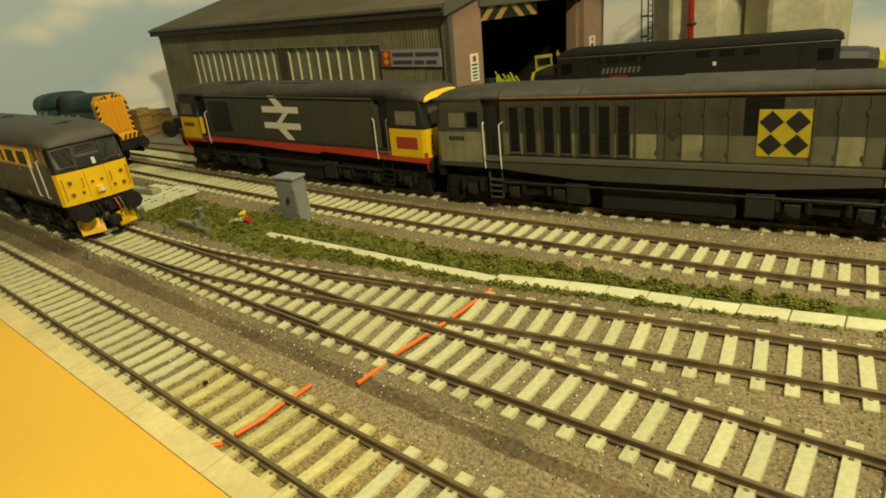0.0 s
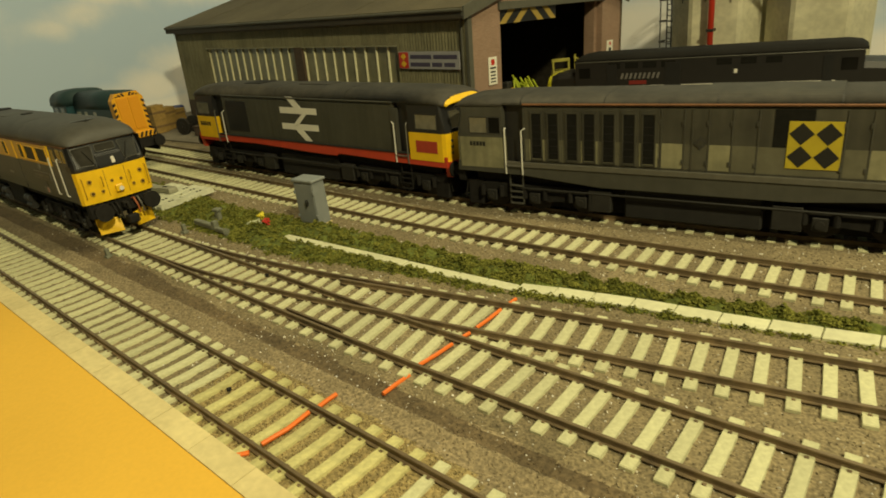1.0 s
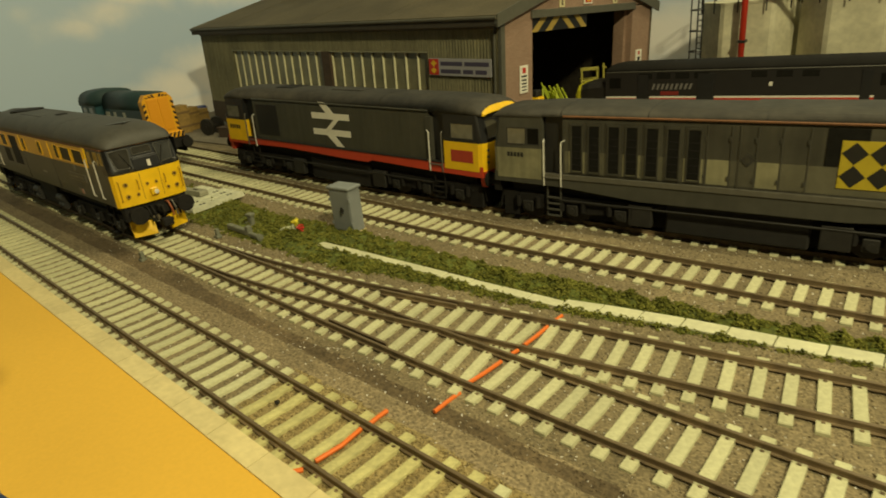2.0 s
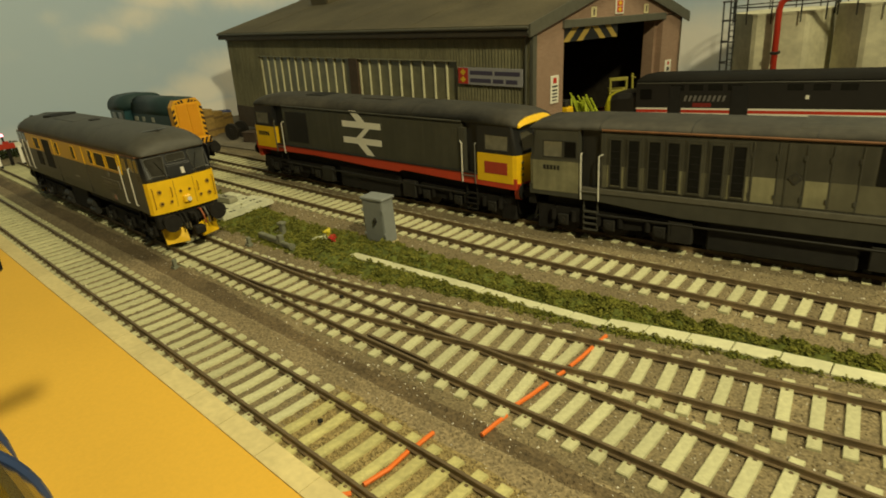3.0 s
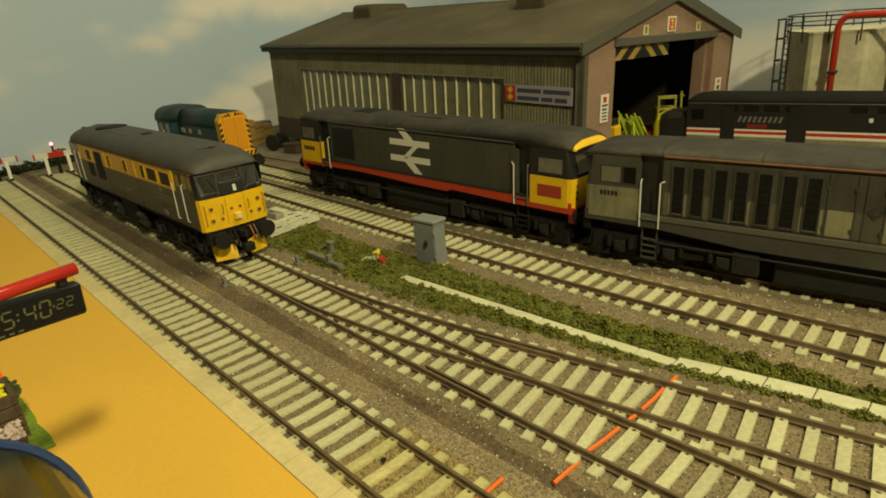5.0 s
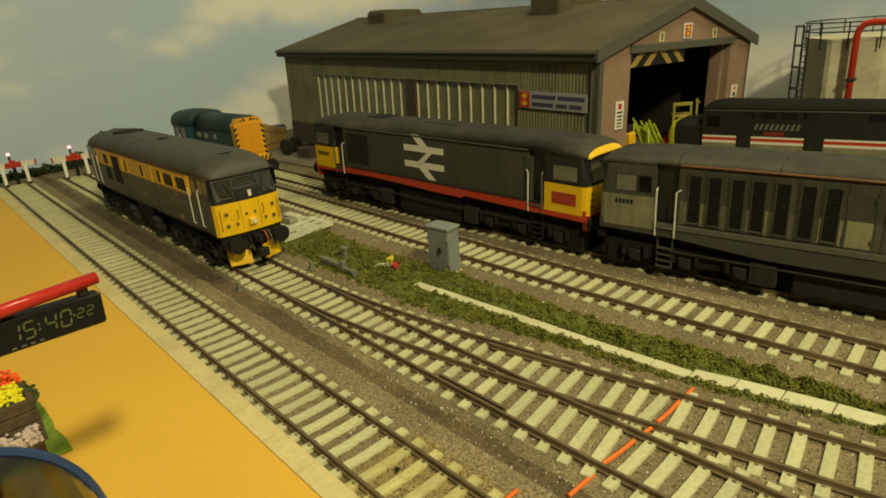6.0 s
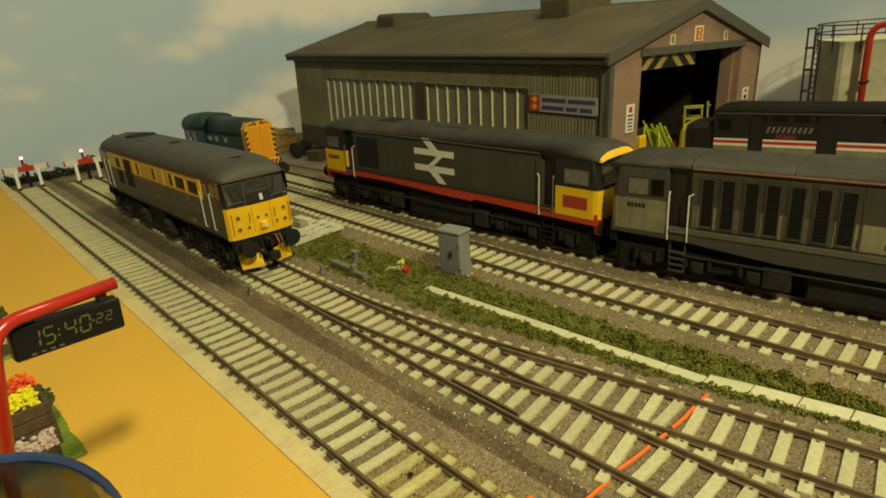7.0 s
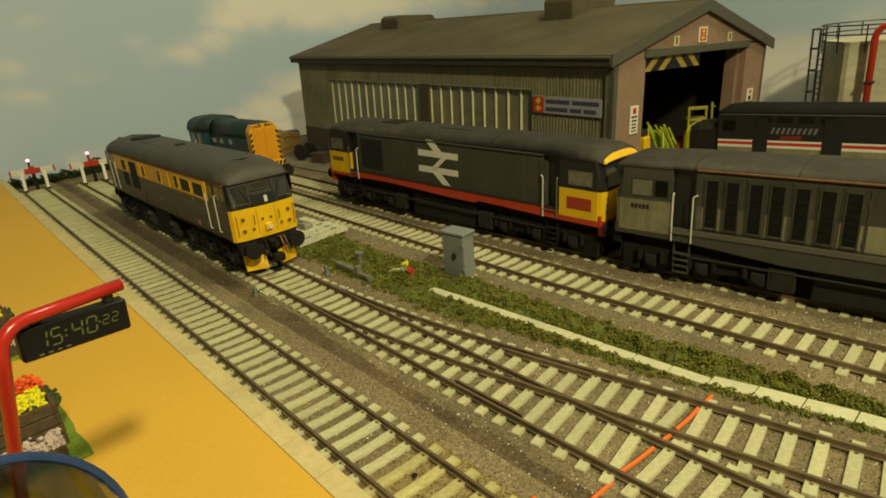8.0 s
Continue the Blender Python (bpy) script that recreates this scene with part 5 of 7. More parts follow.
        part("marking", boxed(x, x + 1.2, *sorted((s * 17.8, s * 17.92)), 30.2, 32.2), m_black, tb)


def nose_diesel(name, key, x_rear, x_front, dz, side, label, stripe):
    """An older diesel with a bonnet at each end, seen beyond the others."""
    H, xm = (x_front - x_rear) / 2, (x_front + x_rear) / 2
    turn = line_turn(key, xm)
    t = thing(name, at_mm(xm, line_y(key, xm), dz, turn), label, "locomotive", "locomotives")
    zb, zg, zc = 17.5, 46.4, 51.2
    bm = bmesh.new()
    loft(bm, [[(x, y, z) for y, z in ((-17, zb), (-17.4, 26), (-17, zg), (17, zg), (17.4, 26), (17, zb))] for x in (-H + 24, H - 24)])
    part("body", bm, side, t)
    st = [(-H + 22.5, 15.0, zg, zc - 3.6), (-H + 25.5, 16.6, zg, zc - 1.2), (-H + 33, 17, zg, zc)]
    st += [(-x, w, a, b) for x, w, a, b in reversed(st)]
    roof = part("roof", roof_loft(st, 12), mat("sooty_roof", (0.012, 0.011, 0.009), 0.8, spec=0.12, grain=0.1, grain_size=0.004, stain=0.2, stain_size=0.02), t, smooth=True)
    for s in (-1, 1):
        part("gutter", rodded([(-H + 25, s * 17.1, zg), (H - 25, s * 17.1, zg)], 0.4, 6), m_grey, roof)
        if stripe:
            for z0, z1, m in ((zb + 4.6, zb + 7.5, m_lightgrey), (zb + 7.5, zb + 9.2, m_white), (zb + 9.2, zb + 11.2, m_red), (zb + 11.2, zb + 12.4, m_white)):
                for x0, x1 in ((-H + 24.5, -64), (-55, -24.5), (-13.5, H - 37)):
                    part("stripe", boxed(x0, x1, *sorted((s * 17.1, s * 17.5)), z0, z1), m, t)
            part("valance", boxed(-H + 10, H - 10, *sorted((s * 17.0, s * 17.55)), zb - 0.5, zb + 4.6), m_lightgrey, t, "pale lower edge of the body side")
            bm = bmesh.new()
            k = -s
            for i in range(9):
                x = k * (-53.7 + i * 3.0)
                prism(bm, [(x, 34.4), (x + 1.5, 34.4), (x + 2.7, 38.2), (x + 1.2, 38.2)], "y", *sorted((s * 17.3, s * 17.55)))
            part("marking", bm, mat("dull_silver", (0.16, 0.15, 0.14), 0.5), t, "slanted bars of pale lettering")
            part("marking", boxed(*sorted((k * -47.7, k * -35.9)), *sorted((s * 17.3, s * 17.52)), 30.6, 33.2), mat("dull_red", (0.20, 0.02, 0.015), 0.5), t)
            part("emblem", boxed(*sorted((k * 18, k * 20)), *sorted((s * 17.3, s * 17.5)), 36, 38.5), m_white, t)
        for x0, x1 in ((-63, -56), (-24, -14), (H - 44, H - 39)):
            part("door", boxed(x0, x1, *sorted((s * 17.2, s * 17.6)), zb + 4.8, zg - 2), m_black, t)
        for x in (-H + 52, -H + 64, -H + 76, -H + 88, 12, 26, 40):
            part("vent", boxed(x - 4.4, x + 4.4, *sorted((s * 17.0, s * 17.3)), zg - 5, zg - 1.2), m_vent, t)
        for sg in (-1, 1):
            part("cab_window", boxed(*sorted((sg * (H - 27), sg * (H - 35))), *sorted((s * 17.0, s * 17.4)), 35.5, 42.5), m_darkglass, t)
    for sg in (-1, 1):
        bm = bmesh.new()
        rings = []
        for x, w, z in ((H - 24, 15.5, 40.0), (H - 10, 15.2, 39.2), (H - 2.5, 14.4, 37.2), (H - 0.5, 13, 34.0), (H, 11.5, 29)):
            rings.append([(sg * x, -w, zb), (sg * x, -w, z - 4), (sg * x, -w + 3, z - 0.6), (sg * x, 0, z), (sg * x, w - 3, z - 0.6), (sg * x, w, z - 4), (sg * x, w, zb)])
        loft(bm, rings)
        part("bonnet", bm, side, t, smooth=False)
        bm = bmesh.new()
        rings = []
        for x, w, z in ((H - 4.5, 14.9, 38.2), (H - 2.3, 14.6, 37.4), (H - 0.3, 13.2, 34.2), (H + 0.3, 11.7, 29.2)):
            rings.append([(sg * x, -w - 0.2, zb), (sg * x, -w - 0.2, z - 4), (sg * x, -w + 2.9, z - 0.4), (sg * x, 0, z + 0.2), (sg * x, w - 2.9, z - 0.4), (sg * x, w + 0.2, z - 4), (sg * x, w + 0.2, zb)])
        loft(bm, rings)
        part("bonnet_front", bm, mat("acid_yellow", (0.50, 0.46, 0.02), 0.5), t, "yellow bonnet front")
        for y0, y1 in ((-14, -5), (-4.4, 4.4), (5, 14)):
            c = [Vector((sg * (H - 23.6 - (z - 35) * 0.35), y, z)) for y, z in ((y0, 40.5), (y1, 40.5), (y1, 46.0), (y0, 46.0))]
            if (c[1] - c[0]).cross(c[3] - c[0]).x * sg < 0:
                c = [c[1], c[0], c[3], c[2]]
            pane_on(t, "windscreen", c, m_glass, 0.3, m_black, 0.8)
        bm = bmesh.new()
        prism(bm, [(sg * (H - 37), 34), (sg * (H - 23.7), 34), (sg * (H - 26.5), zg + 0.6), (sg * (H - 37), zg + 0.6)], "y", -15.6, 15.6)
        part("cab", bm, side, t)
        buffers(t, sg * (H - 0.5), sg, 15, 11.5, 3.9, 5.5)
    part("solebar", boxed(-H + 4, H - 4, -13.5, 13.5, 13, zb + 0.2), m_under, t)
    part("tank", boxed(-22, 22, -14, 14, 6, 15, 0.8), m_under, t)
    for xc in (-H + 42, H - 42):
        bogie(t, xc, (-22, 0, 22), length=58, z_top=15)
    return t


nose_diesel("passenger_diesel", "f", -287, -67, -8.0, mat("executive_grey", (0.016, 0.0145, 0.013), 0.45, grain=0.08, grain_size=0.004), "dark diesel with white and red stripes near the shed", True)


def shunter():
    x0, x1 = -622, -509
    H, xm = (x1 - x0) / 2, (x0 + x1) / 2
    t = thing("shunting_locomotive", at_mm(xm, line_y("d", xm) - 3.0, 0.6, line_turn("d", xm), 0, -1.0), "blue diesel shunter with orange-yellow end and chevrons", "locomotive", "locomotives")
    blue = mat("rail_blue", (0.008, 0.050, 0.062), 0.5, grain=0.08, grain_size=0.004, stain=0.12, stain_size=0.02)
    bm = bmesh.new()
    box(bm, -H + 1, -H + 33, -16.5, 16.5, 20, 47, 0.4)
    cab = part("cab", bm, blue, t)
    bm = roof_loft([(-H - 1, 16.8, 46.5, 57.5), (-H + 34, 16.8, 46.5, 57.5)], 12)
    part("cab_roof", bm, mat("blue_roof", (0.013, 0.036, 0.037), 0.6, grain=0.1, grain_size=0.004), t, smooth=True)
    bm = roof_loft([(-H + 34, 11.0, 43, 55.8), (H - 1, 11.0, 43, 55.4)], 12)
    part("bonnet_top", bm, mat("blue_roof", (0.013, 0.036, 0.037), 0.6), t, smooth=True)
    bm = bmesh.new()
    box(bm, -H + 33, H - 0.8, -11.0, 11.0, 20, 43.5)
    bonnet = part("bonnet", bm, blue, t)
    bm = bmesh.new()
    prism(bm, [(-11.1, 25), (11.1, 25), (11.1, 49.5), (7.8, 54.0), (-7.8, 54.0), (-11.1, 49.5)], "x", H - 6, H + 0.3)
    end = part("radiator", bm, mat("end_yellow", (0.75, 0.36, 0.01), 0.5), t, "orange-yellow radiator end")
    for y0, y1 in ((-7.9, -0.3), (0.3, 7.9)):
        part("radiator_door", boxed(H + 0.3, H + 0.8, y0, y1, 27.5, 50.5, 0.1), mat("radiator_orange", (0.72, 0.31, 0.01), 0.5), end)
        for i in range(12):
            part("slat", boxed(H + 0.8, H + 0.95, y0 + 0.8, y1 - 0.8, 28.4 + i * 1.85, 29.0 + i * 1.85), mat("radiator_orange", (0.72, 0.31, 0.01), 0.5), end)
    for i in range(6):
        z = 25.5 + i * 3.9
        for s in (-1, 1):
            bm = bmesh.new()
            prism(bm, [(s * 11.3, z), (s * 11.3, z + 2.0), (s * 9.2, z + 3.2), (s * 9.2, z + 1.4)], "x", H + 0.3, H + 0.55)
            part("chevron", bm, m_black, end)
    for i in range(4):
        for s in (-1, 1):
            y = s * (1.3 + i * 2.3)
            bm = bmesh.new()
            prism(bm, [(y, 51.6), (y + s * 1.4, 51.4), (y + s * 2.6, 53.6 - i * 0.8), (y + s * 1.2, 53.8 - i * 0.8)], "x", H + 0.3, H + 0.5)
            part("chevron", bm, m_black, end)
            bm = bmesh.new()
            prism(bm, [(s * (0.5 + i * 3.2), 21.4), (s * (2.1 + i * 3.2), 21.4), (s * (3.7 + i * 3.2), 25.0), (s * (2.1 + i * 3.2), 25.0)], "x", H + 1.6, H + 1.8)
            part("chevron", bm, m_black, end)
    part("buffer_beam", boxed(H - 3, H + 1.6, -12.6, 12.6, 21, 25.2, 0.3), mat("end_yellow", (0.75, 0.36, 0.01), 0.5), t)
    part("lower_beam", boxed(H - 3, H + 1.2, -15.6, 15.6, 13.5, 21, 0.3), m_under, t)
    part("running_plate", boxed(-H, H, -16.8, 16.8, 17.5, 20.2, 0.3), m_under, t)
    for s in (-1, 1):
        for x in (-H + 6, -H + 20):
            part("cab_window", boxed(x, x + 8, *sorted((s * 16.4, s * 16.7)), 37, 45), m_glass, cab)
        part("handrail", rodded([(-H + 16, s * 17.2, 22), (-H + 16, s * 17.2, 40)], 0.4, 6), m_steel, cab)
        part("cabinet", boxed(-H + 36, -H + 60, *sorted((s * 11.0, s * 15.6)), 20.2, 33, 0.4), blue, t)
        for i, x in enumerate((-H + 38, -H + 54, -H + 72)):
            part("marking", boxed(x, x + (8 if i == 0 else 5), *sorted((s * 10.9, s * 11.2)), 38, 41.5), mat("pale_mark", (0.45, 0.45, 0.38), 0.6), bonnet)
        bm = bmesh.new()
        box(bm, -H + 4, H - 4, *sorted((s * 13, s * 14.6)), 9, 17.6)
        part("frame", bm, m_under, t)
        for x in (-27, 0, 27):
            bm = bmesh.new()
            drum(bm, (x, s * 8.8, 11.2), "y", 8.5, 2.6, 20)
            part("wheel", bm, m_wheel, t)
        part("coupling_rod", boxed(-29, 29, *sorted((s * 14.8, s * 15.6)), 9.5, 11.5), m_steel, t)
    for sg in (-1, 1):
        buffers(t, sg * (H + 1.2), sg, 17, 11.5, 3.9, 5.5)
    return t


shunter()


# ---- things between the tracks ----
m_kerb = mat("trough_concrete", (0.58, 0.57, 0.37), 0.9, grain=0.08, grain_size=0.002, stain=0.08, stain_size=0.01, vary=0.06)
m_box = mat("cabinet_grey", (0.225, 0.240, 0.235), 0.5, grain=0.04, grain_size=0.003, stain=0.06, stain_size=0.01)
m_grass = mat("grass_crumbs", (0.095, 0.112, 0.018), 0.95, grain=0.45, grain_size=0.0015, stain=0.35, stain_size=0.012, bump=0.6)
m_string = mat("orange_string", (0.75, 0.16, 0.015), 0.6)


def knot_y(knots, x):
    xs = [k[0] for k in knots]
    return float(np.interp(x, xs, [k[1] for k in knots]))


TROUGH = [(-281, 226.8), (-246, 227.3), (-208, 227.1), (-182, 227.2), (-156.2, 227.4), (-155.9, 229.0), (-144, 230.8), (-119, 234.3), (-93, 236.6), (-68, 239.6), (-56, 241.5), (60, 259), (200, 280)]


def trough():
    t = thing("cable_trough", Matrix(), "line of pale cream concrete cable trough covers in the grass", "cable trough", kind="structure")
    x = -156.0 - 10 * 12.45
    while x < 200:
        ln = 12.45
        x1 = x + ln - 0.35
        bm = bmesh.new()
        a, b = knot_y(TROUGH, x), knot_y(TROUGH, x1)
        w = 2.25 if x < -160 else 3.0
        wob = random.uniform(-0.2, 0.2)
        z = 0.5 + random.uniform(-0.12, 0.12)
        prism(bm, [(x, a - w + wob), (x1, b - w + wob), (x1, b + w + wob), (x, a + w + wob)], "z", -1.5, z)
        bmesh.ops.bevel(bm, geom=list(bm.edges), offset=0.18, segments=1, affect="EDGES")
        part("trough_cover", bm, m_kerb, t)
        x += ln
    return t


trough()

GRASS_NEAR = [(-800, 244), (-600, 229), (-470, 222), (-390, 217), (-311, 211.8), (-257, 209), (-232, 214.6), (-208, 217.2), (-186, 219.2), (-165, 220.6), (-156, 221.4), (-148, 222.8), (-133, 226.2), (-117, 228.0), (-60, 236), (60, 253), (200, 273)]
GRASS_FAR = [(-800, 276), (-600, 266), (-466, 262), (-376, 251), (-323, 246), (-276, 250), (-217, 244.5), (-197, 244.8), (-177, 244), (-154, 246), (-137, 245), (-117, 245), (-60, 250), (60, 268), (200, 289)]


def grass():
    """Loose foam-like weeds: a lumpy sheet with many small crumbs on it."""
    bm = bmesh.new()
    rng = random.Random(5)
    xs = np.arange(-806, 200, 1.7)

    def hgt(x, y, e):
        edge = min(1.0, e * 5)
        hump = 3.2 if x < -560 else 1.7
        low = 1.0
        if x > -279:
            low = min(1.0, max(0.0, (abs(y - knot_y(TROUGH, x)) - 2.4) / 3.5))
        return -1.2 + edge * (0.9 + low * (0.7 + hump * (noise.noise((x * 0.11, y * 0.11, 1)) + 0.55) + 2.4 * max(-0.3, noise.noise((x * 0.26, y * 0.26, 7)))))
    rows = []
    for x in xs:
        n0, f0 = knot_y(GRASS_NEAR, x), knot_y(GRASS_FAR, x)
        n0 += 1.6 * noise.noise((x * 0.2, 0, 2))
        f0 += 1.6 * noise.noise((x * 0.2, 9, 2))
        row = []
        for j in range(23):
            e = j / 22
            y = n0 + (f0 - n0) * e
            row.append(bm.verts.new((x, y, hgt(x, y, min(e, 1 - e)))))
        rows.append(row)
    for a, b in zip(rows, rows[1:]):
        for j in range(22):
            bm.faces.new((a[j], a[j + 1], b[j + 1], b[j]))
    tagged(finish("grass", bm, m_grass), "dark green foam weeds and grass between the tracks", "grass", kind="stuff")
    verts, faces = [], []
    tuft = (0, 0, 0, 1)
    for n in range(62000):
        if n % 26 == 0:
            x = rng.uniform(-800, 190) if rng.random() < 0.35 else rng.uniform(-420, -60)
            tuft = (x, rng.random(), rng.uniform(0.2, 2.2), rng.uniform(1.2, 2.8))
        dx, dy = rng.gauss(0, tuft[3] * 0.5), rng.gauss(0, tuft[3] * 0.5)
        x = tuft[0] + dx
        n0, f0 = knot_y(GRASS_NEAR, x), knot_y(GRASS_FAR, x)
        y = n0 + (f0 - n0) * tuft[1] + dy
        e = (y - n0) / (f0 - n0)
        dome = tuft[2] * max(0.0, 1 - (dx * dx + dy * dy) / (tuft[3] ** 2))
        if abs(y - knot_y(TROUGH, x)) < (2.7 if x < -156 else 3.5) and x > -278:
            continue
        r = rng.uniform(0.2, 0.55)
        z = hgt(x, y, min(e, 1 - e)) + r * 0.35 + dome * rng.uniform(0.5, 1.0)
        base = len(verts)
        for d in ((1, 0, 0), (0, 1, 0), (-1, 0, 0), (0, -1, 0), (0, 0, 1), (0, 0, -1)):
            k = r * rng.uniform(0.6, 1.3)
            verts.append(((x + d[0] * k + rng.uniform(-0.2, 0.2)) * MM, (y + d[1] * k + rng.uniform(-0.2, 0.2)) * MM, (z + d[2] * k * 0.9) * MM))
        for q in ((0, 1, 4), (1, 2, 4), (2, 3, 4), (3, 0, 4), (1, 0, 5), (2, 1, 5), (3, 2, 5), (0, 3, 5)):
            faces.append([base + i for i in q])
    me = bpy.data.meshes.new("weeds")
    me.from_pydata(verts, [], faces)
    me.materials.append(crumb_material())
    ob = new("weeds", me)
    tagged(ob, "dark green foam crumbs of weeds between the tracks", "weeds", kind="stuff")


def crumb_material():
    m = bpy.data.materials.new("weed_crumbs")
    m.use_nodes = True
    nt = m.node_tree
    geo = nt.nodes.new("ShaderNodeNewGeometry")
    ramp = nt.nodes.new("ShaderNodeValToRGB")
    ramp.color_ramp.elements[0].position, ramp.color_ramp.elements[1].position = 0.3, 0.7
    ramp.color_ramp.elements[0].color = (0.066, 0.072, 0.013, 1)
    ramp.color_ramp.elements[1].color = (0.215, 0.212, 0.044, 1)
    drift = nt.nodes.new("ShaderNodeTexNoise")
    drift.inputs["Scale"].default_value, drift.inputs["Detail"].default_value = 190.0, 2.0
    nt.links.new(geo.outputs["Position"], drift.inputs["Vector"])
    both = nt.nodes.new("ShaderNodeMix")
    both.inputs["Factor"].default_value = 0.35
    nt.links.new(drift.outputs["Fac"], both.inputs["A"])
    nt.links.new(geo.outputs["Random Per Island"], both.inputs["B"])
    nt.links.new(both.outputs["Result"], ramp.inputs[0])
    bsdf = nt.nodes["Principled BSDF"]
    bsdf.inputs["Roughness"].default_value = 0.95
    bsdf.inputs["Specular IOR Level"].default_value = 0.1
    nt.links.new(ramp.outputs[0], bsdf.inputs["Base Color"])
    return m


grass()


def cabinet():
    t = thing("equipment_cabinet", at_mm(-273.5, 242.8, 0, 3), "grey lineside equipment cabinet standing in the weeds", "cabinet")
    w, d, h = 12.8, 7.6, 21.2
    part("body", boxed(-w, 0, 0, d, 0.5, h, 0.25), m_box, t)
    bm = bmesh.new()
    box(bm, -w - 0.7, 0.7, -0.7, d + 0.7, h, h + 1.4, 0.35)
    part("lid", bm, m_box, t)
    door = part("door", boxed(-w + 0.6, -0.6, -0.28, 0.0, 1.5, h - 0.8, 0.08), m_box, t)
    for z in (4, 15.5):
        part("hinge", boxed(-0.7, 0.4, -0.6, 0.1, z, z + 1.8, 0.1), m_box, door)
        part("hinge", boxed(-w - 0.3, -w + 0.6, -0.6, 0.1, z, z + 1.4, 0.1), m_box, door)
    bm = bmesh.new()
    drum(bm, (-5.0, -0.6, 11.5), "y", 0.9, 0.9, 12)
    box(bm, -5.3, -4.7, -1.3, -0.3, 10.0, 13.0)
    part("handle", bm, m_undergrey, door)
    part("base", boxed(-w - 0.4, 0.4, -0.4, d + 0.4, -1.5, 0.5), m_coping, t)


cabinet()


def sleeper_pile():
    """A raft of spare sleepers side by side, one more thrown on top."""
    m_spare = mat("spare_concrete", (0.56, 0.56, 0.40), 0.9, grain=0.12, grain_size=0.002, stain=0.12, stain_size=0.01, vary=0.08)
    m_old = mat("spare_concrete_old", (0.27, 0.26, 0.18), 0.9, grain=0.15, grain_size=0.002)
    for i in range(6):
        lay_sleeper(at_mm(-384 - i * 7.4, 237 + random.uniform(-1.5, 2.0), 3.4, 92 + random.uniform(-3, 3)), m_spare, "pale spare concrete sleeper in a flat raft on the weeds")
    lay_sleeper(at_mm(-416, 239, 6.2, 4), m_old, "grey weathered sleeper lying across the pale ones")


def lay_sleeper(place, material, label):
    t = thing("spare_sleeper", place, label, "sleeper", "spare sleepers")
    bm = bmesh.new()
    top = [(-17, 0.4), (-16.2, 1.4), (-5, 1.4), (-3.5, 1.0), (3.5, 1.0), (5, 1.4), (16.2, 1.4), (17, 0.4)]
    loft(bm, [[(x, -3.0, -1.4), (x, -2.6, z), (x, 2.6, z), (x, 3.0, -1.4)] for x, z in top])
    part("beam", bm, material, t)
    for sx in (-9, 9):
        bm = bmesh.new()
        box(bm, sx - 1.5, sx - 0.6, -0.7, 0.7, 1.2, 1.7)
        box(bm, sx + 0.6, sx + 1.5, -0.7, 0.7, 1.2, 1.7)
        part("clip", bm, m_under, t)


sleeper_pile()


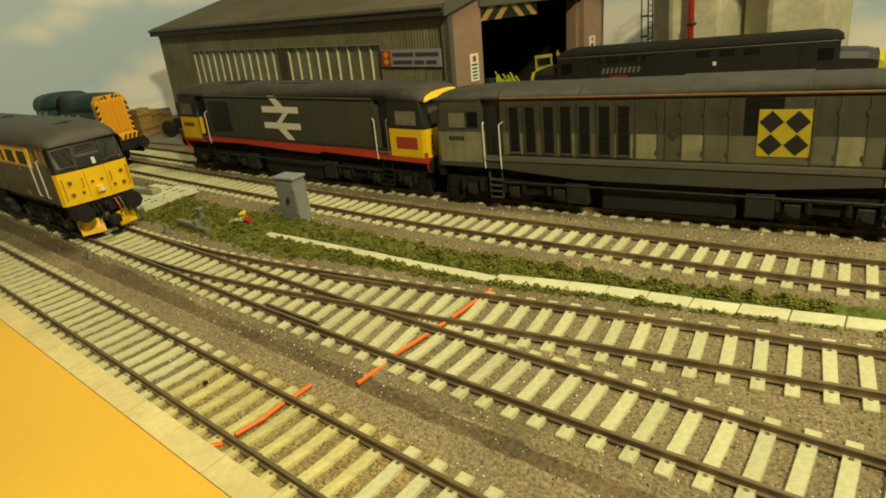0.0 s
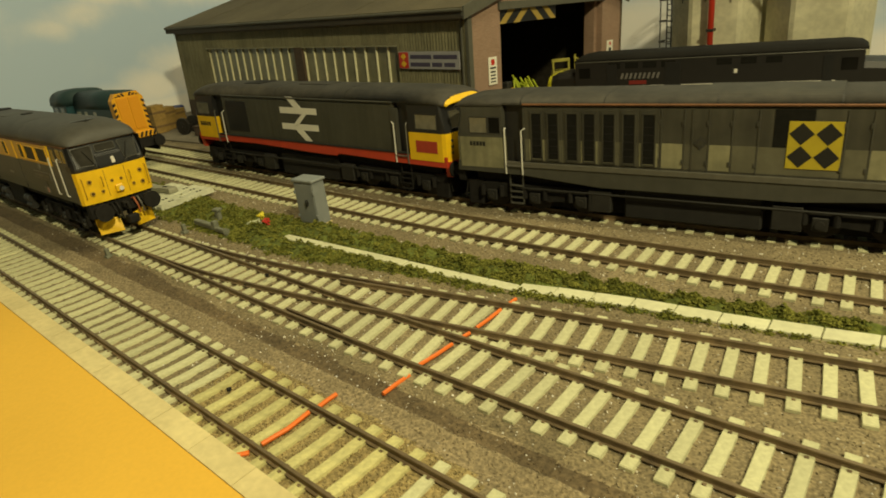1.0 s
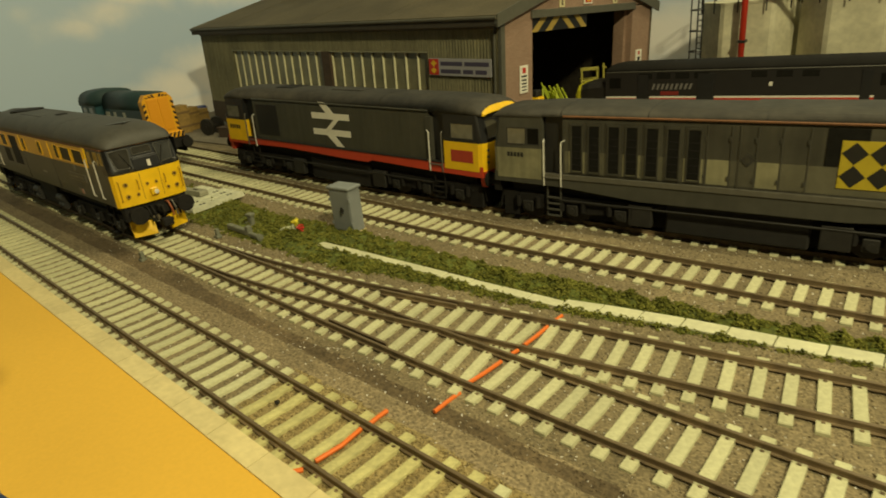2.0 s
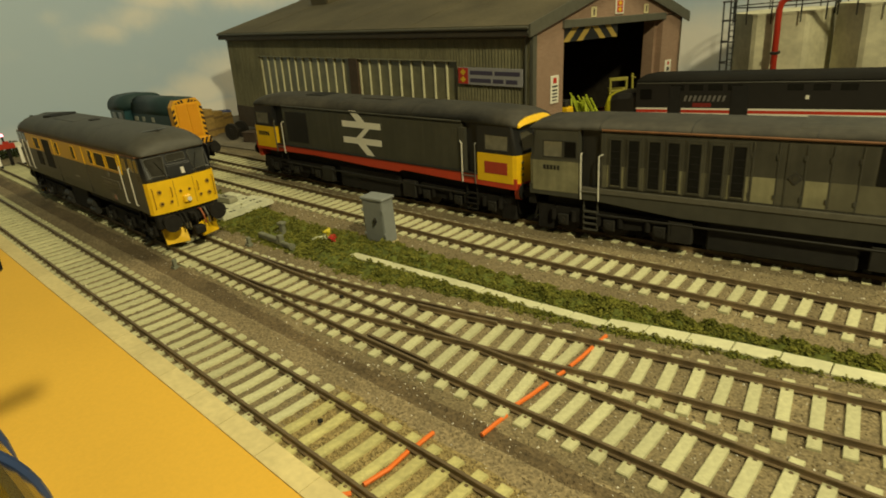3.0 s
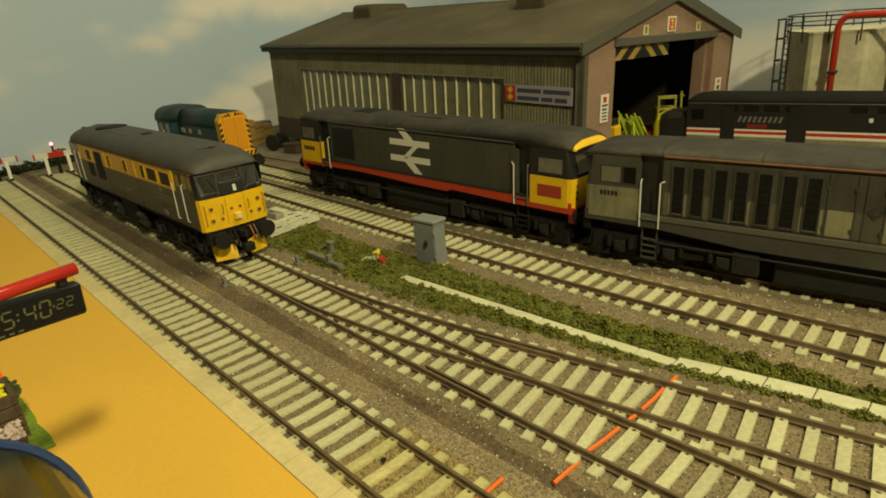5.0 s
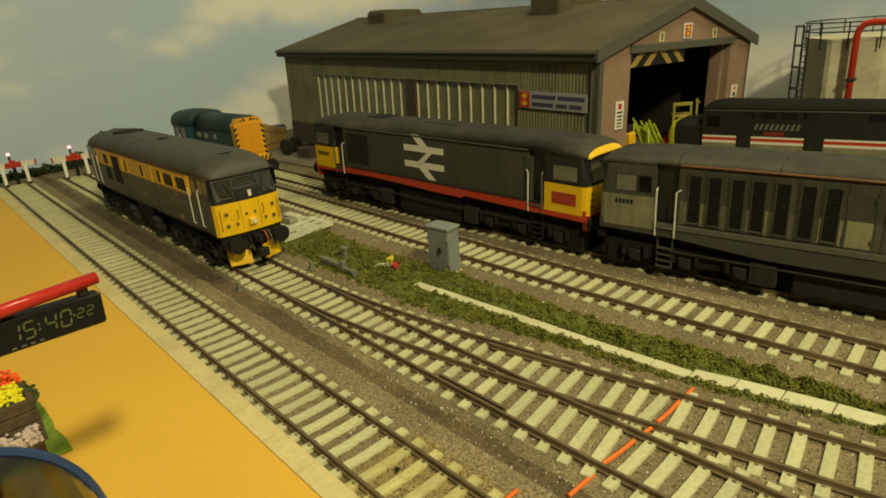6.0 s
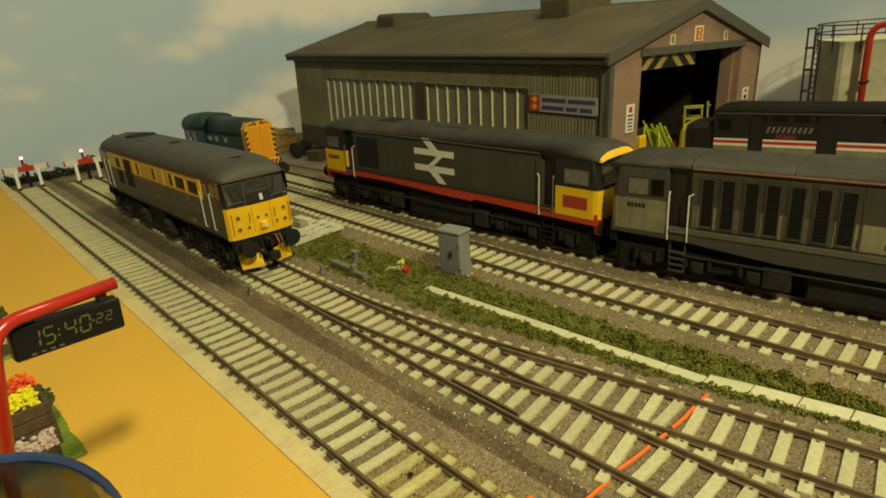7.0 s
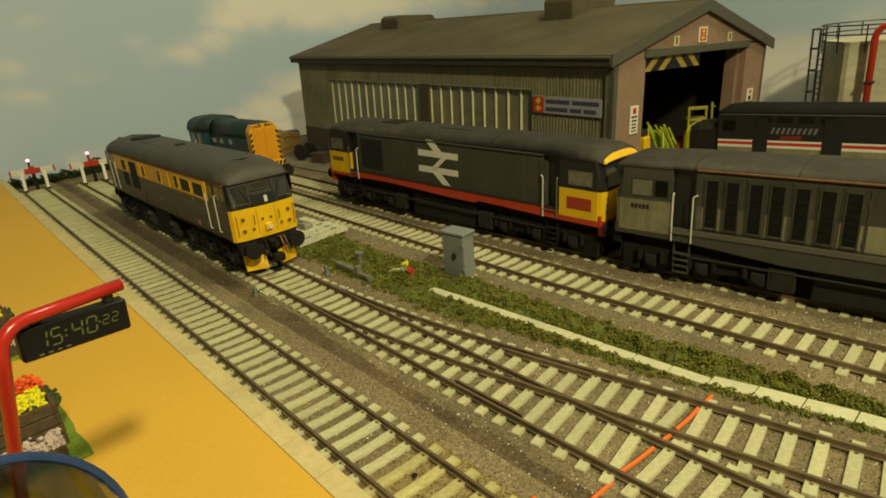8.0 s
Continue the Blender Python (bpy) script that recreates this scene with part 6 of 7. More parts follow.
def junk():
    m_j = mat("scrap_grey", (0.17, 0.175, 0.125), 0.8, grain=0.2, grain_size=0.002)
    t = thing("scrap_metal", at_mm(-325, 217.6, 1.2, -4), "grey scrap metal frame lying in the weeds", "scrap")
    part("bar", boxed(-15, 4, -1.6, 1.2, 0, 2.6, 0.4), m_j, t)
    part("bar", boxed(4, 15, -1.2, 1.0, -0.6, 1.6, 0.4), m_j, t)
    part("upright", boxed(3, 5.5, -1.4, 1.4, 0, 4.6, 0.3), m_j, t)
    bm = bmesh.new()
    drum(bm, (14, -0.1, 0.6), "x", 1.7, 1.4, 10)
    part("end_cap", bm, m_j, t)
    t = thing("scrap_post", at_mm(-331, 226, 1.6, 10), "short grey scrap post lying by the frame", "scrap")
    part("post", boxed(-1.3, 1.3, -1.3, 1.3, 0, 5, 0.4), m_j, t)
    part("cap", boxed(-1.9, 1.9, -1.7, 1.7, 5, 6.4, 0.3), m_j, t)
    part("foot", boxed(-5, 1, -1.5, 1.5, -0.4, 1.2, 0.3), m_j, t)
    t = thing("lineside_stub", at_mm(-336.5, 209.5, 0.4, 0), "tiny grey stub post beside the rail", "post")
    part("post", boxed(-0.9, 0.9, -0.9, 0.9, 0, 4.2, 0.2), m_j, t)
    part("foot", boxed(-2.0, 1.4, -1.4, 1.4, -0.6, 0.8, 0.2), m_j, t)
    t = thing("lineside_stub", at_mm(-346, 175.6, -0.6, 0), "tiny grey stub post beside the rail", "post")
    part("post", boxed(-0.9, 0.9, -0.9, 0.9, 0, 4.2, 0.2), m_j, t)
    part("foot", boxed(-2.0, 1.4, -1.4, 1.4, -0.6, 0.8, 0.2), m_j, t)
    t = thing("flower_bunch", at_mm(-302, 230.5, 2.0), "small bunch of yellow, pale and red flowers in the weeds", "flowers")
    rng = random.Random(2)
    for nm, col, cx, cy, cz, count, r in (("yellow_bloom", (0.78, 0.66, 0.04), 0.4, 0.6, 4.2, 20, 0.75), ("pale_stem", (0.60, 0.62, 0.40), -1.0, 0, 1.8, 34, 0.6), ("red_bloom", (0.6, 0.03, 0.02), 4.6, 0.5, 1.9, 24, 0.6)):
        bm = bmesh.new()
        for _ in range(count):
            p = (cx + rng.gauss(0, 1.0), cy + rng.gauss(0, 0.9), cz + rng.gauss(0, 0.8))
            drum(bm, p, rng.choice("xyz"), r * rng.uniform(0.5, 1.1), r, 5, 0.2)
        if nm == "pale_stem":
            rod(bm, [(-6.5, -3.5, 0.2), (-4.5, -2.6, 1.4), (-2, -0.4, 1.6), (0.2, 0.4, 4.2)], 0.5, 5)
            rod(bm, [(-0.5, 0.2, 3.0), (1.4, 1.0, 5.4)], 0.4, 5)
            rod(bm, [(-3.0, -1.8, 0.0), (-1, -0.4, 1.4)], 0.3, 5)
        part(nm, bm, mat(nm, col, 0.7), t)
    t = thing("litter", at_mm(-606, 240, 3.2), "scrap of pale blue and yellow litter on the grass", "litter")
    for nm, col, dx in (("scrap_white", (0.6, 0.62, 0.5), -6), ("scrap_blue", (0.1, 0.35, 0.5), 2), ("scrap_yellow", (0.6, 0.6, 0.15), -1)):
        bm = bmesh.new()
        for _ in range(14):
            drum(bm, (dx + rng.gauss(0, 2.6), rng.gauss(0, 1.4), 0.6 + abs(rng.gauss(0, 0.9))), rng.choice("xyz"), 0.9, 0.8, 5, 0.3)
        part(nm, bm, mat(nm, col, 0.7), t)


junk()


def strings():
    """Orange thread laid over the sleepers to mark a board joint."""
    t = thing("orange_marker_string", Matrix(), "bright orange thread lying across the tracks over a board joint", "string")
    def pair(a, b, z0=0.95, bend=0.0):
        mid = ((a[0] + b[0]) / 2 + bend, (a[1] + b[1]) / 2, z0 + 0.1)
        part("thread", rodded([(a[0], a[1], z0), mid, (b[0], b[1], z0)], 0.62, 7), m_string, t)
    pair((-156.9, 161.5), (-156.2, 171.4), -0.2)
    pair((-155.9, 174.4), (-154.0, 188.2), 0.9, 0.3)
    pair((-153.6, 191.6), (-153.0, 195.6), 0.9)
    pair((-152.9, 198.8), (-152.4, 211.6), 0.9, 0.3)
    pair((-152.4, 214.6), (-152.2, 220.4), 0.5)
    pair((-167.2, 154.6), (-167.3, 148.2), 0.5)
    pair((-167.4, 145.4), (-168.2, 131.4), 0.9, 0.9)
    pair((-169.2, 128.4), (-174.0, 122.5), 0.2)


strings()


def speck(name, x, y, z, r, m, label):
    bm = bmesh.new()
    bmesh.ops.create_icosphere(bm, subdivisions=1, radius=r)
    for v in bm.verts:
        v.co *= 1 + 0.3 * noise.noise(v.co * 2)
    tagged(finish(name, bm, m), label, "stone").matrix_world = at_mm(x, y, z)


for x, y, z, r in ((-195.3, 140.6, 1.0, 0.8), (-245.8, 191.8, 2.9, 0.9), (-250.5, 185.2, 0.9, 0.8)):
    speck("dark_pebble", x, y, z, r, m_under, "dark pebble lying on a sleeper" if z < 2 else "dark pebble lying on a rail")


# ---- buffer stops at the end of the board ----
def buffer_stop(key, x):
    t = thing("buffer_stop", at_mm(x, line_y(key, x) + 3.5, 0, line_turn(key, x) - 12), "white and red buffer stop with a lit red lamp", "buffer stop", "buffer stops")
    for y in (-9, 9):
        bm = bmesh.new()
        prism(bm, [(6.5, 2.6), (9.5, 2.6), (-0.5, 17.5), (-3, 17.5)], "y", y - 1.3, y + 1.3)
        part("strut", bm, m_white, t, "white sloping strut")
        bm = bmesh.new()
        prism(bm, [(-8, 2.6), (-5.5, 2.6), (-1.5, 15), (-3, 16)], "y", y - 1.1, y + 1.1)
        part("back_strut", bm, m_under, t)
        part("foot", boxed(4, 10, y - 1.7, y + 1.7, 0.8, 2.8, 0.2), m_under, t)
    for y0, y1, m in ((-17, -6.4, m_white), (-6.4, 6.4, m_red), (6.4, 17, m_white)):
        part("beam", boxed(-3.2, -0.4, y0, y1, 15.8, 20.6, 0.2), m, t)
    for y in (-17.6, 17.6):
        part("beam_end", boxed(-3.4, -0.2, y - 0.7, y + 0.7, 15.6, 20.8, 0.1), m_red, t)
    part("upright", boxed(-3.4, -1.4, -1.4, 1.4, 0.5, 16, 0.2), m_under, t)
    part("lamp_bracket", boxed(-3.0, -0.8, -2.4, 2.4, 20.6, 22.6, 0.2), m_red, t)
    bm = bmesh.new()
    drum(bm, (-1.9, -1.2, 24.5), "z", 0.9, 5, 10)
    part("lamp_post", bm, m_under, t)
    bm = bmesh.new()
    bmesh.ops.create_uvsphere(bm, u_segments=14, v_segments=8, radius=1.5)
    bmesh.ops.translate(bm, verts=bm.verts, vec=(-1.9, -1.2, 28.2))
    part("lamp", bm, mat("red_lamp", (1.0, 0.2, 0.25), 0.4, emit=3.6, emit_colour=(1.0, 0.30, 0.36)), t, "glowing red lamp")


buffer_stop("a", -763)
buffer_stop("b", -739)


def hedge():
    m_h = mat("hedge_green", (0.030, 0.042, 0.010), 0.95, grain=0.4, grain_size=0.002)
    verts, faces = [], []
    rng = random.Random(9)
    for _ in range(2600):
        y = rng.uniform(96, 330)
        hump = 6.5 + 4.0 * noise.noise((y * 0.09, 0, 4)) + (5 if y > 222 else 0)
        x = -800 + rng.gauss(0, 4.5)
        z = rng.uniform(-1, max(1.5, hump))
        r = rng.uniform(0.8, 1.9)
        base = len(verts)
        for d in ((1, 0, 0), (0, 1, 0), (-1, 0, 0), (0, -1, 0), (0, 0, 1), (0, 0, -1)):
            k = r * rng.uniform(0.6, 1.3)
            verts.append(((x + d[0] * k) * MM, (y + d[1] * k) * MM, (z + d[2] * k) * MM))
        for q in ((0, 1, 4), (1, 2, 4), (2, 3, 4), (3, 0, 4), (1, 0, 5), (2, 1, 5), (3, 2, 5), (0, 3, 5)):
            faces.append([base + i for i in q])
    me = bpy.data.meshes.new("hedge")
    me.from_pydata(verts, [], faces)
    me.materials.append(m_h)
    tagged(new("hedge", me), "low dark green hedge along the foot of the backdrop", "hedge", kind="stuff")


hedge()


# ---- on the platform ----
def clock():
    t = thing("platform_clock", at_mm(-199, 69.8, 11.6), "red tubular post holding a black digital clock", "clock")
    red = mat("gloss_red", (0.42, 0.022, 0.012), 0.25, grain=0.03, grain_size=0.003)
    ztop = 61.4
    pts = [(-15.2, -8.6, 0), (0.6, -0.6, ztop - 5)]
    for i in range(1, 7):
        a = math.pi / 2 * i / 6
        pts.append((0.6 - 1.3 * (1 - math.cos(a)), -0.6 + 4.5 * (1 - math.cos(a)), ztop - 5 + 5 * math.sin(a)))
    pts.append((-2.7, 18.6, ztop))
    part("post", rodded(pts, 1.08, 14), red, t, "bent glossy red tube", smooth=True)
    part("base", boxed(-18.2, -12.2, -11.6, -5.6, 0, 1.0, 0.3), red, t)
    bm = bmesh.new()
    box(bm, -1.3, 1.3, -0.6, 15.8, -2.8, 2.8, 0.35)
    panel = part("panel", bm, mat("clock_black", (0.009, 0.009, 0.010), 0.45, grain=0.05, grain_size=0.002, spec=0.2), t, "black clock case")
    panel.matrix_local = at_mm(-2.3, 2.6, 57.0, 4.5, -3.2, 0.0)
    for y in (2.4, 13.4):
        bm = bmesh.new()
        box(bm, -0.8, 0.8, y - 0.8, y + 0.8, 2.6, 4.6, 0.3)
        part("hanger", bm, m_black, panel)
    digits = mat("led_green", (0.10, 0.11, 0.035), 0.5, emit=0.012, emit_colour=(0.55, 0.62, 0.22))

    SEG = {"1": "bc", "5": "afgcd", "4": "fgbc", "0": "abcdef", "2": "abged"}

    def figure(ch, y, z, w, h):
        """One slanted seven-segment figure of thin raised bars."""
        bm = bmesh.new()
        b, lean = h * 0.09, 0.12

        def bar(y0, y1, z0, z1):
            prism(bm, [(y0 + lean * z0, z0), (y1 + lean * z0, z0), (y1 + lean * z1, z1), (y0 + lean * z1, z1)], "x", 1.25, 1.37)
        where = {"a": (b, w - b, h - b, h), "g": (b, w - b, h / 2 - b / 2, h / 2 + b / 2), "d": (b, w - b, 0, b), "f": (0, b, h / 2 + b, h - b), "e": (0, b, b, h / 2 - b), "b": (w - b, w, h / 2 + b, h - b), "c": (w - b, w, b, h / 2 - b)}
        for seg in SEG[ch]:
            bar(*where[seg])
        for v in bm.verts:
            v.co.y += y
            v.co.z += z
        part("figure", bm, digits, panel, "dim yellow-green figure")
    for ch, y in (("1", 1.4), ("5", 3.5), ("4", 6.6), ("0", 8.8)):
        figure(ch, y, -1.3, 1.7, 2.9)
    for ch, y in (("2", 11.4), ("2", 12.9)):
        figure(ch, y, -0.6, 1.1, 1.7)
    for y, z in ((5.7, -0.3), (5.8, 0.6), (10.9, 0.2)):
        part("colon_dot", boxed(1.25, 1.37, y, y + 0.3, z - 0.15, z + 0.15), digits, panel)
    for i in range(4):
        part("marking", boxed(1.25, 1.36, 1.6 + i * 1.3, 2.3 + i * 1.3, -2.25, -2.0), m_plate, panel)
    return t


clock()


def flower_mass(parent, name, colour, cx, cy, cz, sx, sy, sz, count, r, seed):
    rng = random.Random(seed)
    bm = bmesh.new()
    for _ in range(count):
        p = (cx + rng.uniform(-sx, sx), cy + rng.uniform(-sy, sy), cz + rng.uniform(0, sz) * rng.random())
        drum(bm, p, rng.choice("xyz"), r * rng.uniform(0.5, 1.1), r * rng.uniform(0.7, 1.4), 5, r * 0.25)
    return part(name, bm, mat("planter_" + name, colour, 0.8, grain=0.2, grain_size=0.001), parent)


def planter(x, y, seed):
    t = thing("flower_planter", at_mm(x, y, 11.6), "dark timber planter with yellow and orange flowers on green matting", "planter", "planters")
    wood = mat("planter_wood", (0.075, 0.050, 0.026), 0.85, grain=0.3, grain_size=0.002)
    mat_g = mat("green_matting", (0.16, 0.24, 0.02), 0.95, grain=0.3, grain_size=0.001)
    flat = boxed(-19, 17, -24, 3.4, -0.2, 0.7, 0.3)
    bmesh.ops.subdivide_edges(flat, edges=flat.edges, cuts=6, use_grid_fill=True)
    for v in flat.verts:
        v.co += Vector((noise.noise(v.co * 0.3), noise.noise(v.co * 0.3 + Vector((9, 0, 0))), 0.5 * noise.noise(v.co * 0.6))) * 1.2
    part("matting", flat, mat_g, t)
    for i in range(4):
        z0 = 0.5 + i * 3.4
        part("board", boxed(-12.5, 7, -0.9, 0.3, z0, z0 + 3.1, 0.15), wood, t)
        part("board", boxed(6, 7.2, -21, -0.9, z0, z0 + 3.1, 0.15), wood, t)
        part("board", boxed(-12.7, -11.5, -21, -0.9, z0, z0 + 3.1, 0.15), wood, t)
        part("board", boxed(-12.5, 7, -22, -20.9, z0, z0 + 3.1, 0.15), wood, t)
    part("soil", boxed(-11.5, 6, -20.9, -0.9, 1, 12.4), mat("soil", (0.05, 0.04, 0.02), 0.95, grain=0.4, grain_size=0.001), t)
    flower_mass(t, "foliage", (0.035, 0.055, 0.012), 0.5, -8, 12.2, 5.5, 10, 2.2, 260, 0.8, seed)
    flower_mass(t, "yellow_bloom", (0.75, 0.68, 0.01), 1.0, -5.5, 13.4, 4.0, 4.0, 3.0, 420, 0.7, seed + 1)
    flower_mass(t, "orange_bloom", (0.80, 0.10, 0.012), -8.5, -4.5, 13.4, 2.4, 4.6, 4.0, 260, 0.7, seed + 2)
    part("low_trough", boxed(8.2, 15, -20, -1.5, 0.5, 5.2, 0.4), wood, t)
    flower_mass(t, "lilac_bloom", (0.50, 0.40, 0.36), 11.5, -8, 5.0, 3.0, 6.5, 2.8, 340, 0.8, seed + 3)
    return t


planter(-275, 80.3, 20)
planter(-358, 84.0, 40)


def shelter():
    """Barrel roofed waiting shelter: blue ribs, clear bent glazing."""
    t = thing("platform_shelter", at_mm(0, 0, 11.6), "clear barrel-roofed platform shelter with dark blue ribs", "shelter")
    half = [(77.2, 0)] + [(61 + 16.2 * math.cos(a), 26 + 20.2 * math.sin(a)) for a in np.linspace(0, math.pi / 2, 13)]
    prof = half + [(122 - y, z) for y, z in reversed(half[:-1])]
    blue = mat("rib_blue", (0.026, 0.050, 0.135), 0.3, grain=0.05, grain_size=0.002)
    for x in (-190, -170, -150):
        part("rib", rodded([(x, y, z) for y, z in prof], 0.9, 8), blue, t, "dark blue curved rib")
    g = bpy.data.materials.new("clear_plastic")
    g.use_nodes = True
    b = g.node_tree.nodes["Principled BSDF"]
    b.inputs["Base Color"].default_value = (0.15, 0.17, 0.185, 1)
    b.inputs["Transmission Weight"].default_value = 1.0
    b.inputs["Roughness"].default_value = 0.12
    b.inputs["IOR"].default_value = 1.15
    for x0, x1 in ((-189.4, -170.6), (-169.4, -150.6)):
        bm = bmesh.new()
        inner = [(61 + (y - 61) * 0.985, z * 0.985) for y, z in prof]
        rings = [[(x, y, z) for y, z in prof] + [(x, y, z) for y, z in reversed(inner)] for x in (x0, x1)]
        loft(bm, rings)
        ob = part("glazing", bm, g, t, "clear bent plastic sheet", smooth=False)
        ob.visible_shadow = False
    part("floor_slab", boxed(-189, -151, 45.5, 76.5, 0, 0.6), mat("slab_dark", (0.075, 0.070, 0.055), 0.9, grain=0.2, grain_size=0.003, stain=0.2, stain_size=0.01), t)
    bench = part("bench", boxed(-186, -154, 48, 56, 6, 7.2, 0.3), mat("bench_dark", (0.05, 0.045, 0.04), 0.6), t)
    for x in (-184, -170, -156):
        part("bench_leg", boxed(x - 0.8, x + 0.8, 49, 55, 0, 6), mat("bench_dark", (0.05, 0.045, 0.04), 0.6), bench)
    part("back_panel", boxed(-189, -151, 45.6, 46.4, 2, 26), mat("panel_green", (0.10, 0.12, 0.08), 0.5), t)


shelter()


# ---- storage tanks and yard, beyond the locomotives ----
def tank(x, y, r, h, rail):
    t = thing("storage_tank", at_mm(x, y, -8.2), "tall pale six-sided storage tank with black guard rail", "tank", "tanks")
    conc = mat("tank_concrete", (0.56, 0.53, 0.37), 0.85, grain=0.1, grain_size=0.004, stain=0.2, stain_size=0.03)
    bm = bmesh.new()
    ring = []
    for k in range(6):
        for d in (-3, 3):
            a = radians(10 + 60 * k + d)
            ring.append((r * math.cos(a), r * math.sin(a)))
    loft(bm, [[(px_, py_, z) for px_, py_ in ring] for z in (0, h)])
    part("shell", bm, conc, t)
    bm = bmesh.new()
    loft(bm, [[(px_ * 1.02, py_ * 1.02, z) for px_, py_ in ring] for z in (h, h + 1.6)])
    part("rim", bm, conc, t)
    if rail:
        for z in (6.5, 13):
            pts = [((r + 2) * math.cos(a), (r + 2) * math.sin(a), h + z) for a in np.linspace(0, 2 * math.pi, 33)]
            part("guard_rail", rodded(pts, 0.55, 6), m_black, t)
        for k in range(12):
            a = 2 * math.pi * k / 12
            part("stanchion", rodded([((r + 2) * math.cos(a), (r + 2) * math.sin(a), h - 6), ((r + 2) * math.cos(a), (r + 2) * math.sin(a), h + 13)], 0.55, 6), m_black, t)
    return t


tank(-207, 640, 36, 80, True)
tank(-134, 640, 36, 83, True)


def ladder(x, y):
    t = thing("caged_ladder", at_mm(x, y, -8.2, -35), "black caged ladder up the side of the tank", "ladder")
    for dx in (-3, 3):
        part("rail", rodded([(dx, 0, 0), (dx, 0, 93)], 0.6, 6), m_black, t)
    for i in range(20):
        part("rung", rodded([(-3, 0, 4 + i * 4.4), (3, 0, 4 + i * 4.4)], 0.4, 5), m_black, t)
    for z in (30, 46, 62, 78, 92):
        pts = [(-3, 0, z)] + [(-5.5 * math.cos(a), -1 - 7.5 * math.sin(a), z) for a in np.linspace(0, math.pi, 9)] + [(3, 0, z)]
        part("hoop", rodded(pts, 0.55, 6), m_black, t)
    for k in (0.6, 1.57, 2.5):
        part("cage_bar", rodded([(-5.5 * math.cos(k), -1 - 7.5 * math.sin(k), 30), (-5.5 * math.cos(k), -1 - 7.5 * math.sin(k), 92)], 0.5, 6), m_black, t)


ladder(-236, 606)
pipe = thing("red_pipe", at_mm(-201, 598, -8.2), "thick red pipe rising up the tank and bending over it", "pipe")
part("riser", rodded([(0, 0, 0), (0, 0, 84), (1.2, 0, 88.5), (4, 0, 91.5), (8, 0, 92.5), (120, 4, 92.5)], 2.3, 12), m_red, pipe, smooth=True)
for z in (20, 52):
    part("clamp", boxed(-2.8, 2.8, -2.8, 5.0, z, z + 2.2, 0.3), m_undergrey, pipe)


def forklift():
    t = thing("forklift", at_mm(-297, 531, -8.2, -60), "yellow forklift truck parked in the shed doorway", "forklift")
    yl = mat("forklift_yellow", (0.36, 0.32, 0.05), 0.6, grain=0.15, grain_size=0.004)
    part("body", boxed(-12, 8, -7, 7, 3, 15, 1.0), yl, t)
    part("counterweight", boxed(-16, -12, -7, 7, 3, 13, 1.5), yl, t)
    for y in (-6, 6):
        part("mast", boxed(9.2, 10.8, y - 0.8, y + 0.8, 1, 45, 0.2), yl, t)
        part("fork", boxed(11, 24, y * 0.5 - 0.8, y * 0.5 + 0.8, 1.4, 2.4, 0.1), m_under, t)
        part("roof_post", rodded([(7, y, 14), (5, y, 34)], 0.7, 6), yl, t)
        part("roof_post", rodded([(-11, y, 13), (-9, y, 34)], 0.7, 6), yl, t)
    part("mast_head", boxed(8.9, 11.1, -7, 7, 43, 45.4, 0.2), yl, t)
    part("roof", boxed(-10, 6, -7, 7, 33.5, 35, 0.3), yl, t)
    for x in (-10, 5):
        for y in (-7, 7):
            bm = bmesh.new()
            drum(bm, (x, y, 3.4), "y", 3.4, 2.6, 14)
            part("wheel", bm, m_under, t)
    part("seat", boxed(-7, -1, -3, 3, 15, 20, 0.8), m_black, t)


forklift()
t = thing("yard_post", at_mm(-289, 541, -8.2), "thin yellow post with a short arm in the doorway", "post")
part("post", rodded([(0, 0, 0), (0, 0, 46)], 0.9, 8), mat("forklift_yellow", (0.36, 0.32, 0.05), 0.6), t)
part("arm", rodded([(0, -1.5, 44), (0, 5, 42)], 0.7, 8), mat("forklift_yellow", (0.36, 0.32, 0.05), 0.6), t)
part("foot", boxed(-2, 2, -2, 2, 0, 1, 0.3), m_under, t)


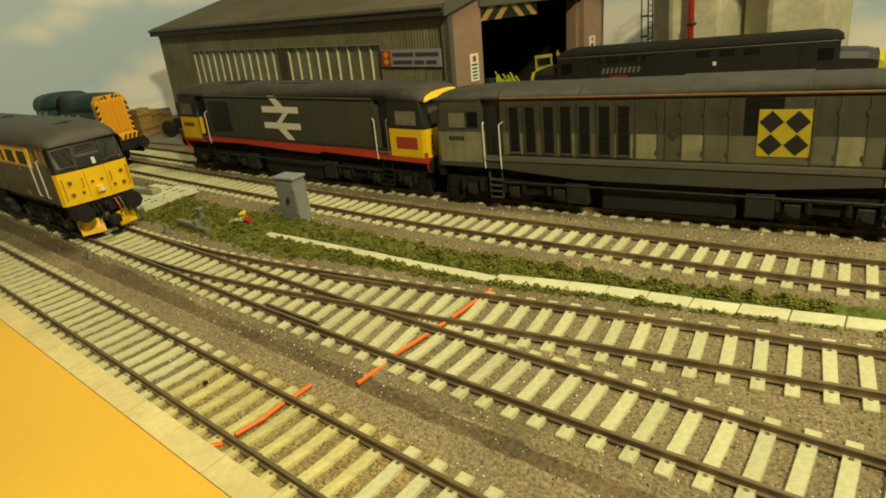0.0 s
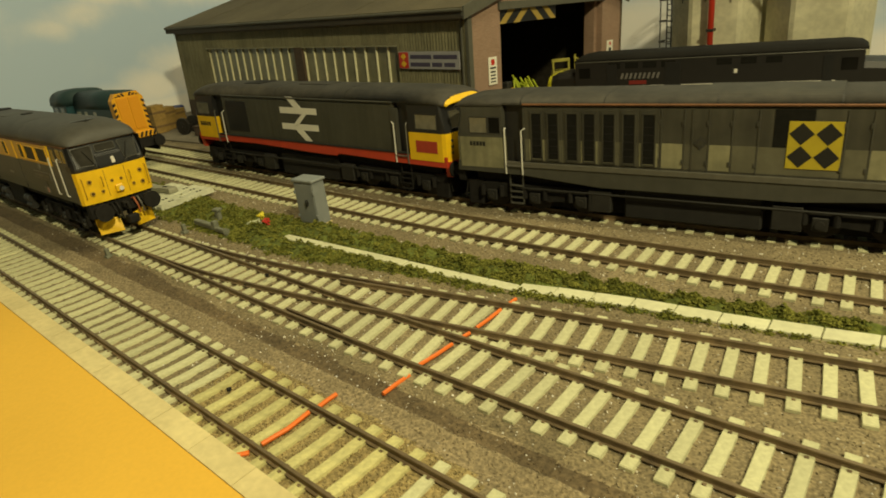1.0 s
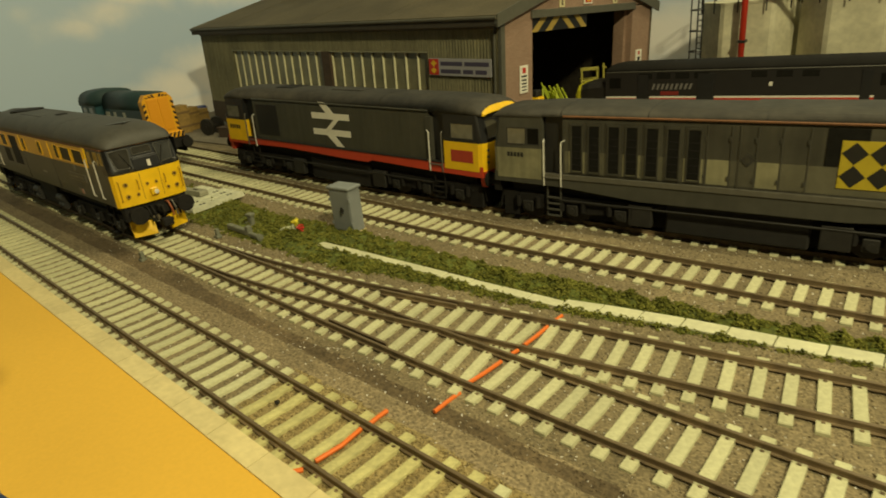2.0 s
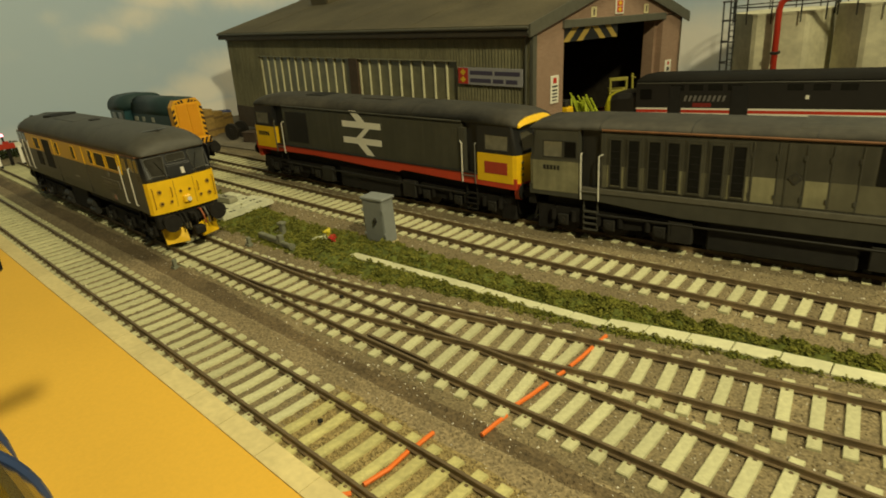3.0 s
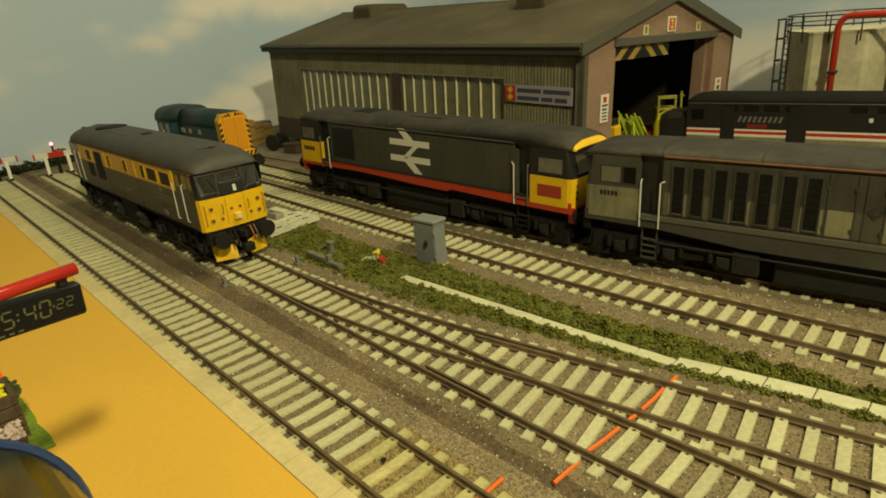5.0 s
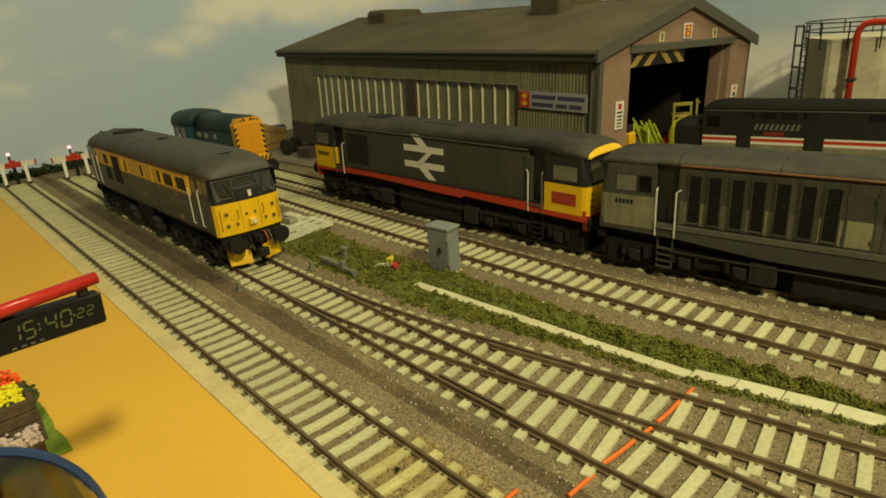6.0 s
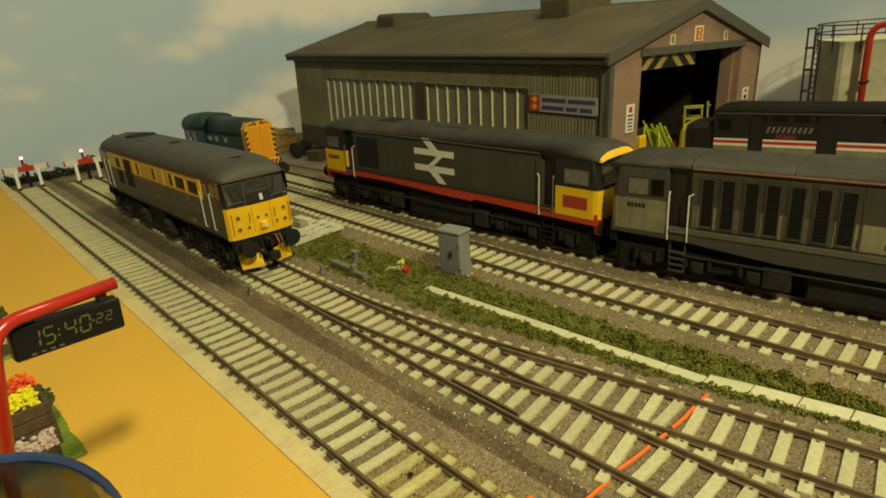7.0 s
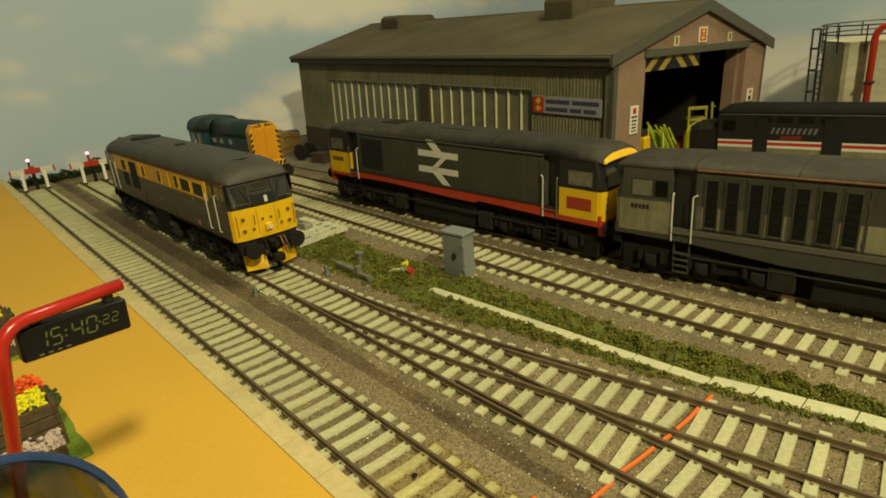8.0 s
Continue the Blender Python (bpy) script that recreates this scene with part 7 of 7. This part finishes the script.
def cable_heap():
    t = thing("hose_heap", at_mm(-302, 478, -8.2), "heap of lime green hoses inside the doorway", "hoses")
    lime = mat("lime_hose", (0.50, 0.58, 0.04), 0.6)
    rng = random.Random(4)
    for i in range(34):
        x, y = rng.uniform(-7, 7), -4 + i * 0.5 + rng.uniform(-1.5, 1.5)
        lean = rng.uniform(17, 27) if i % 6 else -5.0
        high = rng.uniform(34, 42) - i * 0.32
        part("hose", rodded([(x, y, high), (x + 2, y + lean * 0.45, high * 0.56), (x + 3, y + lean, 0.8)], 0.7, 6), lime, t)
    d = thing("red_drum", at_mm(-321, 556, -8.2), "red oil drum by the shed doorway", "drum", "drums")
    bm = bmesh.new()
    drum(bm, (0, 0, 7.2), "z", 6.5, 14.4, 20)
    for z in (4.8, 9.8):
        drum(bm, (0, 0, z), "z", 6.9, 0.8, 20)
    part("shell", bm, m_red, d)
    d = thing("orange_machine", at_mm(-305, 462, -8.2), "small orange-yellow machine inside the doorway", "machine")
    part("body", boxed(-5, 5, -4.2, 4.2, 0, 33, 1.0), m_yellow, d)
    part("engine", boxed(-3, 3, -3.4, 3.4, 33, 38, 0.8), m_undergrey, d)


cable_heap()


def yard_clutter():
    t = thing("wheelset", at_mm(-656, 400, -8.2, 15), "dark loose wheelset lying in the yard", "wheelset")
    for y in (-7, 7):
        bm = bmesh.new()
        drum(bm, (0, y, 8.5), "y", 8.5, 3, 22)
        drum(bm, (0, y * 1.15, 8.5), "y", 4.0, 2.4, 14)
        part("wheel", bm, m_wheel, t)
    part("axle", rodded([(0, -10, 8.5), (0, 10, 8.5)], 1.5, 10), m_wheel, t)
    t = thing("blue_drum", at_mm(-742, 436, -8.2), "blue plastic drum in the yard", "drum", "drums")
    bm = bmesh.new()
    drum(bm, (0, 0, 9), "z", 10, 18, 20)
    drum(bm, (0, 0, 18.5), "z", 9, 1.5, 20)
    part("shell", bm, mat("drum_blue", (0.02, 0.05, 0.22), 0.5), t)
    wood = mat("crate_wood", (0.30, 0.19, 0.05), 0.8, grain=0.2, grain_size=0.003)
    for i in range(3):
        t = thing("crate", at_mm(-707 - i * 9, 394 + i * 16, -8.2, 5 * i), "weathered yellow-brown wooden crate", "crate", "crates")
        h = 29 - 5 * i
        part("body", boxed(-8, 8, -7, 7, 0, h, 0.4), wood, t)
        for z in (h * 0.25, h * 0.75):
            part("slat", boxed(-8.4, 8.4, -7.4, 7.4, z - 1, z + 1), mat("crate_dark", (0.18, 0.11, 0.04), 0.8), t)
    t = thing("scrap_bin", at_mm(-622, 398, -8.2, 10), "dark open scrap bin in the yard", "bin")
    part("body", boxed(-10, 8, -6, 8, 0, 9, 0.5), m_brown, t)
    part("rim", boxed(-10.6, 8.6, -6.6, 8.6, 9, 10, 0.2), m_brown, t)


yard_clutter()
